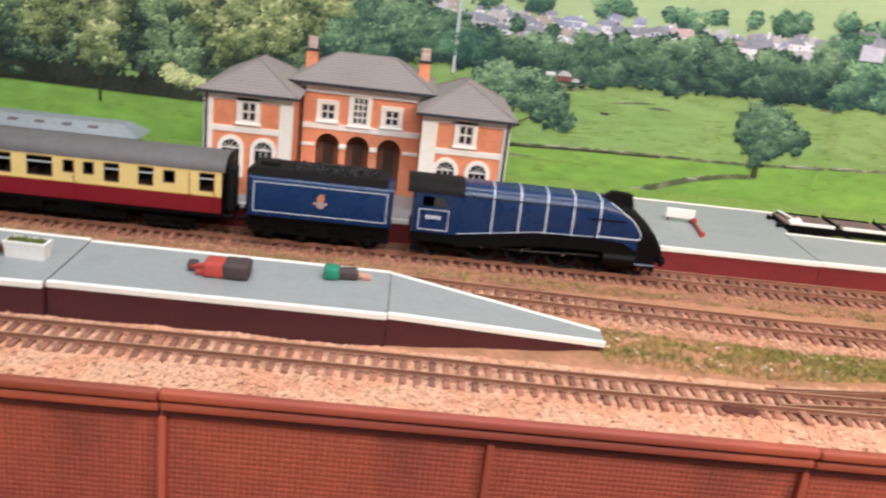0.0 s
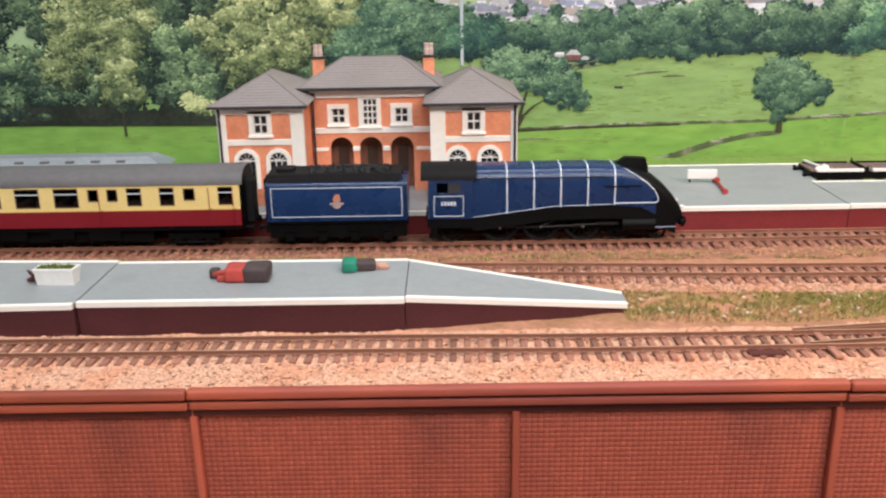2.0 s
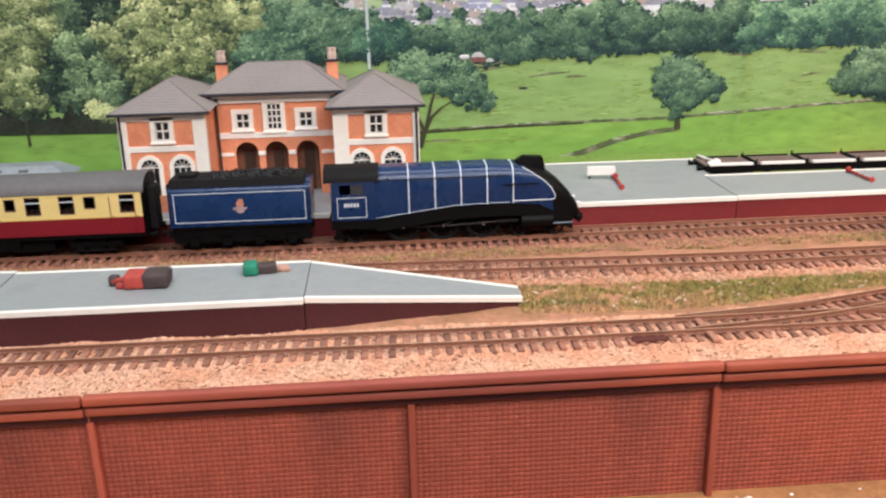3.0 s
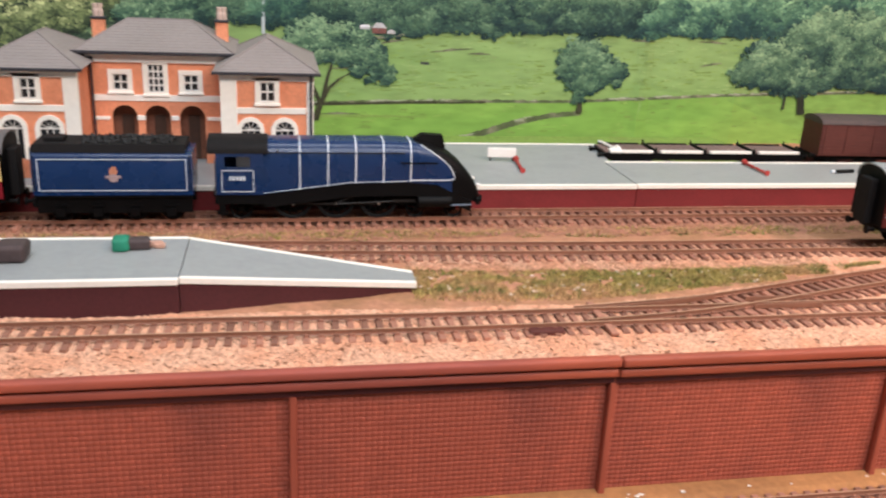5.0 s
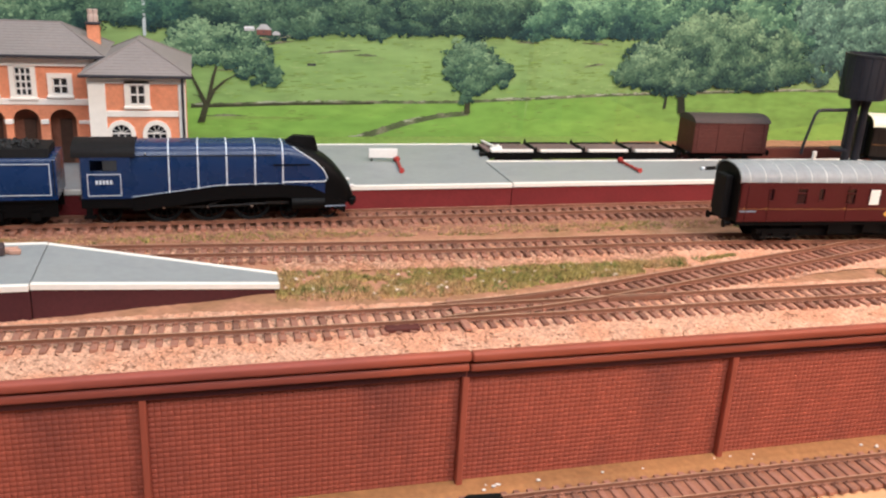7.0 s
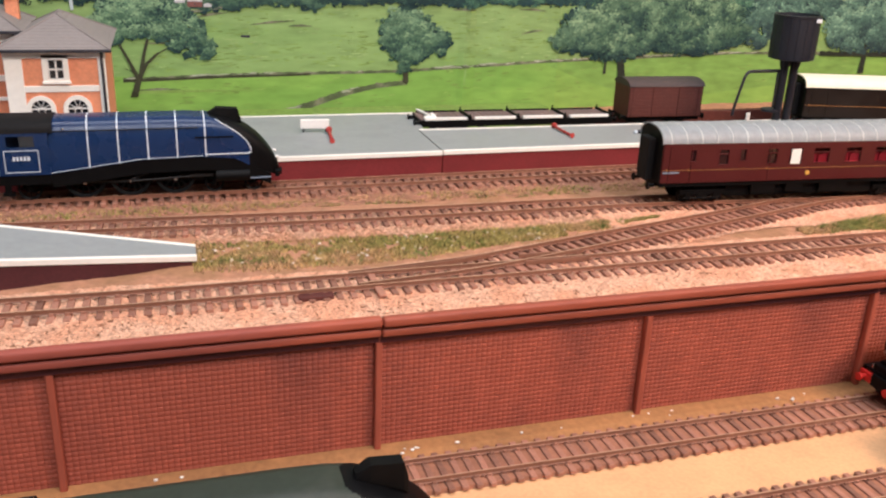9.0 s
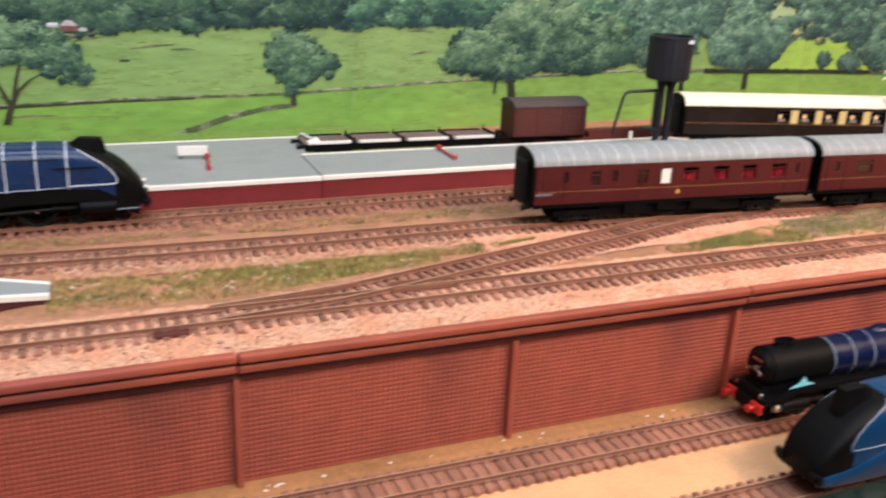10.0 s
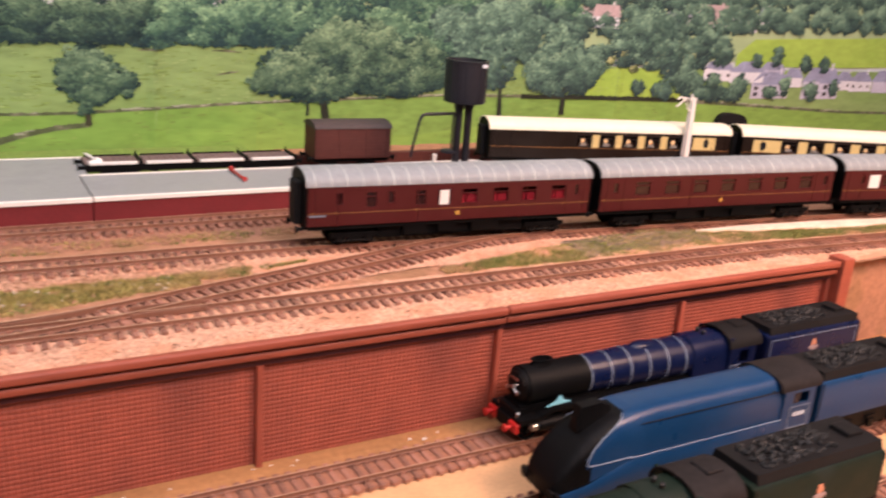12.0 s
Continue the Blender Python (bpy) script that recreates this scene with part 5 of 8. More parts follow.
    loft(bm, [[(x, y, z) for y, z in out + inn] for x in (-L, -L + 0.012, -CAB + 0.001)])
    rf = part("cab_roof", bm, cabtop, e, "", 50)
    part("roof_hatch", soft(-L + 0.006, -L + 0.016, -0.006, 0.006, 0.0508, 0.0528, 0.0005), cabtop, rf)
    bm = bmesh.new()
    slab(bm, -CAB - 0.002, -CAB, -0.0156, 0.0156, 0.0185, 0.048)
    part("cab_front", bm, colour, e)
    part("beam_stretcher", soft(-0.0056, -0.0037, -0.0068, 0.0068, 0.0090, 0.0172, 0.0003), "black", e)
    for s in (-1, 1):
        part("buffer_beam", soft(-0.0058, -0.0035, min(s * 0.007, s * 0.0162), max(s * 0.007, s * 0.0162), 0.0098, 0.0160, 0.0003), beam, e, "red painted buffer beam")
    buffers(e, -0.0036, 1, material="red")
    for s in (-1, 1):
        bm = bmesh.new()
        rod(bm, (-0.0203, s * 0.0142, 0.0118), (-0.0158, s * 0.0142, 0.0118), 0.0027, 14)
        rod(bm, (-0.0160, s * 0.0142, 0.0118), (-0.0148, s * 0.0142, 0.0118), 0.0010, 8)
        part("cylinder_cover", bm, "steel", e, "bright steel cylinder cover")
    bm = bmesh.new()
    slab(bm, -0.0112, -0.0100, -0.0042, 0.0042, axis + 0.0048, axis + 0.0060)
    part("number_plate", bm, "steel", box, "pale bar on the smokebox door")
    bm = bmesh.new()
    slab(bm, -0.020, -0.0058, -0.0152, 0.0152, 0.0168, 0.0182)
    slab(bm, -0.0135, -0.0065, -0.0095, 0.0095, 0.0182, 0.0225)
    part("front_platform", bm, "black", e)
    for x in (-0.0105, 0, 0.0105):
        bm = bmesh.new()
        lathe(bm, [(0.0010, 0), (0.0011, 0.0026), (0.0005, 0.0034)], (-0.0075, x, 0.0182), 8)
        part("lamp", bm, "steel" if x else "black", e)
    bm = bmesh.new()
    slab(bm, -CAB, -0.010, -0.0085, 0.0085, 0.0178, 0.0245)
    part("saddle", bm, "black", e)
    running_gear(e, (0.062 * k, 0.090 * k, 0.118 * k), 0.0132, (0.017, 0.040), 0.148 * k)
    return e


RAIL = 0.0043
YR = YARD_Z + 0.0043
# the express standing at the far platform
streamliner(pose(0.197, 0.570, RAIL), "blue streamlined express locomotive with white lining on the far track", "express_blue")
tender(pose(0.0110, 0.570, RAIL), "blue lined tender with coal behind the streamlined locomotive", "express_blue", 0.0945)
BLOOD = [(0.0060, 0.0155, 0.0312, 0.0432), (0.0312, 0.0385, 0.0345, 0.0425), (0.0450, 0.0545, 0.0312, 0.0432), (0.0668, 0.0763, 0.0312, 0.0432), (0.0828, 0.0895, 0.0345, 0.0425), (0.0955, 0.1022, 0.0345, 0.0425)]
BLOOD += [(0.1090 + 0.026 * k, 0.1250 + 0.026 * k, 0.0306, 0.0434) for k in range(5)] + [(0.249, 0.258, 0.0312, 0.0432)]
coach(pose(-0.0992, 0.570, RAIL), 0.265, "crimson and cream bogie coach with dark grey roof", "coaches of the express", "crimson", "cream", "roofgrey", BLOOD, 0.0280, vents=0, lines=(("gold", 0.0277, 0.0281),))
# maroon coaches on the curving track
MAR = [(0.020, 0.025, 0.031, 0.0395), (0.046, 0.054, 0.029, 0.0395), (0.066, 0.071, 0.031, 0.0395), (0.090, 0.099, 0.029, 0.0395), (0.1085, 0.120, 0.0285, 0.0400), (0.131, 0.144, 0.0285, 0.0400), (0.157, 0.170, 0.0285, 0.0400), (0.182, 0.195, 0.0285, 0.0400), (0.206, 0.219, 0.0285, 0.0400), (0.226, 0.231, 0.031, 0.0395)]


def along(p, q):
    """A pose whose -x runs from p to q."""
    return pose(p[0], p[1], RAIL, 0, 0, math.degrees(math.atan2(p[1] - q[1], p[0] - q[0])))


LINES = (("dimgold", 0.0253, 0.0256),)
MLAB = "maroon bogie coach with ribbed light grey roof"
SHORT = [(0.0170, 0.0220), (0.0385, 0.0465), (0.0545, 0.0595), (0.0755, 0.0835), (0.0925, 0.1030), (0.1115, 0.1245), (0.1370, 0.1500), (0.1610, 0.1740), (0.1865, 0.1995), (0.2075, 0.2115)]
SHORT = [(a + 0.0035, b + 0.0035, 0.0285 if b - a > 0.006 else 0.031, 0.0398) for a, b in SHORT]
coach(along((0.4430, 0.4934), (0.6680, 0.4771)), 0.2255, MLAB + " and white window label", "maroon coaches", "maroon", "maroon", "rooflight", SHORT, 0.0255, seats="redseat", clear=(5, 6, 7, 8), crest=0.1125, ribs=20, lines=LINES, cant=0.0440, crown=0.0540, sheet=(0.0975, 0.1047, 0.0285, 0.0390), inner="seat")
PLAIN = [(0.012, 0.017, 0.031, 0.0395)] + [(0.033 + 0.029 * k, 0.048 + 0.029 * k, 0.0285, 0.0400) for k in range(7)] + [(0.235, 0.240, 0.031, 0.0395)]
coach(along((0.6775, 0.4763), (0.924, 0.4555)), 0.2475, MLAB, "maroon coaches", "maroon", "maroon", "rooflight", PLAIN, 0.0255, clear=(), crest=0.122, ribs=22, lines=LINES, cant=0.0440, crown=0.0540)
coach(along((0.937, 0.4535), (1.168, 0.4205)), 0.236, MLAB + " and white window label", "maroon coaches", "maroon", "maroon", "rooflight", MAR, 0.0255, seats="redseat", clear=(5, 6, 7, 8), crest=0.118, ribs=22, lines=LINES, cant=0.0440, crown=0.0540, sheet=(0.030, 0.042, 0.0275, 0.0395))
# umber and cream dining cars on the far curve
PW = [(a, a + 0.016, 0.0290, 0.0405) for a in (0.0915, 0.1170, 0.1420, 0.1675, 0.1930)]
CREAM = [(0.1085, 0.1160), (0.1340, 0.1410), (0.1590, 0.1665), (0.1845, 0.1920), (0.2100, 0.2160), (0.2220, 0.2480)]
coach(along((0.701, 0.6735), (0.960, 0.6085)), 0.266, "umber and cream dining car with white roof and lit table lamps", "dining cars", "umber", "umber", "roofcream", PW, 0.0275, blinds=CREAM, lamps=[(a + b) / 2 for a, b, _, _ in PW], ovals=((0.234, 0.240, 0.030, 0.0400),), lines=(("dimgold", 0.0272, 0.0276), ("umber", 0.0411, 0.0438)), cant=0.0440, crown=0.0535)
PW2 = [(0.0455 + 0.0305 * k, 0.0625 + 0.0305 * k, 0.0290, 0.0405) for k in range(6)]
CREAM2 = [(0.0125, 0.0440)] + [(0.0640 + 0.0305 * k, 0.0745 + 0.0305 * k) for k in range(5)] + [(0.2165, 0.2460)]
coach(along((0.974, 0.604), (1.216, 0.513)), 0.258, "umber and cream dining car with white roof and lit table lamps", "dining cars", "umber", "umber", "roofcream", PW2, 0.0275, blinds=CREAM2, lamps=[(a + b) / 2 for a, b, _, _ in PW2], ovals=((0.020, 0.027, 0.030, 0.0395), (0.232, 0.239, 0.03, 0.0400)), lines=(("dimgold", 0.0272, 0.0276), ("umber", 0.0411, 0.0438)), cant=0.0440, crown=0.0535)
# the yard in front of the wall
flip = 180
SLIM = Matrix.Diagonal((1, 0.95, 0.95, 1))
pacific(pose(0.508, 0.326, YR, 0, 0, flip) @ SLIM, "dark blue express locomotive with black smokebox beside the wall", "dark_blue", "dimlining", "black", "red", "soot", plate=True, stretch=1.21)
tender(pose(0.7145, 0.326, YR, 0, 0, flip) @ SLIM, "dark blue lined tender behind the yard locomotive", "dark_blue", 0.097, lined="dimlining")
streamliner(pose(0.491, 0.2585, YR, 0, 0, flip), "bright blue streamlined locomotive with dark wedge nose in the yard", "garter_blue", lined="dimlining", bands=False, valance=True)
tender(pose(0.6835, 0.2585, YR, 0, 0, flip), "bright blue tender behind the yard streamliner", "garter_blue", 0.097, lined=None, crest=False, high=0.0455)
streamliner(pose(0.228, 0.2585, YR), "dusty green streamlined locomotive with black nose in the yard", "dullgreen", lined=None, bands=False, valance=True)
pacific(pose(0.376, 0.191, YR, 0, 0, flip), "green express locomotive with dull black cab roof in the yard", "green", "green", "black", "red", "dull")
tender(pose(0.552, 0.191, YR, 0, 0, flip), "green tender with dark coal behind the green locomotive", "green", 0.097, lined=None)


# ---- goods wagons in the siding ----
def flat_wagon(m, length):
    w = thing("flat_wagon", m, "long black bogie flat wagon with white rails and brown planks", "wagon")
    L = length
    bm = bmesh.new()
    for s in (-1, 1):
        y0, y1 = sorted((s * 0.0165, s * 0.0145))
        slab(bm, -L, 0, y0, y1, 0.0110, 0.0160)
        rod(bm, (-L * 0.25, s * 0.013, 0.012), (-L * 0.4, s * 0.013, 0.0065), 0.0006, 5)
        rod(bm, (-L * 0.4, s * 0.013, 0.0065), (-L * 0.6, s * 0.013, 0.0065), 0.0006, 5)
        rod(bm, (-L * 0.6, s * 0.013, 0.0065), (-L * 0.75, s * 0.013, 0.012), 0.0006, 5)
    slab(bm, -L, 0, -0.0145, 0.0145, 0.0125, 0.0150)
    part("frame", bm, "black", w)
    n = 30
    for k in range(n):
        x = -L + L * (k + 0.5) / n
        part("plank", soft(x - L / n / 2 + 0.0002, x + L / n / 2 - 0.0002, -0.0145, 0.0145, 0.0150, 0.0164, 0.0002), "plank", w)
    for k in range(4):
        for s in (-1, 1):
            x0, x1 = -L + L * k / 4 + 0.003, -L + L * (k + 1) / 4 - 0.004
            y0, y1 = sorted((s * 0.0172, s * (0.0142 if s < 0 else 0.0164)))
            part("side_rail", soft(x0, x1, y0, y1, 0.0160, 0.0180 if s < 0 else 0.0172, 0.0002), "white" if s < 0 else "black", w)
        x = -L + L * (k + 0.98) / 4
        part("cross_bar", soft(x - 0.0012, x + 0.0012, -0.0160, 0.0160, 0.0162, 0.0182, 0.0003), "black", w)
        for s in (-1, 1):
            bm = bmesh.new()
            xx = -L + L * (k + 0.98) / 4
            rod(bm, (xx, s * 0.0155, 0.0160), (xx, s * 0.0155, 0.0200), 0.0006, 6)
            part("stanchion", bm, "black", w)
    for x in (0, -L):
        sg = 1 if x == 0 else -1
        buffers(w, x, sg)
    bm = bmesh.new()
    rod(bm, (-L + 0.003, -0.0125, 0.0165), (-L + 0.013, -0.0125, 0.0185), 0.0018, 8)
    rod(bm, (-L + 0.005, -0.0075, 0.0165), (-L + 0.010, -0.0135, 0.0205), 0.0012, 8)
    part("load_chain", bm, "white", w, "white loose chain bundle")
    bm = bmesh.new()
    loft(bm, [[(x - 0.0011, y, z), (x + 0.0011, y, z), (x + 0.0011, y, z + 0.0012), (x - 0.0011, y, z + 0.0012)] for x, y, z in ((-L + 0.0125, -0.0150, 0.0166), (-L + 0.0035, 0.0150, 0.0180))])
    part("end_bar", bm, "white", w, "white bar laid aslant over the end")
    for cx in (-0.028, -L + 0.028):
        bogie(w, cx, 0.028, 0.0056)
    return w


flat_wagon(pose(0.507, 0.688, RAIL, 0, 0, -1.2) @ Matrix.Diagonal((1, 1, 1.12, 1)), 0.176)


def box_van(m):
    v = thing("box_van", m, "weathered bauxite brown covered goods van", "wagon")
    L, hw = 0.074, 0.0155
    bm = bmesh.new()
    ring = [(-hw, 0.014), (hw, 0.014), (hw, 0.0405), (-hw, 0.0405)]
    loft(bm, [[(x, y, z) for y, z in ring] for x in (-L, 0)])
    part("body", bm, "bauxite", v)
    for s in (-1, 1):
        y0, y1 = sorted((s * hw, s * (hw + 0.0004)))
        for k in range(9):
            z = 0.0145 + k * 0.0029
            bm = bmesh.new()
            slab(bm, -L + 0.0005, -0.0005, y0, y1, z, z + 0.0028)
            part("plank", bm, "bauxite", v)
        for x in (0.004, 0.024, 0.050, 0.070):
            ya, yb = sorted((s * (hw + 0.0004), s * (hw + 0.0010)))
            bm = bmesh.new()
            slab(bm, -x - 0.0007, -x + 0.0007, ya, yb, 0.014, 0.0400)
            part("strap", bm, "bauxite", v)
    bm = bmesh.new()
    top = [((hw + 0.0012) * math.cos(a), 0.0403 + 0.0058 * math.sin(a)) for a in np.linspace(0, math.pi, 13)]
    loft(bm, [[(x, y, z) for y, z in top] for x in (-L - 0.0008, 0.0008)])
    part("roof", bm, "vanroof", v, "", 50)
    bm = bmesh.new()
    slab(bm, -L, 0, -0.0125, 0.0125, 0.0105, 0.0140)
    for x in (0.018, 0.056):
        for s in (-1, 1):
            ya, yb = sorted((s * 0.0105, s * 0.0120))
            slab(bm, -x - 0.003, -x + 0.003, ya, yb, 0.0040, 0.0108)
    part("underframe", bm, "black", v)
    for x in (0.018, 0.056):
        wheelset(v, -x, 0.0062, 8)
    for x, sg in ((0, 1), (-L, -1)):
        buffers(v, x, sg)
    return v


box_van(pose(0.6015, 0.6935, RAIL, 0, 0, -2.5) @ Matrix.Diagonal((1, 1, 1.05, 1)))
# ---- the printed countryside backdrop, a flat sheet built up from flat printed shapes ----
BY = 0.822


def ink(name, colour, vary=0.14, scale=90.0, island=0.0, second=None, mix=0.0, stretch=None):
    return mat(name, colour, 0.5, vary=vary, scale=scale, bump=0.0, island=island, second=second, mix=mix, spec=0.3, stretch=stretch)


M.update(
    print_base=ink("printed_hazy_sky", (0.62, 0.70, 0.72), 0.05),
    print_lawn=ink("printed_bright_grass", (0.240, 0.420, 0.088), 0.20, 150, second=(0.185, 0.340, 0.070), mix=0.4, stretch=(0.3, 1, 1)),
    print_shaded_lawn=ink("printed_shaded_grass", (0.205, 0.370, 0.085), 0.24, 190, second=(0.175, 0.32, 0.070), mix=0.4, stretch=(0.3, 1, 1)),
    print_field=ink("printed_yellow_green_field", (0.268, 0.405, 0.145), 0.20, 150, second=(0.215, 0.345, 0.112), mix=0.45, stretch=(0.25, 1, 1)),
    print_hill=ink("printed_hill_grass", (0.40, 0.53, 0.29), 0.10, 90, second=(0.34, 0.47, 0.25), mix=0.3, stretch=(0.3, 1, 1)),
    print_paddock=ink("printed_sunlit_grass", (0.37, 0.56, 0.10), 0.14, 150, second=(0.30, 0.48, 0.08), mix=0.3, stretch=(0.4, 1, 1)),
    print_wall=ink("printed_dry_stone_wall", (0.105, 0.13, 0.068), 0.3, 500, second=(0.19, 0.195, 0.13), mix=0.35),
    print_shade=ink("printed_deep_shade", (0.028, 0.034, 0.024), 0.45, 260),
    print_bark=ink("printed_bark", (0.05, 0.05, 0.03), 0.3, 500),
    print_roof=ink("printed_slate_roof", (0.36, 0.38, 0.46), 0.2, 300, island=0.45),
    print_house=ink("printed_pale_house", (0.64, 0.64, 0.67), 0.15, 300, island=0.5),
    print_pale=ink("printed_pale_wall", (0.80, 0.81, 0.87), 0.1, 300, island=0.15),
    print_tile=ink("printed_red_roof", (0.48, 0.41, 0.39), 0.1, 300, island=0.2),
    print_pole=ink("printed_pole", (0.50, 0.56, 0.58), 0.05, 300),
    print_glass=ink("printed_dark_opening", (0.06, 0.06, 0.07), 0.1, 300),
)
M.update(
    print_barn=ink("printed_red_barn", (0.20, 0.085, 0.075), 0.3, 300),
    print_coping=ink("printed_pale_wall_stones", (0.36, 0.38, 0.30), 0.3, 500),
    print_tuft=ink("printed_darker_grass", (0.215, 0.325, 0.082), 0.15, 260, island=0.18),
    print_bleached=ink("printed_bleached_grass", (0.305, 0.430, 0.165), 0.15, 260, island=0.12),
    print_slate=ink("printed_blue_slate", (0.35, 0.38, 0.54), 0.2, 300, island=0.25),
    print_lilac=ink("printed_lilac_wall", (0.62, 0.62, 0.74), 0.15, 300, island=0.2),
    print_pink=ink("printed_pink_roof", (0.60, 0.46, 0.47), 0.15, 300, island=0.2),
)
# printed leaf colours: deep, middle and sunlit green of each kind of tree, in seven steps
LEAF = {
    "near": ((0.015, 0.028, 0.025), (0.108, 0.168, 0.088), (0.43, 0.57, 0.28)),
    "warm": ((0.020, 0.032, 0.022), (0.165, 0.210, 0.088), (0.60, 0.64, 0.31)),
    "mid": ((0.012, 0.034, 0.038), (0.064, 0.128, 0.082), (0.24, 0.37, 0.21)),
    "haze": ((0.027, 0.053, 0.055), (0.080, 0.158, 0.120), (0.26, 0.43, 0.29)),
    "far": ((0.017, 0.048, 0.053), (0.068, 0.154, 0.100), (0.26, 0.445, 0.245)),
}
for key, (deep, middle, sunlit) in LEAF.items():
    for k in range(7):
        lo, hi, u = (deep, middle, k / 3) if k < 3 else (middle, sunlit, (k - 3) / 3)
        M[f"leaf_{key}_{k}"] = ink(f"printed_{key}_leaf", tuple(a ** (1 - u) * b ** u for a, b in zip(lo, hi)), 0.12, 500, island=0.12)

back = thing("backdrop", pose(0, BY, 0), "printed countryside backdrop with fields, trees and a village", "backdrop", "", "structure")
bm = bmesh.new()
slab(bm, -0.7, 1.75, 0.0, 0.006, -0.004, 0.42)
part("backing_sheet", bm, "print_base", back)


def flat(name, top, bottom, material, layer, step=0.006, rough=0.0):
    """A printed area between an upper and a lower edge line, on its own thin layer."""
    x0, x1 = max(top[0][0], bottom[0][0]), min(top[-1][0], bottom[-1][0])
    xs = np.linspace(x0, x1, max(int((x1 - x0) / step), 2))
    rnd = random.Random(name)
    tz = np.interp(xs, *zip(*top)) + np.array([rnd.uniform(-rough, rough) for _ in xs])
    bz = np.interp(xs, *zip(*bottom))
    y = -0.00012 * layer
    bm = bmesh.new()
    a = [bm.verts.new((x, y, max(t, b + 1e-5))) for x, t, b in zip(xs, tz, bz)]
    c = [bm.verts.new((x, y, b)) for x, b in zip(xs, bz)]
    for i in range(len(xs) - 1):
        bm.faces.new((c[i], c[i + 1], a[i + 1], a[i]))
    return part(name, bm, material, back)


LATTICE = np.random.default_rng(77).uniform(-1, 1, (64, 64))


def mottle(x, z):
    """Smooth noise on a plane, for arrays."""
    i, k = np.floor(x).astype(int), np.floor(z).astype(int)
    u, w = x - i, z - k
    u, w = u * u * (3 - 2 * u), w * w * (3 - 2 * w)
    g = lambda a, b: LATTICE[(i + a) % 64, (k + b) % 64]
    return (g(0, 0) * (1 - u) + g(1, 0) * u) * (1 - w) + (g(0, 1) * (1 - u) + g(1, 1) * u) * w


def foliage(name, clumps, kind, layer, size=(0.0008, 0.0019), density=1.0, tone=0.0, sparkle=0.06, floor=-1.0, puff=0.0080):
    """Printed trees: a dark ragged ground shape per clump under many small blots gathered in boughs, paler towards their tops."""
    rng = np.random.default_rng(random.Random(name + str(clumps[0])).getrandbits(32))
    size = (min(size[0], 0.0010), min(size[1], 0.0021))
    mean = sum(size) / 2
    low, high = min(c[1] - c[3] for c in clumps), max(c[1] + c[3] for c in clumps)
    leaves = []
    for cx, cz, rx, rz in clumps:
        n = int(1.6 * rx * rz / 0.0022 ** 2)
        a, r = rng.uniform(0, 2 * math.pi, n), 0.93 * np.sqrt(rng.random(n))
        leaves.append(np.stack([cx + rx * r * np.cos(a), cz + rz * r * np.sin(a), 1.1 + 0.6 * tone + 0.8 * r * np.sin(a) + rng.normal(0, 0.4, n), np.full(n, -9.0), np.full(n, 2.2)], 1))
        q = min(puff, rx * 0.7, rz * 0.7)
        n = int(1.9 * rx * rz / (q * q)) + 3
        a, r = rng.uniform(0, 2 * math.pi, n), np.sqrt(rng.random(n))
        px, pz = cx + (rx - q * 0.5) * r * np.cos(a), cz + (rz - q * 0.5) * r * np.sin(a)
        pq = q * rng.uniform(0.55, 1.35, n)
        whole = 0.75 * (2 * (pz - low) / (high - low) - 1) + 0.45 * r * np.sin(a) - 0.30 * r * np.cos(a) + rng.uniform(-0.75, 0.75, n) + rng.uniform(-0.25, 0.25)
        front = rng.random(n) - 12 * (pz - cz)
        m = np.maximum((density * 2.3 * pq * pq / (mean * mean)).astype(int), 4)
        px, pz, pq, whole, front = (np.repeat(v, m) for v in (px, pz, pq, whole, front))
        b, t = rng.uniform(0, 2 * math.pi, len(px)), rng.random(len(px)) ** 0.55
        t = t * (1 + 0.22 * np.sin(3 * b + px * 900) + 0.15 * np.sin(5 * b + pz * 700))
        x, z = px + 1.15 * pq * t * np.cos(b), pz + 0.80 * pq * t * np.sin(b)
        v = 3.15 + tone * 1.1 + 1.35 * whole + 1.45 * t * np.sin(b) - 0.5 * t * np.cos(b) + 1.15 * mottle(x * 85, z * 110) + 0.7 * mottle(x * 240 + 9, z * 310) + rng.normal(0, 0.30, len(x))
        v = v + np.where(rng.random(len(x)) < sparkle, 1.3, 0)
        leaves.append(np.stack([x, z, v, front + 0.12 * t * np.sin(b), np.ones(len(x))], 1))
    leaves = np.concatenate(leaves)
    leaves = leaves[leaves[:, 1] > floor]
    leaves = leaves[np.argsort(leaves[:, 3])]
    n = len(leaves)
    rad, turn, thin = rng.uniform(*size, n) * leaves[:, 4], rng.normal(0, 0.7, n), rng.uniform(0.45, 0.85, n)
    y = -0.00012 * layer - 0.00005 - 0.0004 * np.arange(n) / n
    blot = np.zeros((n, 5, 3))
    for j in range(5):
        q = rad * rng.uniform(0.6, 1.3, n)
        u, w = q * math.cos(1.2566 * j), q * thin * math.sin(1.2566 * j)
        blot[:, j] = np.stack([leaves[:, 0] + u * np.cos(turn) - w * np.sin(turn), y, leaves[:, 1] + u * np.sin(turn) + w * np.cos(turn)], 1)
    slots = np.clip(np.round(leaves[:, 2]), 0, 6).astype(int)
    ob = bulk(name, blot.reshape(-1, 3), np.arange(5 * n), [5] * n, [f"leaf_{kind}_{k}" for k in range(7)], slots, back)
    return tagged(ob, "", "", "", "stuff")


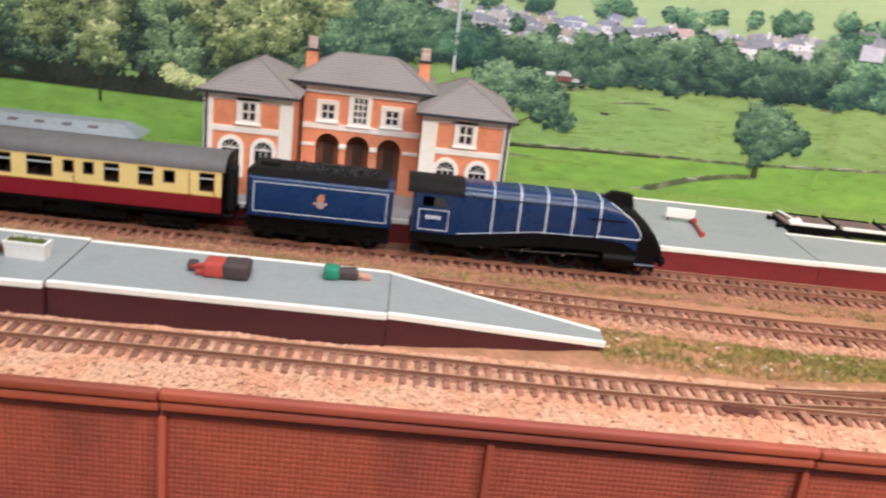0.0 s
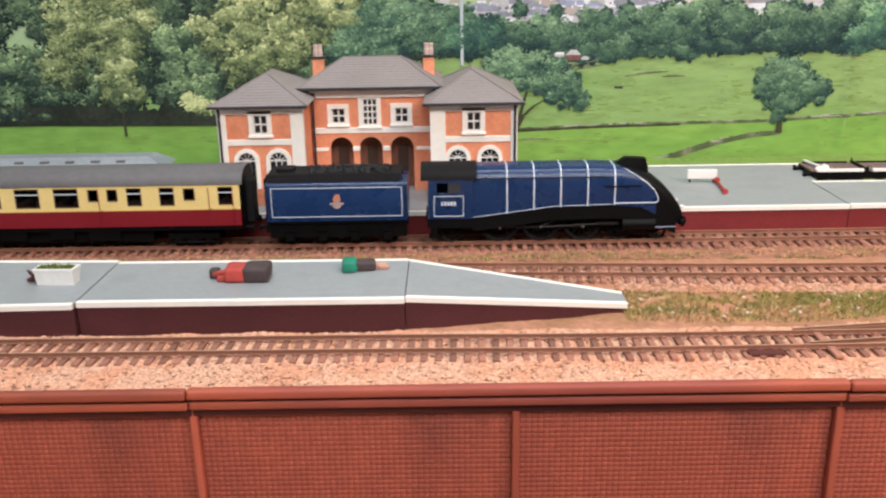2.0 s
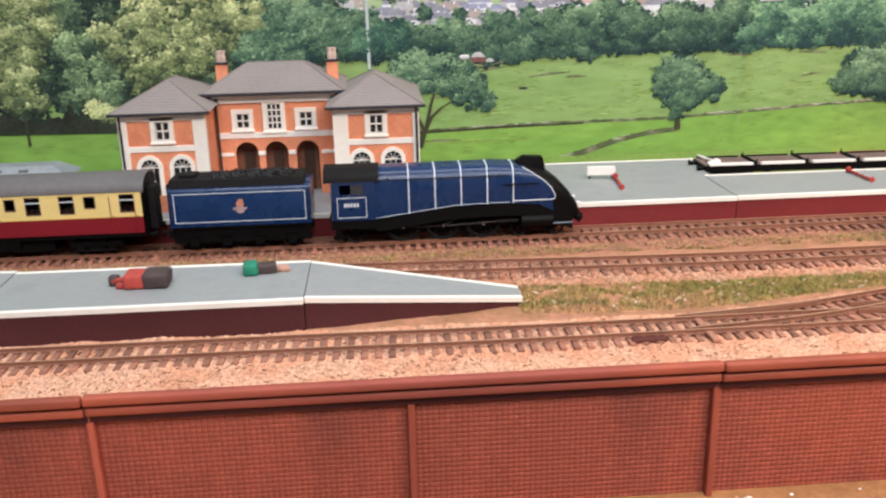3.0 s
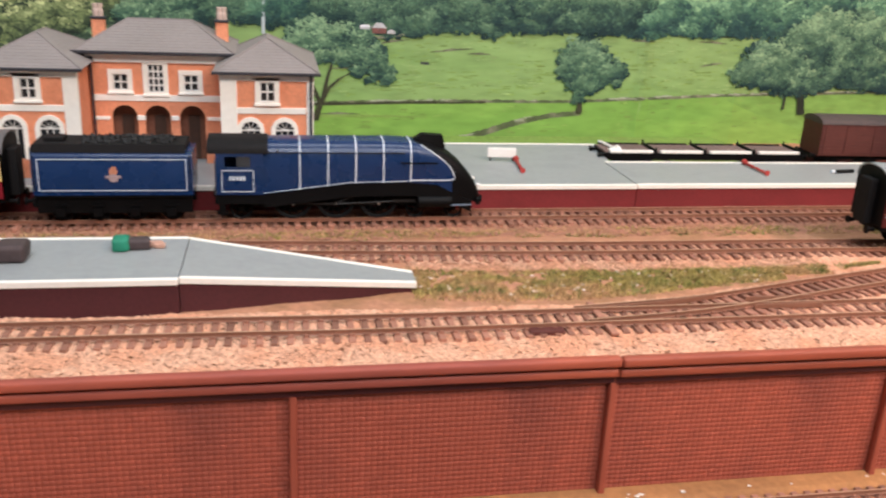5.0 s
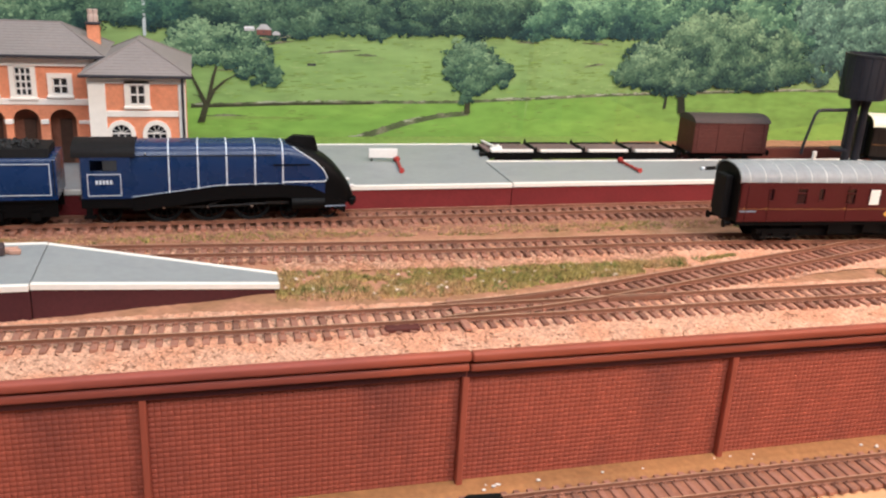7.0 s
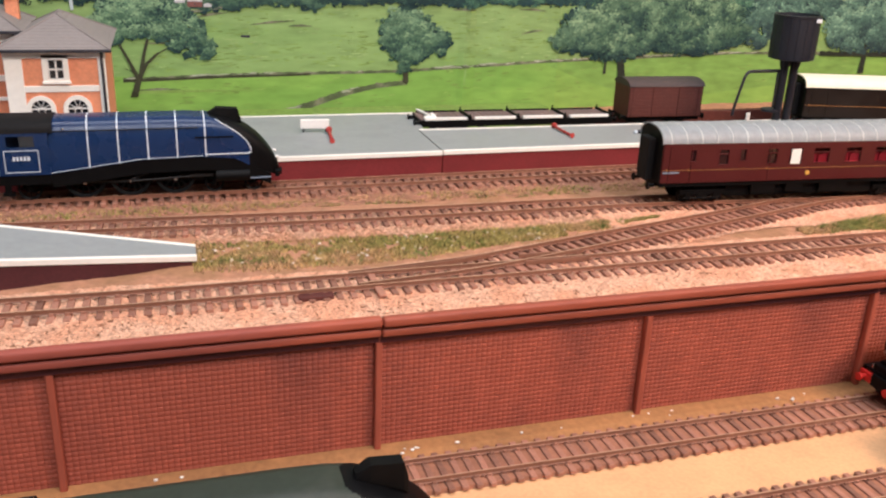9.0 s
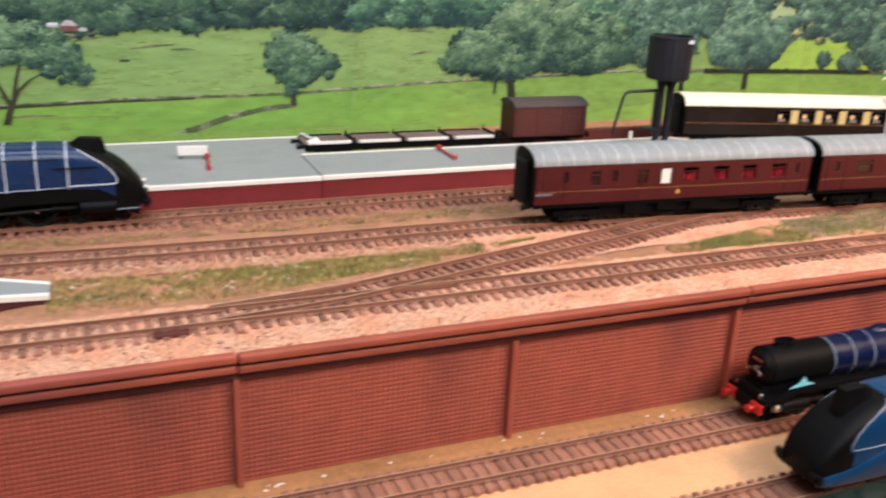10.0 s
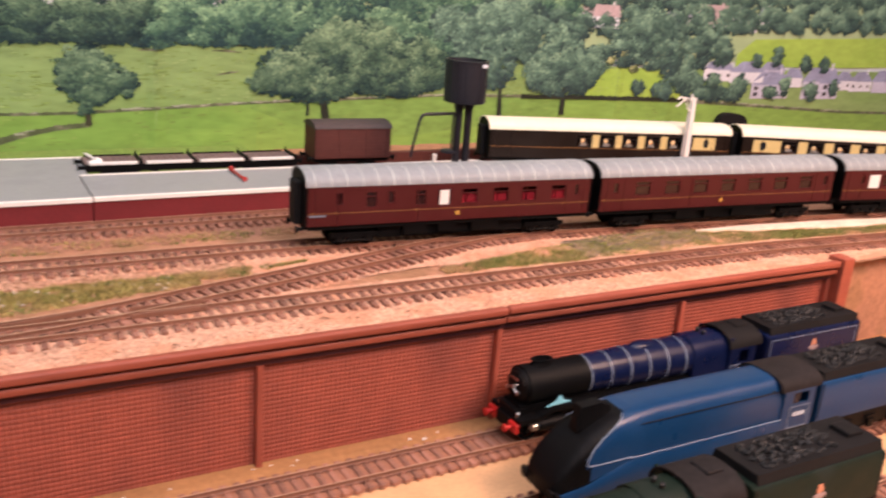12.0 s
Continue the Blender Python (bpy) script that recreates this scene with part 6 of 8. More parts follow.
def dashes(name, x0, x1, top, bottom, count, material, layer, seed):
    """Printed tussocks and bare streaks: thin flat lenses scattered between two height lines."""
    rng = np.random.default_rng(seed)
    x = rng.uniform(x0, x1, count)
    z = np.interp(x, *zip(*bottom)) + rng.random(count) * (np.interp(x, *zip(*top)) - np.interp(x, *zip(*bottom)))
    keep = mottle(x * 30, z * 75 + seed) + 0.5 * mottle(x * 90, z * 200) > -0.05
    x, z = x[keep], z[keep]
    n = len(x)
    half, thick, lean = rng.uniform(0.0010, 0.0060, n), rng.uniform(0.0002, 0.0006, n), rng.normal(0.04, 0.05, n)
    v = np.zeros((n, 6, 3))
    for j, (a, b) in enumerate(((-1, 0), (-0.4, -1), (0.5, -0.8), (1, 0), (0.4, 1), (-0.5, 0.8))):
        v[:, j] = np.stack([x + a * half, np.full(n, -0.00012 * layer) - 0.00004 * rng.random(n), z + b * thick + a * half * lean], 1)
    return tagged(bulk(name, v.reshape(-1, 3), np.arange(6 * n), [6] * n, [material], None, back), "", "", "", "stuff")


def trunk(name, points, layer, r0, r1, material="print_bark"):
    """A printed trunk or limb as a tapering flat strip."""
    bm = bmesh.new()
    n = len(points)
    left, right = [], []
    for i, (x, z) in enumerate(points):
        w = r0 + (r1 - r0) * i / (n - 1)
        left.append(bm.verts.new((x - w, -0.00012 * layer, z)))
        right.append(bm.verts.new((x + w, -0.00012 * layer, z)))
    for i in range(n - 1):
        bm.faces.new((left[i], right[i], right[i + 1], left[i + 1]))
    return part(name, bm, material, back)


def house(x, z, w, h, layer, wall="print_house", roof="print_roof", windows=2, hip=0.2, chimney=True):
    """A printed house: wall, roof, dark windows and a chimney as flat shapes."""
    y = -0.00012 * layer
    bm = bmesh.new()

    def shape(points, slot, step):
        bm.faces.new([bm.verts.new((px, y - 0.00005 * step, pz)) for px, pz in points]).material_index = slot

    shape(((x, z), (x + w, z), (x + w, z + h * 0.55), (x, z + h * 0.55)), 0, 0)
    shape(((x - w * 0.05, z + h * 0.5), (x + w * 1.05, z + h * 0.5), (x + w * (1 - hip), z + h), (x + w * hip, z + h)), 1, 1)
    for k in range(windows):
        for level in (0.10, 0.32) if h > 0.03 else (0.20,):
            cx = x + w * (k + 0.5) / windows
            shape(((cx - w * 0.05, z + h * level), (cx + w * 0.05, z + h * level), (cx + w * 0.05, z + h * (level + 0.13)), (cx - w * 0.05, z + h * (level + 0.13))), 2, 1)
    if chimney:
        shape(((x + w * 0.7, z + h * 0.9), (x + w * 0.76, z + h * 0.9), (x + w * 0.76, z + h * 1.14), (x + w * 0.7, z + h * 1.14)), 0, 2)
    return part("printed_house", bm, [wall, roof, "print_glass"], back)


# fields, far to near
flat("printed_hill", [(-0.7, 0.30), (1.75, 0.30)], [(-0.7, 0.10), (1.75, 0.10)], "print_hill", 1)
flat("printed_meadow", [(-0.7, 0.10), (0.02, 0.115), (0.047, 0.112), (0.089, 0.1), (0.147, 0.094), (0.195, 0.101), (0.248, 0.104), (0.302, 0.104), (0.5, 0.108), (0.8, 0.10), (1.0, 0.09), (1.75, 0.09)], [(-0.7, 0.0), (1.75, 0.0)], "print_field", 2)
flat("printed_lawn", [(-0.7, 0.047), (-0.33, 0.045), (-0.18, 0.043), (0.0, 0.038), (0.105, 0.036), (0.2, 0.038), (0.35, 0.040), (0.51, 0.048), (0.73, 0.055), (0.84, 0.054), (0.9, 0.054), (1.1, 0.048), (1.43, 0.030), (1.75, 0.02)], [(-0.7, -0.004), (1.75, -0.004)], "print_lawn", 3)
flat("printed_paddock", [(0.86, 0.056), (0.91, 0.060), (0.96, 0.086), (1.0, 0.092), (1.06, 0.085), (1.12, 0.060)], [(0.86, 0.0535), (0.91, 0.0535), (1.12, 0.0475)], "print_paddock", 3.4)
flat("printed_upper_field", [(1.19, 0.110), (1.22, 0.131), (1.30, 0.134), (1.425, 0.138), (1.75, 0.150)], [(1.19, 0.092), (1.26, 0.094), (1.42, 0.095), (1.75, 0.10)], "print_paddock", 3.4)
flat("printed_shaded_lawn", [(0.50, 0.0465), (0.56, 0.0495), (0.73, 0.055), (0.84, 0.054), (0.9, 0.0535)], [(0.50, 0.0455), (0.54, 0.030), (0.60, 0.012), (0.70, 0.010), (0.9, 0.030)], "print_shaded_lawn", 3.6, 0.004, 0.0004)
flat("printed_stone_wall", [(0.09, 0.0355), (0.2, 0.0385), (0.27, 0.0395), (0.35, 0.0405), (0.51, 0.0490), (0.73, 0.0560), (0.84, 0.0560), (1.1, 0.0500), (1.43, 0.0310), (1.75, 0.022)], [(0.09, 0.0325), (0.2, 0.0350), (0.27, 0.0365), (0.35, 0.0375), (0.51, 0.0460), (0.73, 0.0535), (0.84, 0.0520), (1.1, 0.0450), (1.43, 0.0270), (1.75, 0.018)], "print_wall", 4, 0.003, 0.0006)
flat("printed_wall_foot", [(0.09, 0.0338), (0.17, 0.0362), (0.26, 0.0374)], [(0.09, 0.0312), (0.17, 0.0338), (0.26, 0.0358)], "print_bark", 4.3, 0.003, 0.0006)
flat("printed_stone_wall", [(0.225, 0.0), (0.25, 0.008), (0.297, 0.0225), (0.325, 0.0275), (0.356, 0.0300)], [(0.225, -0.004), (0.25, 0.001), (0.297, 0.0165), (0.325, 0.0225), (0.356, 0.0255)], "print_wall", 4.2, 0.003, 0.0007)
flat("printed_hedge_shadow", [(-0.7, 0.068), (-0.33, 0.066), (-0.2, 0.060), (-0.05, 0.058), (0.03, 0.052)], [(-0.7, 0.046), (-0.33, 0.0445), (-0.18, 0.0425), (0.03, 0.037)], "print_shade", 9.2, 0.003, 0.005)
for x0, x1, z, d in ((0.205, 0.246, 0.083, 0.004), (0.11, 0.16, 0.066, 0.001), (0.40, 0.425, 0.098, 0.0), (0.47, 0.50, 0.099, -0.001), (0.475, 0.498, 0.075, 0.004), (0.24, 0.262, 0.082, 0.0), (0.10, 0.14, 0.024, 0.0005), (0.44, 0.55, 0.1035, 0.001), (0.15, 0.185, 0.088, 0.006)):
    flat("printed_bank", [(x0, z), ((x0 + x1) / 2, z + d / 2 + 0.0016), (x1, z + d)], [(x0, z - 0.0004), ((x0 + x1) / 2, z + d / 2 - 0.0006), (x1, z + d - 0.0004)], "print_wall", 4.4, 0.002, 0.0003)
flat("printed_cattle", [(0.196, 0.0735), (0.204, 0.0735)], [(0.196, 0.0715), (0.204, 0.0712)], "print_glass", 4.6, 0.001)

dashes("printed_tussocks", 0.08, 1.0, [(0.08, 0.098), (0.15, 0.092), (0.25, 0.102), (1.0, 0.10)], [(0.08, 0.040), (0.35, 0.044), (0.51, 0.051), (1.0, 0.058)], 1500, "print_tuft", 3.2, 41)
dashes("printed_pale_grass", 0.08, 1.0, [(0.08, 0.100), (0.25, 0.104), (1.0, 0.10)], [(0.08, 0.040), (0.35, 0.044), (0.51, 0.051), (1.0, 0.058)], 900, "print_bleached", 3.3, 42)
dashes("printed_tussocks", -0.35, 1.4, [(-0.35, 0.042), (0.2, 0.034), (0.35, 0.037), (0.51, 0.045), (0.9, 0.050), (1.4, 0.03)], [(-0.35, 0.0), (1.4, 0.0)], 1100, "print_tuft", 3.9, 43)
dashes("printed_wall_stones", 0.09, 1.43, [(0.09, 0.0358), (0.2, 0.0388), (0.35, 0.0408), (0.51, 0.0493), (0.73, 0.0563), (0.84, 0.0563), (1.1, 0.0503), (1.43, 0.0313)], [(0.09, 0.0345), (0.2, 0.0373), (0.35, 0.0393), (0.51, 0.0478), (0.73, 0.0550), (0.84, 0.0548), (1.1, 0.0488), (1.43, 0.0300)], 520, "print_coping", 4.5, 44)
dashes("printed_wall_stones", 0.225, 0.356, [(0.225, 0.0), (0.25, 0.008), (0.297, 0.0225), (0.325, 0.0275), (0.356, 0.0300)], [(0.225, -0.001), (0.25, 0.006), (0.297, 0.0205), (0.325, 0.0258), (0.356, 0.0285)], 90, "print_coping", 4.6, 45)
flat("printed_tree_shade", [(0.10, 0.0235), (0.135, 0.0240), (0.20, 0.0225)], [(0.10, 0.0205), (0.135, 0.0210), (0.20, 0.0218)], "print_tuft", 4.1, 0.004, 0.0004)

# village beyond the trees
rv = random.Random(11)
for row, (lift, back_layer) in enumerate(((0.0145, 4.6), (0.008, 5.6), (0.000, 7))):
    for k in range(44):
        x = 0.026 + k * 0.0100 + rv.uniform(-0.005, 0.005) + row * 0.004
        z = 0.1345 + lift + rv.uniform(-0.003, 0.003) + 0.022 * max(x - 0.17, 0)
        if rv.random() < (0.30, 0.15, 0.12)[row]:
            continue
        w = rv.choice((0.008, 0.011, 0.016, 0.024))
        house(x, z, w * rv.uniform(0.9, 1.1), rv.uniform(0.008, 0.014), back_layer + rv.random(), rv.choice(("print_house", "print_pale", "print_pale", "print_lilac")), rv.choice(("print_roof", "print_roof", "print_slate", "print_house", "print_tile")), rv.choice((1, 2, 3)), rv.choice((0.0, 0.1, 0.25)))
for k in range(13):
    x = 0.03 + k * 0.035 + rv.uniform(-0.009, 0.009)
    r = rv.uniform(0.004, 0.0085)
    foliage("printed_garden_tree", [(x, 0.139 + 0.030 * max(x - 0.17, 0) + rv.uniform(-0.005, 0.009), r, r * 1.1)], "mid", 8.2, tone=-0.3, puff=0.004)
for k in range(12):
    x = 0.80 + k * 0.036 + rv.uniform(-0.008, 0.008)
    house(x, 0.140 + rv.uniform(-0.004, 0.006), rv.uniform(0.022, 0.034), rv.uniform(0.016, 0.024), 5 + rv.random(), rv.choice(("print_house", "print_pale")), rv.choice(("print_roof", "print_tile", "print_roof")), 3)
for x, z, w, h, layer, front, top, windows, slope in (
    (1.132, 0.074, 0.056, 0.030, 8.0, "print_pale", "print_slate", 3, 0.30),
    (1.182, 0.072, 0.066, 0.029, 8.4, "print_pale", "print_slate", 3, 0.32),
    (1.240, 0.078, 0.050, 0.023, 8.2, "print_lilac", "print_slate", 2, 0.20),
    (1.228, 0.050, 0.076, 0.038, 9.4, "print_lilac", "print_slate", 4, 0.22),
    (1.292, 0.066, 0.038, 0.027, 8.8, "print_pale", "print_slate", 2, 0.25),
    (1.332, 0.049, 0.080, 0.046, 9.6, "print_lilac", "print_slate", 4, 0.18),
    (1.402, 0.062, 0.040, 0.028, 8.6, "print_pale", "print_slate", 2, 0.30),
    (1.436, 0.060, 0.052, 0.030, 9.0, "print_pale", "print_slate", 3, 0.30),
    (1.490, 0.058, 0.060, 0.034, 9.2, "print_lilac", "print_slate", 3, 0.2),
    (0.934, 0.137, 0.042, 0.028, 12.6, "print_pale", "print_pink", 3, 0.05),
    (1.107, 0.147, 0.054, 0.026, 12.6, "print_pink", "print_pink", 3, 0.08),
    (1.164, 0.152, 0.022, 0.018, 12.6, "print_pale", "print_pale", 2, 0.1),
    (1.217, 0.150, 0.024, 0.024, 12.6, "print_pale", "print_slate", 2, 0.2),
    (0.246, 0.142, 0.024, 0.016, 12.6, "print_pale", "print_pink", 2, 0.1),
    (0.316, 0.134, 0.030, 0.026, 12.4, "print_pale", "print_roof", 3, 0.15),
    (0.410, 0.148, 0.044, 0.026, 9.0, "print_lilac", "print_roof", 3, 0.2),
):
    house(x, z, w, h, layer, front, top, windows, slope)
house(0.150, 0.0985, 0.013, 0.0095, 19, "print_barn", "print_house", 1, 0.30, False)
house(0.139, 0.1020, 0.009, 0.004, 19, "print_house", "print_pale", 0, 0.1, False)
house(0.164, 0.0985, 0.007, 0.0035, 19, "print_house", "print_house", 0, 0.3, False)
flat("printed_track", [(0.130, 0.100), (0.150, 0.0995), (0.178, 0.1005)], [(0.130, 0.093), (0.150, 0.0945), (0.178, 0.0985)], "print_bleached", 12.8, 0.003, 0.0006)
flat("printed_hedge", [(0.140, 0.0935), (0.165, 0.0975), (0.182, 0.0995)], [(0.140, 0.0910), (0.165, 0.0950), (0.182, 0.0975)], "print_wall", 12.9, 0.003, 0.0006)

# tree belts
flat("printed_wood_mass", [(0.02, 0.132), (0.09, 0.122), (0.145, 0.116), (0.2, 0.124), (0.3, 0.128), (0.42, 0.132)], [(0.02, 0.112), (0.09, 0.099), (0.145, 0.093), (0.2, 0.1025), (0.3, 0.105), (0.42, 0.106)], "leaf_mid_1", 10.5, 0.004, 0.003)
flat("printed_wood_mass", [(0.40, 0.134), (0.52, 0.136), (0.75, 0.135), (0.82, 0.13)], [(0.40, 0.1055), (0.52, 0.107), (0.75, 0.103), (0.82, 0.099)], "leaf_far_1", 10.5, 0.004, 0.003)
rb = random.Random(3)


def belt(name, line, kind, layer, height, step, r, tone=0.0, density=1.0):
    clumps = []
    x = line[0][0]
    while x < line[-1][0]:
        base = float(np.interp(x, *zip(*line)))
        hh = height * rb.uniform(0.65, 1.1)
        rr = r * rb.uniform(0.75, 1.25)
        clumps.append((x, base + hh * 0.40, rr, hh * 0.55))
        clumps.append((x + rb.uniform(-rr, rr) * 0.5, base + hh * 0.75, rr * 0.7, hh * 0.33))
        x += step * rb.uniform(0.7, 1.3)
    foliage(name, clumps, kind, layer, tone=tone, density=density, sparkle=0.06)


belt("printed_far_trees", [(-0.65, 0.135), (0.0, 0.156), (0.5, 0.172), (0.8, 0.16)], "far", 4.0, 0.016, 0.05, 0.009, 0.2, 0.8)
belt("printed_wood_edge", [(0.02, 0.112), (0.09, 0.100), (0.145, 0.094), (0.2, 0.1035), (0.3, 0.106), (0.42, 0.107)], "mid", 12, 0.041, 0.012, 0.015, -0.15)
belt("printed_wood_edge", [(0.40, 0.1065), (0.52, 0.108), (0.75, 0.104), (0.8, 0.10)], "far", 12, 0.037, 0.016, 0.015, -0.1)
belt("printed_far_wood", [(0.42, 0.130), (0.6, 0.132), (0.9, 0.130)], "far", 9, 0.052, 0.028, 0.026, -0.2, 0.9)
foliage("printed_copse", [(0.29, 0.135, 0.018, 0.020), (0.263, 0.122, 0.012, 0.012), (0.36, 0.125, 0.032, 0.024), (0.345, 0.138, 0.016, 0.013), (0.385, 0.118, 0.022, 0.016)], "mid", 15, tone=-0.35)
foliage("printed_copse", [(0.43, 0.127, 0.022, 0.023), (0.47, 0.122, 0.02, 0.02), (0.51, 0.13, 0.026, 0.026), (0.55, 0.128, 0.022, 0.022)], "far", 15, tone=0.2)
foliage("printed_copse", [(0.075, 0.126, 0.016, 0.018), (0.055, 0.118, 0.014, 0.014)], "far", 15, tone=-0.6)
for x, z, r in ((0.262, 0.165, 0.010), (0.2, 0.172, 0.009), (0.35, 0.172, 0.011), (0.41, 0.180, 0.008), (0.12, 0.168, 0.01), (0.45, 0.178, 0.009), (0.43, 0.170, 0.007)):
    foliage("printed_hedge_tree", [(x, z, r, r * 1.1), (x + r * 0.6, z - r * 0.4, r * 0.6, r * 0.6)], "far", 11, tone=0.1)

# tall woodland on the lawn's far side
foliage("printed_woodland", [(-0.62 + 0.05 * k + rb.uniform(-0.01, 0.01), 0.085 + rb.uniform(-0.02, 0.02), 0.036, 0.042) for k in range(13)], "near", 6, (0.0016, 0.0034), 0.9, -1.2, floor=0.050)
foliage("printed_woodland", [(-0.64 + 0.045 * k + rb.uniform(-0.012, 0.012), 0.155 + rb.uniform(-0.02, 0.025), 0.034, 0.040) for k in range(15)], "near", 7.5, (0.0013, 0.0028), 1.0, -0.45, 0.08, floor=0.058)
foliage("printed_oak", [(-0.300, 0.135, 0.030, 0.034), (-0.270, 0.115, 0.026, 0.028), (-0.318, 0.100, 0.022, 0.024), (-0.285, 0.165, 0.03, 0.025), (-0.245, 0.145, 0.02, 0.026)], "warm", 10, (0.0011, 0.0025), 1.0, 0.15, 0.14)
foliage("printed_oak", [(-0.130, 0.150, 0.040, 0.032), (-0.090, 0.135, 0.032, 0.030), (-0.165, 0.128, 0.030, 0.026), (-0.120, 0.112, 0.035, 0.022), (-0.150, 0.098, 0.022, 0.022), (-0.06, 0.155, 0.025, 0.024)], "warm", 10.5, (0.0011, 0.0025), 1.0, 0.15, 0.14)
foliage("printed_ash", [(-0.205, 0.100, 0.022, 0.030), (-0.190, 0.080, 0.018, 0.020), (-0.215, 0.125, 0.018, 0.018)], "near", 10.2, (0.0013, 0.0026), 1.0, 0.15, 0.12)
foliage("printed_limes", [(-0.035, 0.140, 0.028, 0.028), (0.000, 0.135, 0.024, 0.028), (-0.02, 0.115, 0.03, 0.02), (0.02, 0.125, 0.016, 0.020), (-0.05, 0.112, 0.022, 0.02)], "mid", 11, (0.0013, 0.0026), 1.0, 0.30, 0.1)
foliage("printed_pale_bush", [(-0.195, 0.0605, 0.014, 0.009), (-0.172, 0.058, 0.016, 0.008), (-0.205, 0.068, 0.009, 0.007)], "warm", 12, (0.0012, 0.0022), 1.0, 1.7, 0.2)
trunk("printed_trunk", [(-0.152, 0.044), (-0.150, 0.06), (-0.147, 0.085)], 12.5, 0.004, 0.0025, "print_shade")
trunk("printed_trunk", [(-0.225, 0.044), (-0.228, 0.08)], 9.5, 0.003, 0.002, "print_shade")
trunk("printed_trunk", [(-0.268, 0.0335), (-0.2685, 0.05), (-0.268, 0.068)], 13, 0.0014, 0.0010)
foliage("printed_young_tree", [(-0.268, 0.083, 0.020, 0.018), (-0.262, 0.097, 0.013, 0.010), (-0.278, 0.073, 0.012, 0.010), (-0.256, 0.072, 0.011, 0.009)], "warm", 14, (0.0010, 0.0021), 1.1, 0.15, 0.08)

# the tree behind the station
for line, wide, thin in (
    ([(0.0985, 0.018), (0.1035, 0.034), (0.110, 0.047), (0.121, 0.057), (0.138, 0.066)], 0.0032, 0.0010),
    ([(0.1035, 0.034), (0.098, 0.047), (0.092, 0.060), (0.086, 0.072)], 0.0020, 0.0008),
    ([(0.106, 0.040), (0.110, 0.058), (0.115, 0.074), (0.122, 0.090)], 0.0019, 0.0007),
    ([(0.092, 0.044), (0.098, 0.042), (0.104, 0.036)], 0.0008, 0.0012),
):
    trunk("printed_trunk", line, 13, wide, thin)
foliage("printed_hawthorn", [(0.105, 0.099, 0.028, 0.013), (0.126, 0.093, 0.028, 0.016), (0.088, 0.090, 0.018, 0.015), (0.146, 0.079, 0.020, 0.015), (0.158, 0.066, 0.013, 0.010), (0.165, 0.057, 0.008, 0.005), (0.122, 0.076, 0.016, 0.009), (0.082, 0.074, 0.012, 0.012), (0.138, 0.064, 0.009, 0.005), (0.102, 0.077, 0.010, 0.007), (0.150, 0.057, 0.006, 0.004)], "mid", 14, (0.0009, 0.0019), 0.85, 0.45, 0.14, -1.0, 0.0065)
# lone field tree
trunk("printed_trunk", [(0.354, 0.0275), (0.354, 0.036), (0.353, 0.05)], 14, 0.0030, 0.0024)
foliage("printed_field_tree", [(0.357, 0.071, 0.028, 0.024), (0.362, 0.060, 0.020, 0.014), (0.352, 0.082, 0.021, 0.020), (0.374, 0.072, 0.017, 0.014), (0.338, 0.071, 0.013, 0.013), (0.354, 0.059, 0.013, 0.012), (0.389, 0.068, 0.011, 0.010), (0.354, 0.046, 0.007, 0.009), (0.391, 0.057, 0.007, 0.004)], "mid", 15, (0.0011, 0.0022), 1.1, -0.1, 0.05)
# broad oak and its neighbours
trunk("printed_trunk", [(0.592, 0.029), (0.590, 0.042), (0.586, 0.055), (0.594, 0.07)], 14, 0.0046, 0.003, "print_shade")
trunk("printed_trunk", [(0.571, 0.034), (0.572, 0.055)], 14, 0.0016, 0.001, "print_shade")
foliage("printed_broad_oak", [(0.628, 0.110, 0.048, 0.028), (0.600, 0.086, 0.055, 0.030), (0.662, 0.084, 0.052, 0.030), (0.558, 0.074, 0.034, 0.026), (0.59, 0.056, 0.022, 0.010), (0.545, 0.083, 0.032, 0.024), (0.590, 0.098, 0.038, 0.028), (0.640, 0.098, 0.036, 0.028), (0.690, 0.090, 0.036, 0.030), (0.72, 0.085, 0.024, 0.024), (0.530, 0.068, 0.020, 0.012), (0.620, 0.070, 0.045, 0.014), (0.68, 0.066, 0.04, 0.012), (0.565, 0.066, 0.024, 0.010)], "mid", 17, (0.0013, 0.0026), 1.0, -0.05, 0.1)
foliage("printed_tall_ash", [(0.83, 0.120, 0.030, 0.030), (0.84, 0.145, 0.028, 0.024), (0.80, 0.150, 0.028, 0.022), (0.775, 0.115, 0.034, 0.034), (0.80, 0.09, 0.028, 0.030), (0.755, 0.085, 0.022, 0.026), (0.79, 0.140, 0.036, 0.022), (0.735, 0.135, 0.028, 0.02)], "haze", 15, (0.0013, 0.0028), 1.0, 0.05, 0.1)
trunk("printed_trunk", [(0.811, 0.03), (0.809, 0.075)], 14.5, 0.003, 0.002, "print_shade")
trunk("printed_trunk", [(0.902, 0.031), (0.903, 0.065)], 14.5, 0.004, 0.003, "print_shade")
foliage("printed_round_tree", [(0.895, 0.100, 0.036, 0.034), (0.925, 0.085, 0.030, 0.030), (0.865, 0.085, 0.022, 0.028), (0.90, 0.068, 0.042, 0.014), (0.945, 0.095, 0.020, 0.022), (0.89, 0.125, 0.024, 0.014)], "haze", 16, (0.0013, 0.0027), 1.0, 0.0, 0.08)
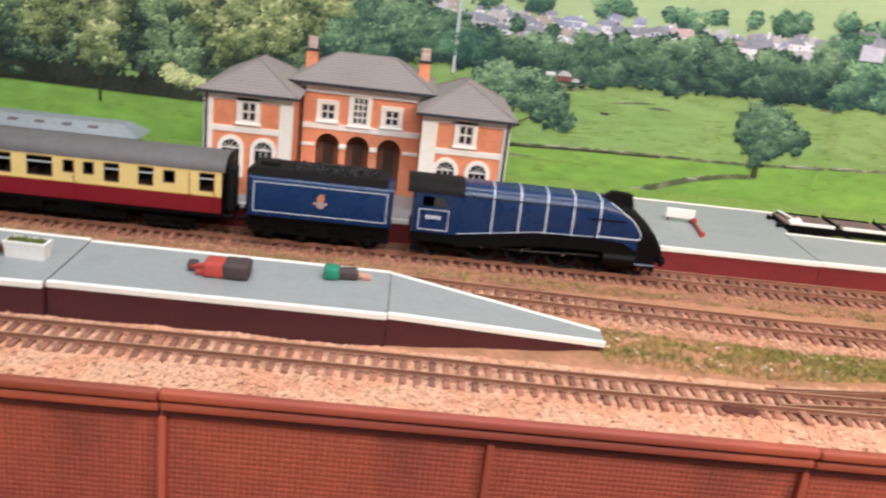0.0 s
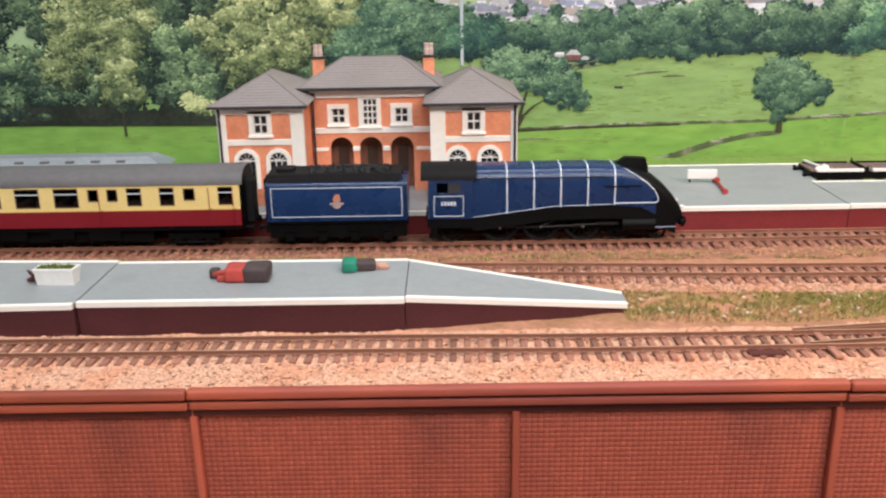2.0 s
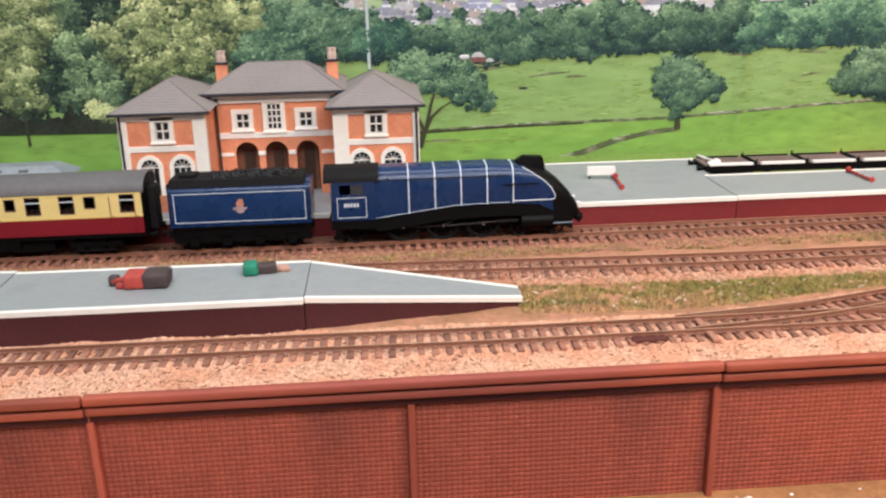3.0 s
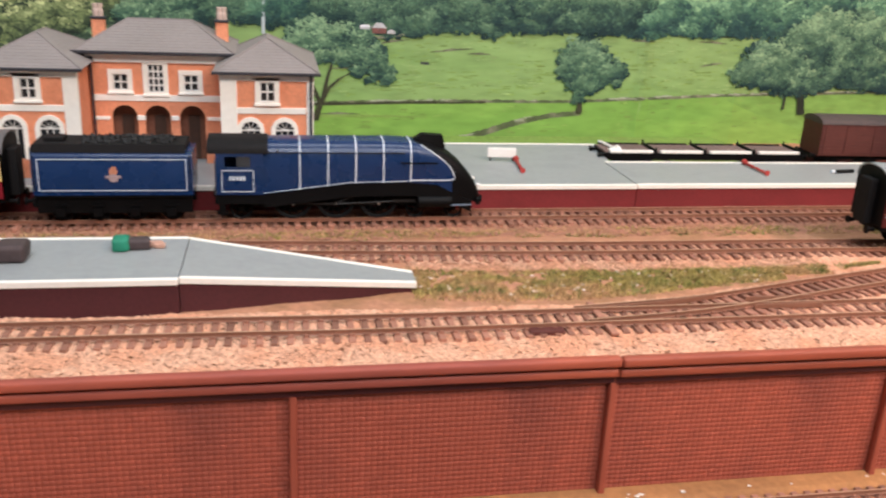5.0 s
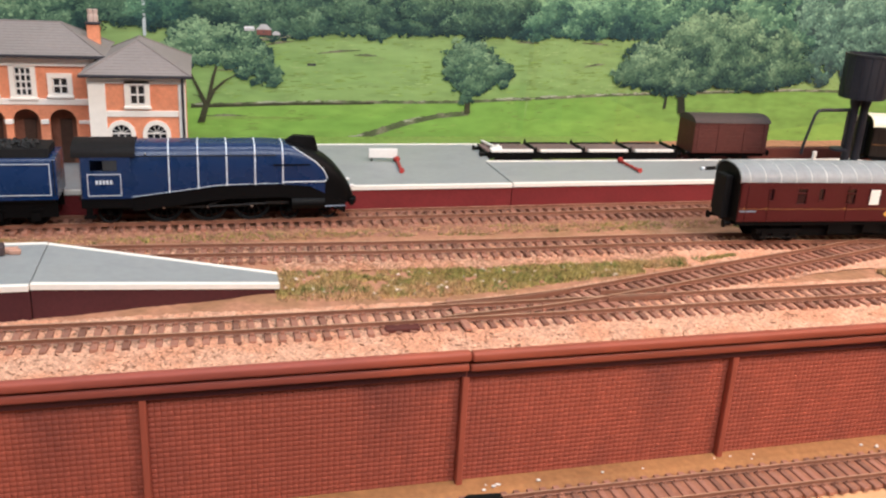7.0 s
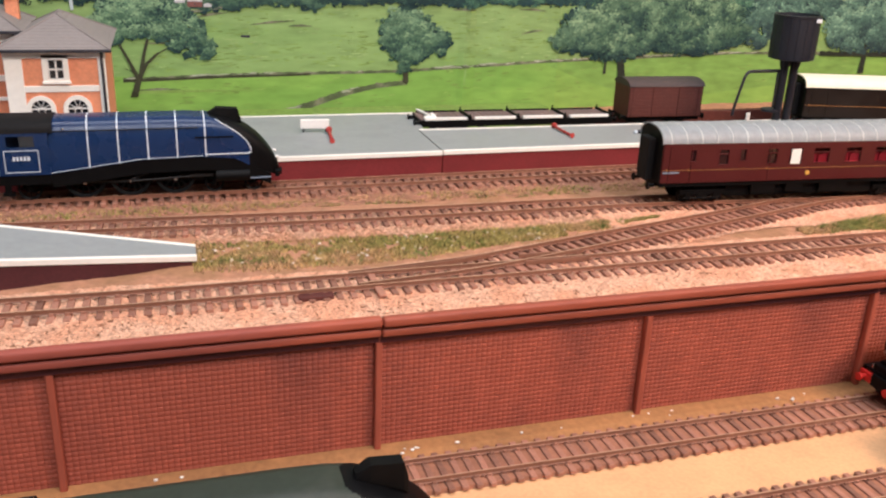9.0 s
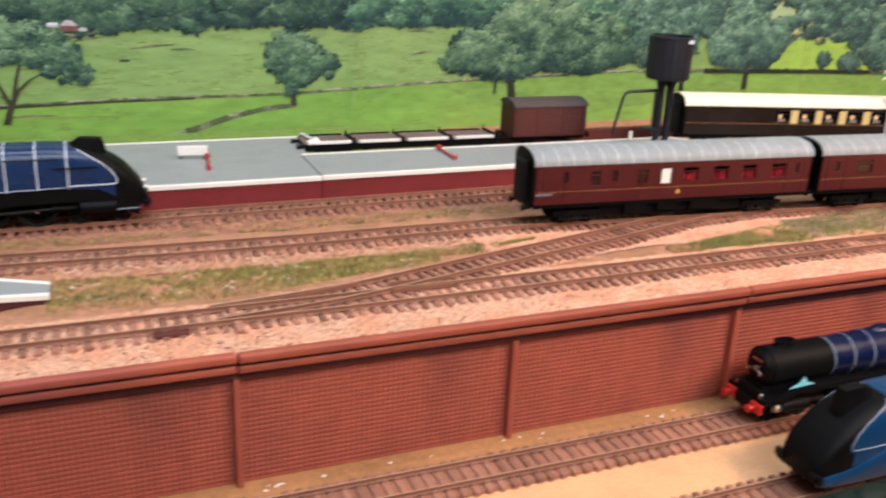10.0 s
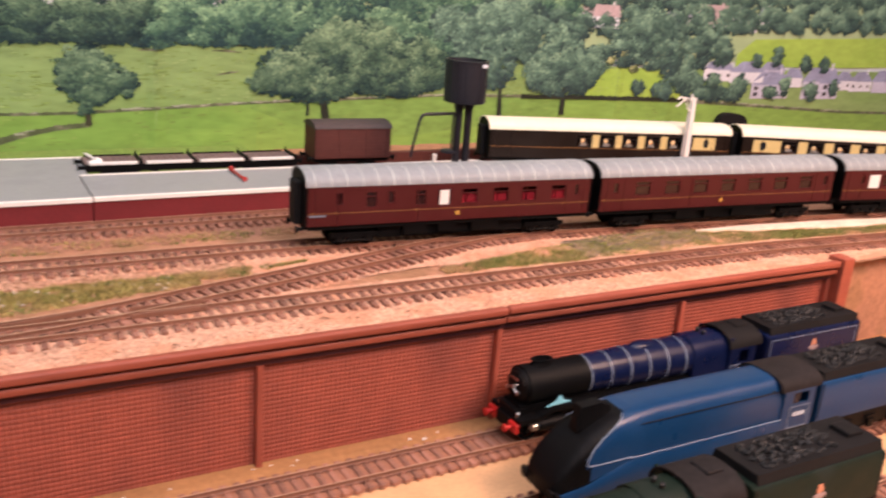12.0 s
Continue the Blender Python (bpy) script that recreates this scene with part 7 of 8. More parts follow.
# gardens and woods round the right-hand village
foliage("printed_garden_trees", [(0.985, 0.120, 0.022, 0.018), (1.03, 0.132, 0.034, 0.032), (1.04, 0.112, 0.030, 0.026), (1.075, 0.110, 0.026, 0.034), (0.995, 0.100, 0.014, 0.010)], "haze", 13, (0.0013, 0.003), 0.9, -0.5, 0.1)
foliage("printed_garden_trees", [(1.09, 0.085, 0.024, 0.022), (1.11, 0.068, 0.028, 0.018), (1.15, 0.058, 0.03, 0.012), (1.19, 0.056, 0.022, 0.010), (1.06, 0.062, 0.018, 0.012), (1.02, 0.066, 0.010, 0.010), (1.20, 0.068, 0.012, 0.014)], "haze", 16, (0.0013, 0.003), 0.95, -0.2, 0.08)
foliage("printed_garden_trees", [(1.12, 0.118, 0.020, 0.026), (1.16, 0.112, 0.022, 0.020), (1.14, 0.135, 0.016, 0.012), (1.27, 0.108, 0.010, 0.013), (1.33, 0.100, 0.012, 0.010), (1.37, 0.098, 0.010, 0.012), (1.23, 0.104, 0.009, 0.010)], "haze", 13, (0.0013, 0.003), 0.95, -0.2, 0.06)
foliage("printed_orchard", [(0.97 + 0.02 * k, 0.098 + 0.012 * math.sin(k * 2.1), 0.007, 0.005) for k in range(8)], "warm", 12.5, (0.001, 0.002), 0.8, 0.8, 0.1)
belt("printed_hill_hedge", [(0.82, 0.124), (1.0, 0.130), (1.2, 0.142), (1.75, 0.158)], "haze", 12, 0.036, 0.034, 0.022, 0.1, 0.9)
belt("printed_hill_hedge", [(0.80, 0.160), (1.2, 0.168), (1.75, 0.188)], "haze", 6.5, 0.034, 0.030, 0.021, -0.1, 0.9)
foliage("printed_bushes", [(0.96 + 0.027 * k, 0.108 + 0.014 * math.sin(k * 1.7), 0.013, 0.010) for k in range(7)], "haze", 12.2, tone=0.4)
belt("printed_skyline_wood", [(1.0, 0.178), (1.75, 0.20)], "haze", 6, 0.05, 0.04, 0.026, -0.1, 0.8)
flat("printed_shadow", [(0.84, 0.0565), (0.95, 0.0545), (1.1, 0.0515)], [(0.84, 0.0515), (0.95, 0.0495), (1.1, 0.0465)], "print_shade", 13.5, 0.003, 0.0008)
# printed pole and the sheet's hanging creases
flat("printed_pole", [(0.0517, 0.20), (0.0545, 0.20)], [(0.0517, 0.095), (0.0545, 0.095)], "print_pole", 17, 0.001)
foliage("printed_copse", [(0.245, 0.138, 0.018, 0.018), (0.225, 0.128, 0.02, 0.016), (0.31, 0.128, 0.02, 0.018), (0.40, 0.135, 0.02, 0.018), (0.11, 0.120, 0.018, 0.014)], "mid", 15.5, tone=0.15)
foliage("printed_garden_trees", [(1.205, 0.070, 0.012, 0.016), (1.265, 0.060, 0.012, 0.010), (1.295, 0.066, 0.010, 0.014), (1.35, 0.060, 0.012, 0.014), (1.40, 0.066, 0.010, 0.012), (1.15, 0.075, 0.012, 0.010)], "haze", 19, (0.0012, 0.0026), 0.95, 0.1, 0.08)


def ripple(x, z):
    """How far the hanging sheet swells forward: soft upright creases."""
    out = 0.0012 + 0.0005 * np.sin(x * 23 + 0.6) + 0.0003 * np.sin(x * 61 + z * 9)
    for c, w, a, lean in ((0.415, 0.006, 0.0024, 0.02), (0.455, 0.010, 0.0014, 0.02), (0.515, 0.006, 0.0012, 0.02), (0.30, 0.012, 0.0010, 0.02), (0.985, 0.007, 0.0018, 0.02), (0.70, 0.010, 0.0012, 0.02), (0.82, 0.008, 0.0010, 0.02), (1.075, 0.008, 0.0022, 0.02)):
        out = out + a * np.exp(-((x - c - lean * z) / w) ** 2)
    return -out


for piece in back.children:
    if piece.name.startswith("backing"):
        continue
    co = np.zeros(len(piece.data.vertices) * 3, np.float32)
    piece.data.vertices.foreach_get("co", co)
    co = co.reshape(-1, 3)
    co[:, 1] += ripple(co[:, 0], co[:, 2])
    piece.data.vertices.foreach_set("co", co.ravel())

# ---- things on and round the platforms ----


def water_tower(m):
    t = thing("water_tower", m, "black cylindrical water tank on twin columns with delivery pipe", "water tower")
    bm = bmesh.new()
    lathe(bm, [(0.0205, 0.0815), (0.0222, 0.082), (0.0224, 0.084), (0.0224, 0.1165), (0.0229, 0.1168), (0.0229, 0.1185), (0.0214, 0.1187), (0.0210, 0.113), (0.001, 0.113)], (0, 0, 0), 36)
    tank = part("tank", bm, "tankblack", t, "", 35)
    for k in range(18):
        a = 2 * math.pi * k / 18
        bm = bmesh.new()
        rod(bm, (0.0225 * math.cos(a), 0.0225 * math.sin(a), 0.0830), (0.0225 * math.cos(a), 0.0225 * math.sin(a), 0.1165), 0.00035, 5)
        part("tank_seam", bm, "tankblack", tank)
    for dx in (-0.0055, 0.0065):
        bm = bmesh.new()
        lathe(bm, [(0.0062, 0), (0.0062, 0.004), (0.0042, 0.006), (0.0042, 0.074), (0.0058, 0.078), (0.0058, 0.0820)], (dx, 0, 0), 16)
        part("column", bm, "tankblack", t, "", 40)
    bm = bmesh.new()
    tube(bm, [(-0.006, 0, 0.0715), (-0.046, -0.002, 0.0715), (-0.050, -0.002, 0.0705), (-0.0530, -0.002, 0.0665), (-0.0600, -0.002, 0.042), (-0.0610, -0.002, 0.034)], 0.0015, 8)
    rod(bm, (-0.012, 0, 0.0715), (-0.012, 0, 0.040), 0.0011, 8)
    part("delivery_pipe", bm, "tankblack", t, "", 50)
    bm = bmesh.new()
    lathe(bm, [(0.009, 0), (0.009, 0.002), (0.004, 0.003)], (-0.012, 0.004, 0.036), 14)
    part("valve_wheel", bm, "tankblack", t)
    part("tank_label", soft(0.006, 0.0125, -0.0222, -0.0212, 0.1135, 0.1165, 0.0002), "lining", tank, "small pale label on the tank")
    part("base_plinth", soft(-0.016, 0.016, -0.010, 0.010, -0.002, 0.0012, 0.0005), "greystone", t)
    return t


M["tankblack"] = mat("satin_black_tank", (0.016, 0.017, 0.024), 0.42, vary=0.15, scale=300, bump=0.05)
water_tower(pose(0.6395, 0.614, 0.0) @ Matrix.Diagonal((0.83, 0.83, 1, 1)))


def planter(m):
    p = thing("planter_box", m, "white rectangular planter box with low green plants", "planter")
    bm = bmesh.new()
    pts = lambda g, z: [(-0.0125 - g, -0.0048 - g, z), (0.0125 + g, -0.0048 - g, z), (0.0125 + g, 0.0048 + g, z), (-0.0125 - g, 0.0048 + g, z)]
    loft(bm, [pts(0, 0), pts(0.0008, 0.0085), pts(0.0013, 0.0086), pts(0.0013, 0.0100), pts(-0.0004, 0.0100), pts(-0.0006, 0.0086)])
    part("box", bm, "white", p)
    rnd = random.Random(2)
    verts, faces, sizes = [], [], []
    for _ in range(420):
        x, y = rnd.uniform(-0.0122, 0.0122), rnd.uniform(-0.0045, 0.0045)
        h, a, k = rnd.uniform(0.0010, 0.0034), rnd.uniform(0, 6.28), len(verts)
        u, v = 0.0007 * math.cos(a), 0.0007 * math.sin(a)
        verts += [(x - u, y - v, 0.0086), (x + u, y + v, 0.0086), (x + rnd.uniform(-0.001, 0.001), y + rnd.uniform(-0.001, 0.001), 0.0086 + h)]
        faces += [k, k + 1, k + 2]
        sizes.append(3)
    tagged(bulk("plant", verts, faces, sizes, ["grassdark"], None, p), "low green plants", "", "", "stuff")
    bm = bmesh.new()
    rnd = random.Random(4)
    for _ in range(26):
        bmesh.ops.create_icosphere(bm, subdivisions=1, radius=rnd.uniform(0.0008, 0.0016), matrix=Matrix.Translation((-0.0165 + rnd.uniform(-0.003, 0.0025), rnd.uniform(-0.003, 0.003), rnd.uniform(0.0008, 0.0085))))
    part("trailing_plant", bm, "bauxite", p, "dried brown trailing plant")
    return p


planter(pose(-0.1825, 0.4515, PZ, 0, 0, -3) @ Matrix.Diagonal((0.84, 0.84, 0.95, 1)))


def lying_figure(m, pieces, label):
    """A toy figure lying down: one plain rounded mesh."""
    bm = bmesh.new()
    for slot, x, y, z, rx, ry, rz in pieces:
        one = soft(x - rx, x + rx, y - ry, y + ry, z - rz, z + rz, min(rx, ry, rz) * 0.55, 3)
        for f in one.faces:
            f.material_index = slot
        me = bpy.data.meshes.new("lump")
        one.to_mesh(me)
        one.free()
        bm.from_mesh(me)
        bpy.data.meshes.remove(me)
    for v in bm.verts:
        v.co += 0.0007 * Vector((noise.noise(v.co * 330), noise.noise(v.co * 330 + Vector((7, 0, 0))), 0))
    ob = part("toy_figure", bm, ["figred", "figgrey", "figgreen", "figskin"], None, label, 60)
    ob.matrix_world = m
    return tagged(ob, label, "toy figure", "toy figures on the platform")


M["figred"] = mat("matt_red_figure", (0.42, 0.06, 0.045), 0.7, vary=0.15, bump=0.1)
M["figgrey"] = mat("matt_dark_figure", (0.065, 0.045, 0.045), 0.7, vary=0.2, bump=0.1)
M["figgreen"] = mat("matt_green_figure", (0.025, 0.22, 0.13), 0.7, vary=0.15, bump=0.1)
M["figskin"] = mat("matt_pale_figure", (0.52, 0.30, 0.22), 0.7, vary=0.1, bump=0.1)
lying_figure(pose(-0.0805, 0.4525, PZ), [(0, -0.001, 0, 0.0044, 0.0062, 0.0072, 0.0044), (1, 0.0105, 0.0, 0.0046, 0.0074, 0.0078, 0.0046), (0, -0.0105, 0.0015, 0.0028, 0.0048, 0.0018, 0.0022), (1, -0.0142, 0.0028, 0.0030, 0.0026, 0.0030, 0.0030), (0, -0.008, -0.0035, 0.0018, 0.0034, 0.0014, 0.0016)], "red and dark grey toy figure lying on the platform")
lying_figure(pose(-0.0115, 0.4655, PZ, 0, 0, 5), [(2, -0.0078, 0, 0.0036, 0.0042, 0.0056, 0.0036), (1, 0.001, 0.0004, 0.0030, 0.0062, 0.0040, 0.0030), (3, 0.0092, 0.0008, 0.0020, 0.0044, 0.0016, 0.0018), (3, 0.0118, -0.0006, 0.0014, 0.0030, 0.0012, 0.0014)], "green and brown toy figure lying on the platform")


def notice_board(m):
    p = thing("notice_board", m, "small blank white notice board on the platform", "sign")
    part("board", soft(-0.0115, 0.0115, -0.0012, 0.0012, 0.003, 0.0105, 0.0004), "white", p)
    for x in (-0.009, 0.009):
        bm = bmesh.new()
        rod(bm, (x, 0.0006, 0), (x, 0.0006, 0.004), 0.0007, 6)
        part("leg", bm, "gutter", p)
    return p


notice_board(pose(0.2385, 0.664, PZ, 0, 0, -4))


def fallen_lamp(m, label):
    """A small red lamp post lying on the deck: ribbed shaft, lantern and foot."""
    p = thing("lamp_post", m, label, "lamp post", "red lamp posts lying on the platform")
    bm = bmesh.new()
    tube(bm, [(0, -0.016, 0.0016), (0, 0.0, 0.0018), (0, 0.014, 0.0024)], 0.0010, 8)
    for y in (-0.011, -0.004, 0.004, 0.010):
        rod(bm, (0, y - 0.0005, 0.0018), (0, y + 0.0005, 0.0018), 0.0014, 8)
    part("shaft", bm, "dullred", p, "", 50)
    bm = bmesh.new()
    rod(bm, (0, 0.0135, 0.0027), (0, 0.0165, 0.0027), 0.0018, 8, 0.0027)
    rod(bm, (0, 0.0165, 0.0027), (0, 0.0190, 0.0027), 0.0027, 8, 0.0012)
    part("lantern", bm, "dullred", p, "", 40)
    bm = bmesh.new()
    rod(bm, (0, -0.0185, 0.0022), (0, -0.0160, 0.0020), 0.0022, 8, 0.0014)
    part("foot", bm, "dullred", p, "", 40)
    return p


fallen_lamp(pose(0.2475, 0.6435, PZ, 0, 0, -6), "small red lamp post lying on the grey deck")
fallen_lamp(pose(0.4420, 0.635, PZ, 0, 0, 2), "small red lamp post lying on the grey deck")
p = thing("signal_lever", pose(0.512, 0.6245, PZ, 0, 0, 6), "small black fallen signal arm with pale tip", "signal arm")
bm = bmesh.new()
rod(bm, (-0.006, 0, 0.0016), (0.012, 0, 0.0016), 0.0015, 8)
part("arm", bm, "black", p, "", 40)
bm = bmesh.new()
rod(bm, (-0.009, 0, 0.0016), (-0.006, 0, 0.0016), 0.0014, 8)
part("tip", bm, "lining", p, "", 40)

# white lattice yard mast behind the maroon coaches
p = thing("lamp_mast", pose(0.9005, 0.600, 0.0, 0, 0, 0), "white plastic lattice mast with a bracket arm", "mast")
bm = bmesh.new()
loft(bm, [[(-w, -w, z), (w, -w, z), (w, w, z), (-w, w, z)] for w, z in ((0.0032, -0.002), (0.0030, 0.03), (0.0024, 0.087))])
part("post", bm, "white", p)
bm = bmesh.new()
tube(bm, [(0, 0, 0.083), (-0.008, 0, 0.0865), (-0.018, 0, 0.0875), (-0.0205, 0, 0.0850)], 0.0009, 6)
tube(bm, [(0, 0, 0.070), (-0.007, 0, 0.078), (-0.011, 0, 0.0865)], 0.0008, 6)
tube(bm, [(-0.011, 0, 0.0865), (-0.019, 0, 0.079), (-0.022, 0, 0.079)], 0.0008, 6)
tube(bm, [(-0.001, 0, 0.0868), (-0.003, 0, 0.0900)], 0.0012, 6)
part("bracket", bm, "white", p)

# black rounded cover standing behind the dining cars
p = thing("tunnel_hood", pose(1.019, 0.655, -0.002, 0, 0, -20), "small black rounded hood behind the dining cars", "hood")
bm = bmesh.new()
arc = [(0.019 * math.copysign(abs(math.cos(a)) ** 0.6, math.cos(a)), 0.040 + 0.0225 * math.sin(a) ** 0.7) for a in np.linspace(0, math.pi, 15)]
loft(bm, [[(x, y, z) for x, z in [(0.019, 0.0), *arc, (-0.019, 0.0)]] for y in (-0.006, 0.006)])
part("hood", bm, "soot", p, "", 40)

# small white distance post by the siding
p = thing("distance_post", pose(0.6355, 0.6535, PZ), "tiny white post on the platform edge", "post")
part("post", soft(-0.0018, 0.0018, -0.0012, 0.0012, 0.0, 0.0085, 0.0004), "white", p)

# low grey shed roof behind the coach
p = thing("lean_to_roof", pose(-0.29, 0.762, 0.0065), "low grey felt roofed shed with dark rooflights", "shed")
bm = bmesh.new()
loft(bm, [[(x, -0.018, -0.009), (x, 0.014, -0.009), (x, 0.014, 0.013), (x, -0.018, 0.013)] for x in (-0.16, 0.072)])
part("wall", bm, "greystone", p)
bm = bmesh.new()
loft(bm, [[(x0, -0.021, 0.0128), (x0, 0.017, 0.0128), (x1, 0.008, 0.0215), (x1, -0.010, 0.0215)] for x0, x1 in ((-0.165, -0.158), (0.080, 0.064))])
rf = part("roof", bm, "rooflight", p)
for k in range(9):
    x = -0.14 + k * 0.0225
    bm = soft(x - 0.0042, x + 0.0042, -0.0155, -0.0105, 0.0150, 0.0192, 0.0006)
    part("rooflight", bm, "roofgrey", rf)


# ---- loose ground cover: ballast stones, turf, rubble ----
def dist_line(points, x):
    return np.interp(x, *zip(*points))


def stones(name, count, place, size, material, label, seed, tagcat="ballast"):
    rng = np.random.default_rng(seed)
    xs, ys = place(rng, count)
    n = len(xs)
    r = rng.uniform(size[0], size[1], n)
    a = rng.uniform(0, 6.283, n)
    z = np.array([ground_height(x, y) for x, y in zip(xs, ys)]) - 0.0002
    v = np.zeros((n, 5, 3))
    for k in range(4):
        rr = r * rng.uniform(0.6, 1.15, n)
        v[:, k, 0] = xs + rr * np.cos(a + k * 1.571)
        v[:, k, 1] = ys + rr * np.sin(a + k * 1.571)
        v[:, k, 2] = z + rng.uniform(-0.0004, 0.0002, n)
    v[:, 4, 0] = xs + rng.uniform(-0.4, 0.4, n) * r
    v[:, 4, 1] = ys + rng.uniform(-0.4, 0.4, n) * r
    v[:, 4, 2] = z + r * rng.uniform(0.2, 0.55, n)
    base = (np.arange(n) * 5)[:, None, None]
    f = np.array([[0, 1, 4], [1, 2, 4], [2, 3, 4], [3, 0, 4]])[None] + base
    ob = bulk(name, v.reshape(-1, 3), f.ravel(), [3] * (4 * n), [material])
    return tagged(ob, label, tagcat, "", "stuff")


def strip(points, half_low, half_high, x0, x1):
    def place(rng, count):
        x = rng.uniform(x0, x1, count)
        y = dist_line(points, x) + rng.uniform(-half_low, half_high, count)
        return x, y
    return place


def clear_front(place):
    def f(rng, count):
        x, y = place(rng, count)
        ok = (y > 0.3498) & ~((x < 0.137) & (y > 0.4395 - 0.02 * np.clip((0.137 - x) / 0.12, 0, 1) - 0.002) & (y < 0.47 + 0.02))
        return x[ok], y[ok]
    return f


stones("ballast_stones", 100000, clear_front(strip(C_LINE, 0.042, 0.024, -0.3, 1.1)), (0.0006, 0.0016), "ballast", "pinkish crushed stone ballast along the front track", 1)
stones("ballast_stones", 42000, clear_front(strip(B_LINE, 0.030, 0.017, -0.3, 1.2)), (0.0006, 0.0012), "ballast", "pinkish crushed stone ballast along the middle track", 2)
stones("ballast_stones", 12000, clear_front(strip(D_LINE, 0.020, 0.020, 0.25, 0.68)), (0.0006, 0.0012), "ballast", "pinkish crushed stone ballast round the turnout", 3)
stones("ballast_stones", 34000, clear_front(strip([(0.40, 0.466), (0.52, 0.470), (0.62, 0.455), (0.80, 0.440)], 0.034, 0.030, 0.40, 0.80)), (0.0006, 0.0014), "ballast", "pinkish crushed stone ballast spread round the junction", 7)
stones("ballast_stones", 26000, strip(A_LINE, 0.040, 0.020, -0.4, 1.1), (0.0006, 0.0012), "brownballast", "rusty brown ballast along the far track", 4)
stones("ballast_stones", 5000, strip(E_LINE, 0.03, 0.03, 0.32, 1.2), (0.0007, 0.0013), "brownballast", "rusty brown ballast in the siding", 5)


def turf(name, count, place, height, material, label, seed, gaps=0.0):
    rng = np.random.default_rng(seed)
    xs, ys = place(rng, count)
    keep = np.array([noise.noise(Vector((x * 55, y * 90, seed))) + 0.5 * noise.noise(Vector((x * 200, y * 200, seed))) for x, y in zip(xs, ys)]) > gaps
    xs, ys = xs[keep], ys[keep]
    n = len(xs)
    h, a = rng.uniform(height[0], height[1], n), rng.uniform(0, 6.283, n)
    z = np.array([ground_height(x, y) for x, y in zip(xs, ys)]) - 0.0012
    v = np.zeros((n, 3, 3))
    w = 0.00032
    v[:, 0] = np.stack([xs - w * np.cos(a), ys - w * np.sin(a), z], 1)
    v[:, 1] = np.stack([xs + w * np.cos(a), ys + w * np.sin(a), z], 1)
    v[:, 2] = np.stack([xs + rng.uniform(-0.6, 0.6, n) * h, ys + rng.uniform(-0.6, 0.6, n) * h, z + h], 1)
    ob = bulk(name, v.reshape(-1, 3), np.arange(n * 3), [3] * n, [material])
    return tagged(ob, label, "grass", "", "stuff")


def between(rng, count):
    x = rng.uniform(0.135, 0.44, count)
    low = np.interp(x, [0.135, 0.2, 0.26, 0.35, 0.44], [0.428, 0.423, 0.426, 0.444, 0.466])
    high = np.interp(x, [0.135, 0.2, 0.3, 0.38, 0.44], [0.478, 0.470, 0.468, 0.468, 0.468])
    return x, low + (high - low) * rng.beta(1.6, 1.6, count)


turf("turf", 30000, between, (0.0010, 0.0030), "grass", "dry green and straw turf between the tracks", 21, -0.22)
turf("turf", 9000, between, (0.0014, 0.0036), "grassdark", "dark green tufts between the tracks", 22, 0.16)
turf("turf", 24000, strip([(-0.3, 0.5415), (0.6, 0.538), (1.0, 0.51)], 0.008, 0.008, -0.3, 0.95), (0.0010, 0.0026), "grass", "straw coloured turf strip beside the far track", 23, -0.12)
turf("turf", 7000, strip([(-0.3, 0.538), (0.6, 0.534)], 0.007, 0.006, -0.3, 0.6), (0.0012, 0.003), "grassdark", "dark green tufts beside the far track", 24, 0.30)


def curve_bank(x0, x1):
    def place(rng, count):
        x = rng.uniform(x0, x1, count)
        low = np.interp(x, [0.50, 0.54, 0.60, 0.75, 0.82, 0.90, 1.1], [0.420, 0.416, 0.4135, 0.4125, 0.411, 0.4035, 0.390])
        high = np.interp(x, [0.50, 0.56, 0.62, 0.68, 0.74, 0.78, 0.82, 0.92, 1.1], [0.426, 0.434, 0.445, 0.459, 0.464, 0.455, 0.436, 0.421, 0.405])
        return x, low + (high - low) * rng.beta(1.25, 1.25, count)
    return place


turf("turf", 34000, curve_bank(0.52, 1.05), (0.0012, 0.0036), "grass", "dry green turf between the curving tracks", 25, -0.45)
turf("turf", 34000, curve_bank(0.54, 1.05), (0.0014, 0.0040), "grassdark", "dark green tufts between the curving tracks", 26, -0.18)
stones("rubble", 3000, strip([(0.63, 0.436), (0.70, 0.444), (0.78, 0.442)], 0.018, 0.018, 0.64, 0.775), (0.0012, 0.0030), "greystone", "grey brown broken stone heap beside the track", 6, "rubble")
turf("turf", 4500, strip([(0.0, 0.742), (1.2, 0.745)], 0.008, 0.02, 0.12, 0.7), (0.002, 0.007), "grassdark", "dark weeds behind the platform", 27, 0.35)
stones("pale_pebbles", 110, between, (0.0008, 0.0017), "pale", "pale pebbles scattered in the turf between the tracks", 31, "pebbles")
stones("pale_pebbles", 90, strip([(0.42, 0.488), (0.8, 0.462)], 0.02, 0.02, 0.42, 0.8), (0.0008, 0.0016), "pale", "pale pebbles scattered beside the maroon coaches", 32, "pebbles")

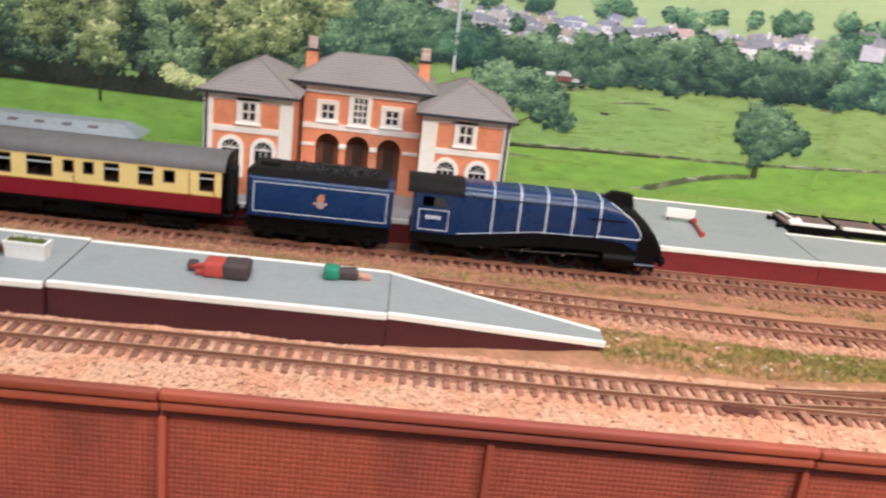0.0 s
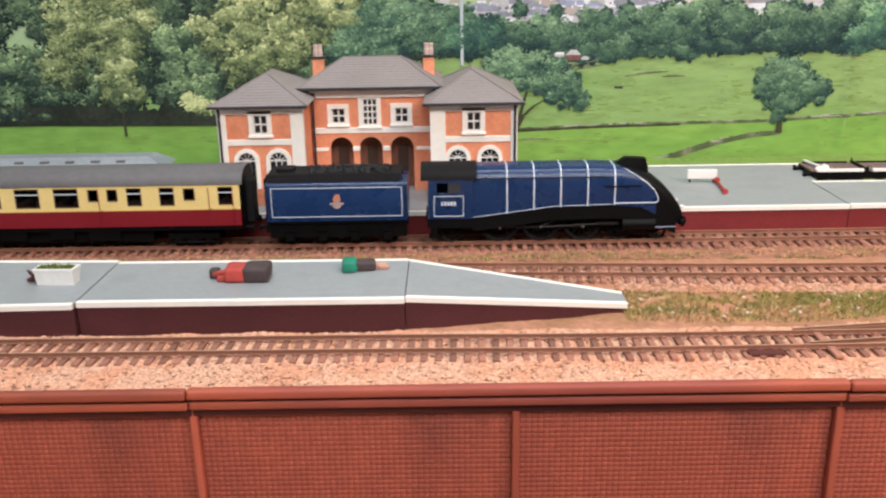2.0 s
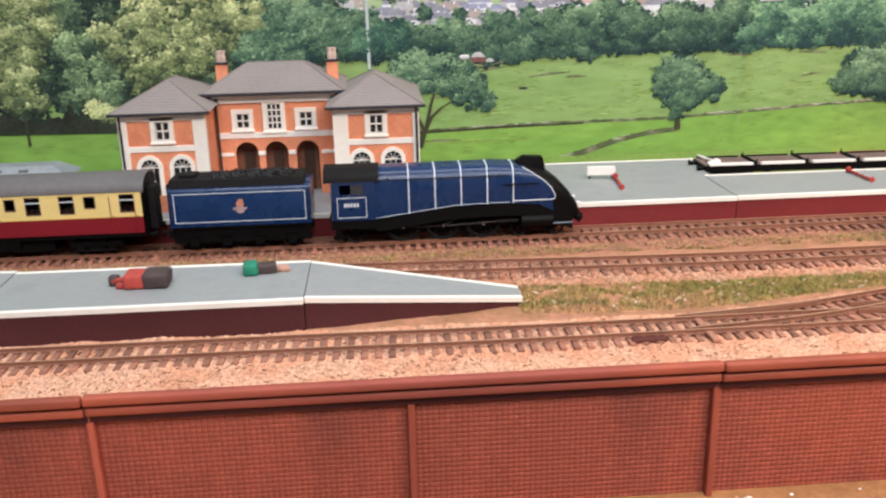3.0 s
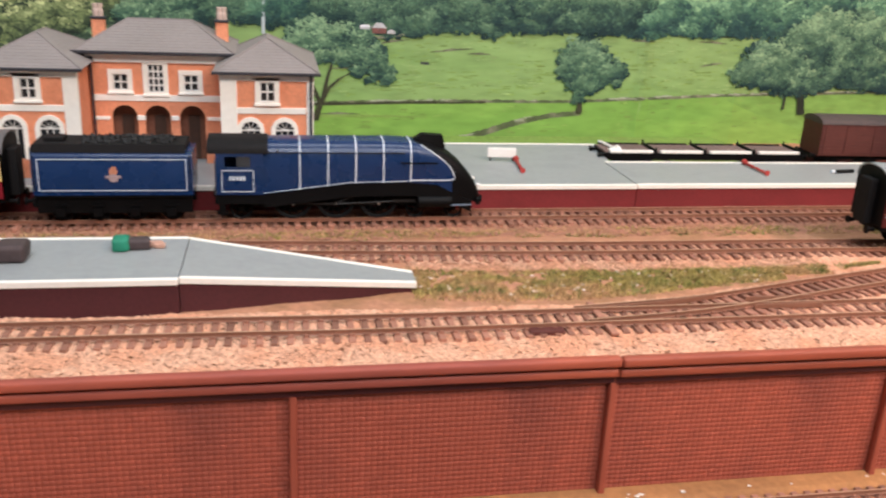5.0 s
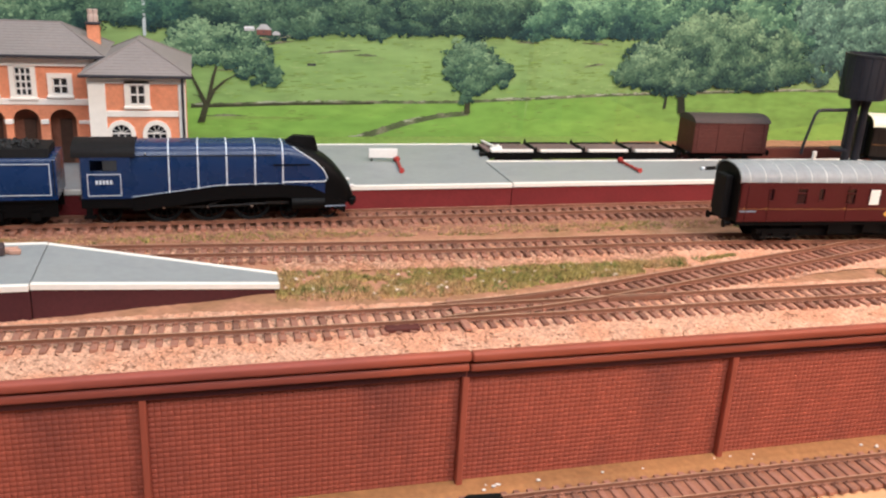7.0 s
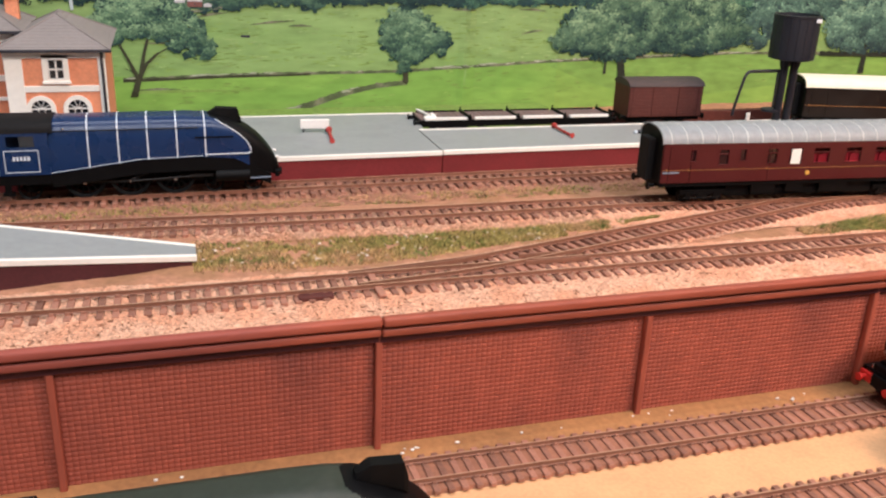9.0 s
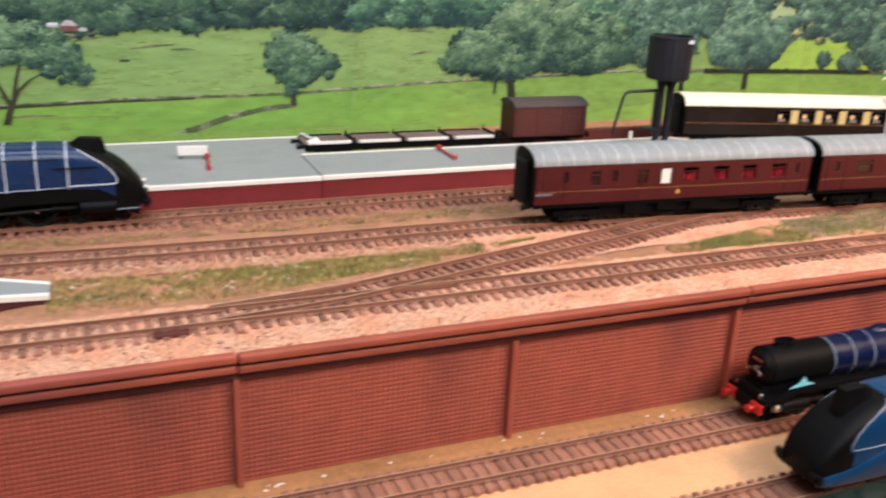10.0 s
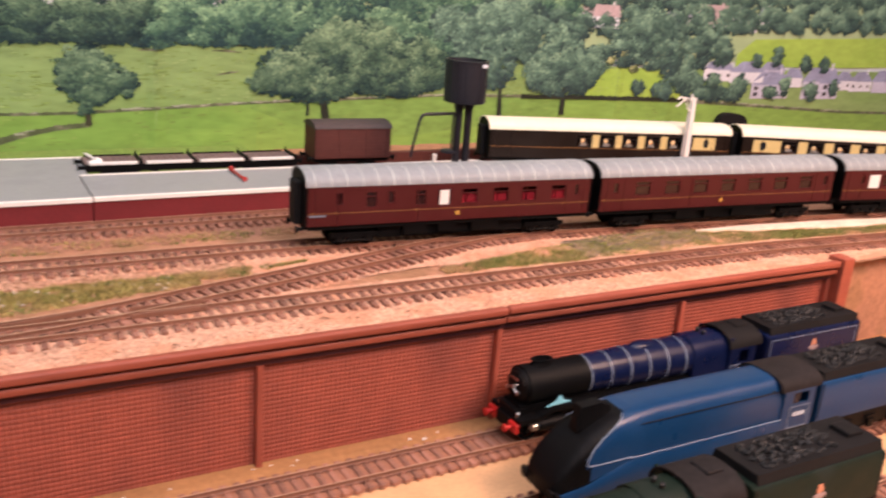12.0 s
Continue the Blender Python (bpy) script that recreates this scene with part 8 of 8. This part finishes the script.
# pale path beside the maroon coaches, and plaster crumbs at the wall's foot
bm = bmesh.new()
loft(bm, [[(x, y - w, -0.001), (x, y + w, -0.001), (x, y + w * 0.8, 0.0016), (x, y - w * 0.8, 0.0016)] for x, y, w in ((0.775, 0.4480, 0.001), (0.81, 0.4455, 0.004), (0.84, 0.4430, 0.006), (0.95, 0.4300, 0.009), (1.1, 0.405, 0.010), (1.25, 0.365, 0.010))])
structure("pale_path", bm, "pale", "pale plastered path beside the curve", "path", 40)
bm = bmesh.new()
loft(bm, [[(x, 0.343, FLOOR), (x, 0.356, FLOOR), (x, 0.356, FLOOR + 0.0032), (x, 0.348, FLOOR + 0.002)] for x in (-0.4, 0.95)])
structure("wall_verge", bm, "verge", "ochre brown verge at the foot of the wall", "ground")
for y in (0.326, 0.2585, 0.191):
    bm = bmesh.new()
    loft(bm, [[(x, y - 0.0142, FLOOR), (x, y + 0.0142, FLOOR), (x, y + 0.0136, FLOOR + 0.0022), (x, y - 0.0136, FLOOR + 0.0022)] for x in (-0.35, 1.0)])
    structure("track_bed", bm, "yardbed", "brown track bed on the lower board", "track bed")
rng = random.Random(9)
for k in range(22):
    bm = bmesh.new()
    r = rng.uniform(0.0005, 0.0011)
    bmesh.ops.create_icosphere(bm, subdivisions=1, radius=r, matrix=Matrix.Diagonal((1.3, 1, 0.6, 1)))
    ob = part("plaster_crumb", bm, "white", None, "white plaster crumb on the yard verge")
    ob.location = (rng.choice((0.115, 0.24, 0.30, 0.385, 0.465, 0.60)) + rng.gauss(0, 0.012), rng.uniform(0.3455, 0.352), FLOOR + 0.0028)
    tagged(ob, "white plaster crumb on the yard verge", "crumb", "plaster crumbs")

# ---- bricks of the wall's nearest stretch, laid one by one ----
w, h = (PANEL - POST) / cols, (TOP - BASE) / rows
BRICK = None
for r in range(rows):
    for c in LOOSE:
        if BRICK is None:
            ob = bulk("brick", brick_shape(0.00004, w - 0.00004, 0.0001, h - 0.0001, -0.00075), [i for f in BRICK_FACES for i in f], [len(f) for f in BRICK_FACES], ["wallbrick"], None, wall)
            BRICK = ob.data
        else:
            ob = new("brick", BRICK)
            ob.parent = wall
        ob.location = (WALL_X0 + 3 * PANEL + POST / 2 + c * w, WALL_Y, BASE + r * h)
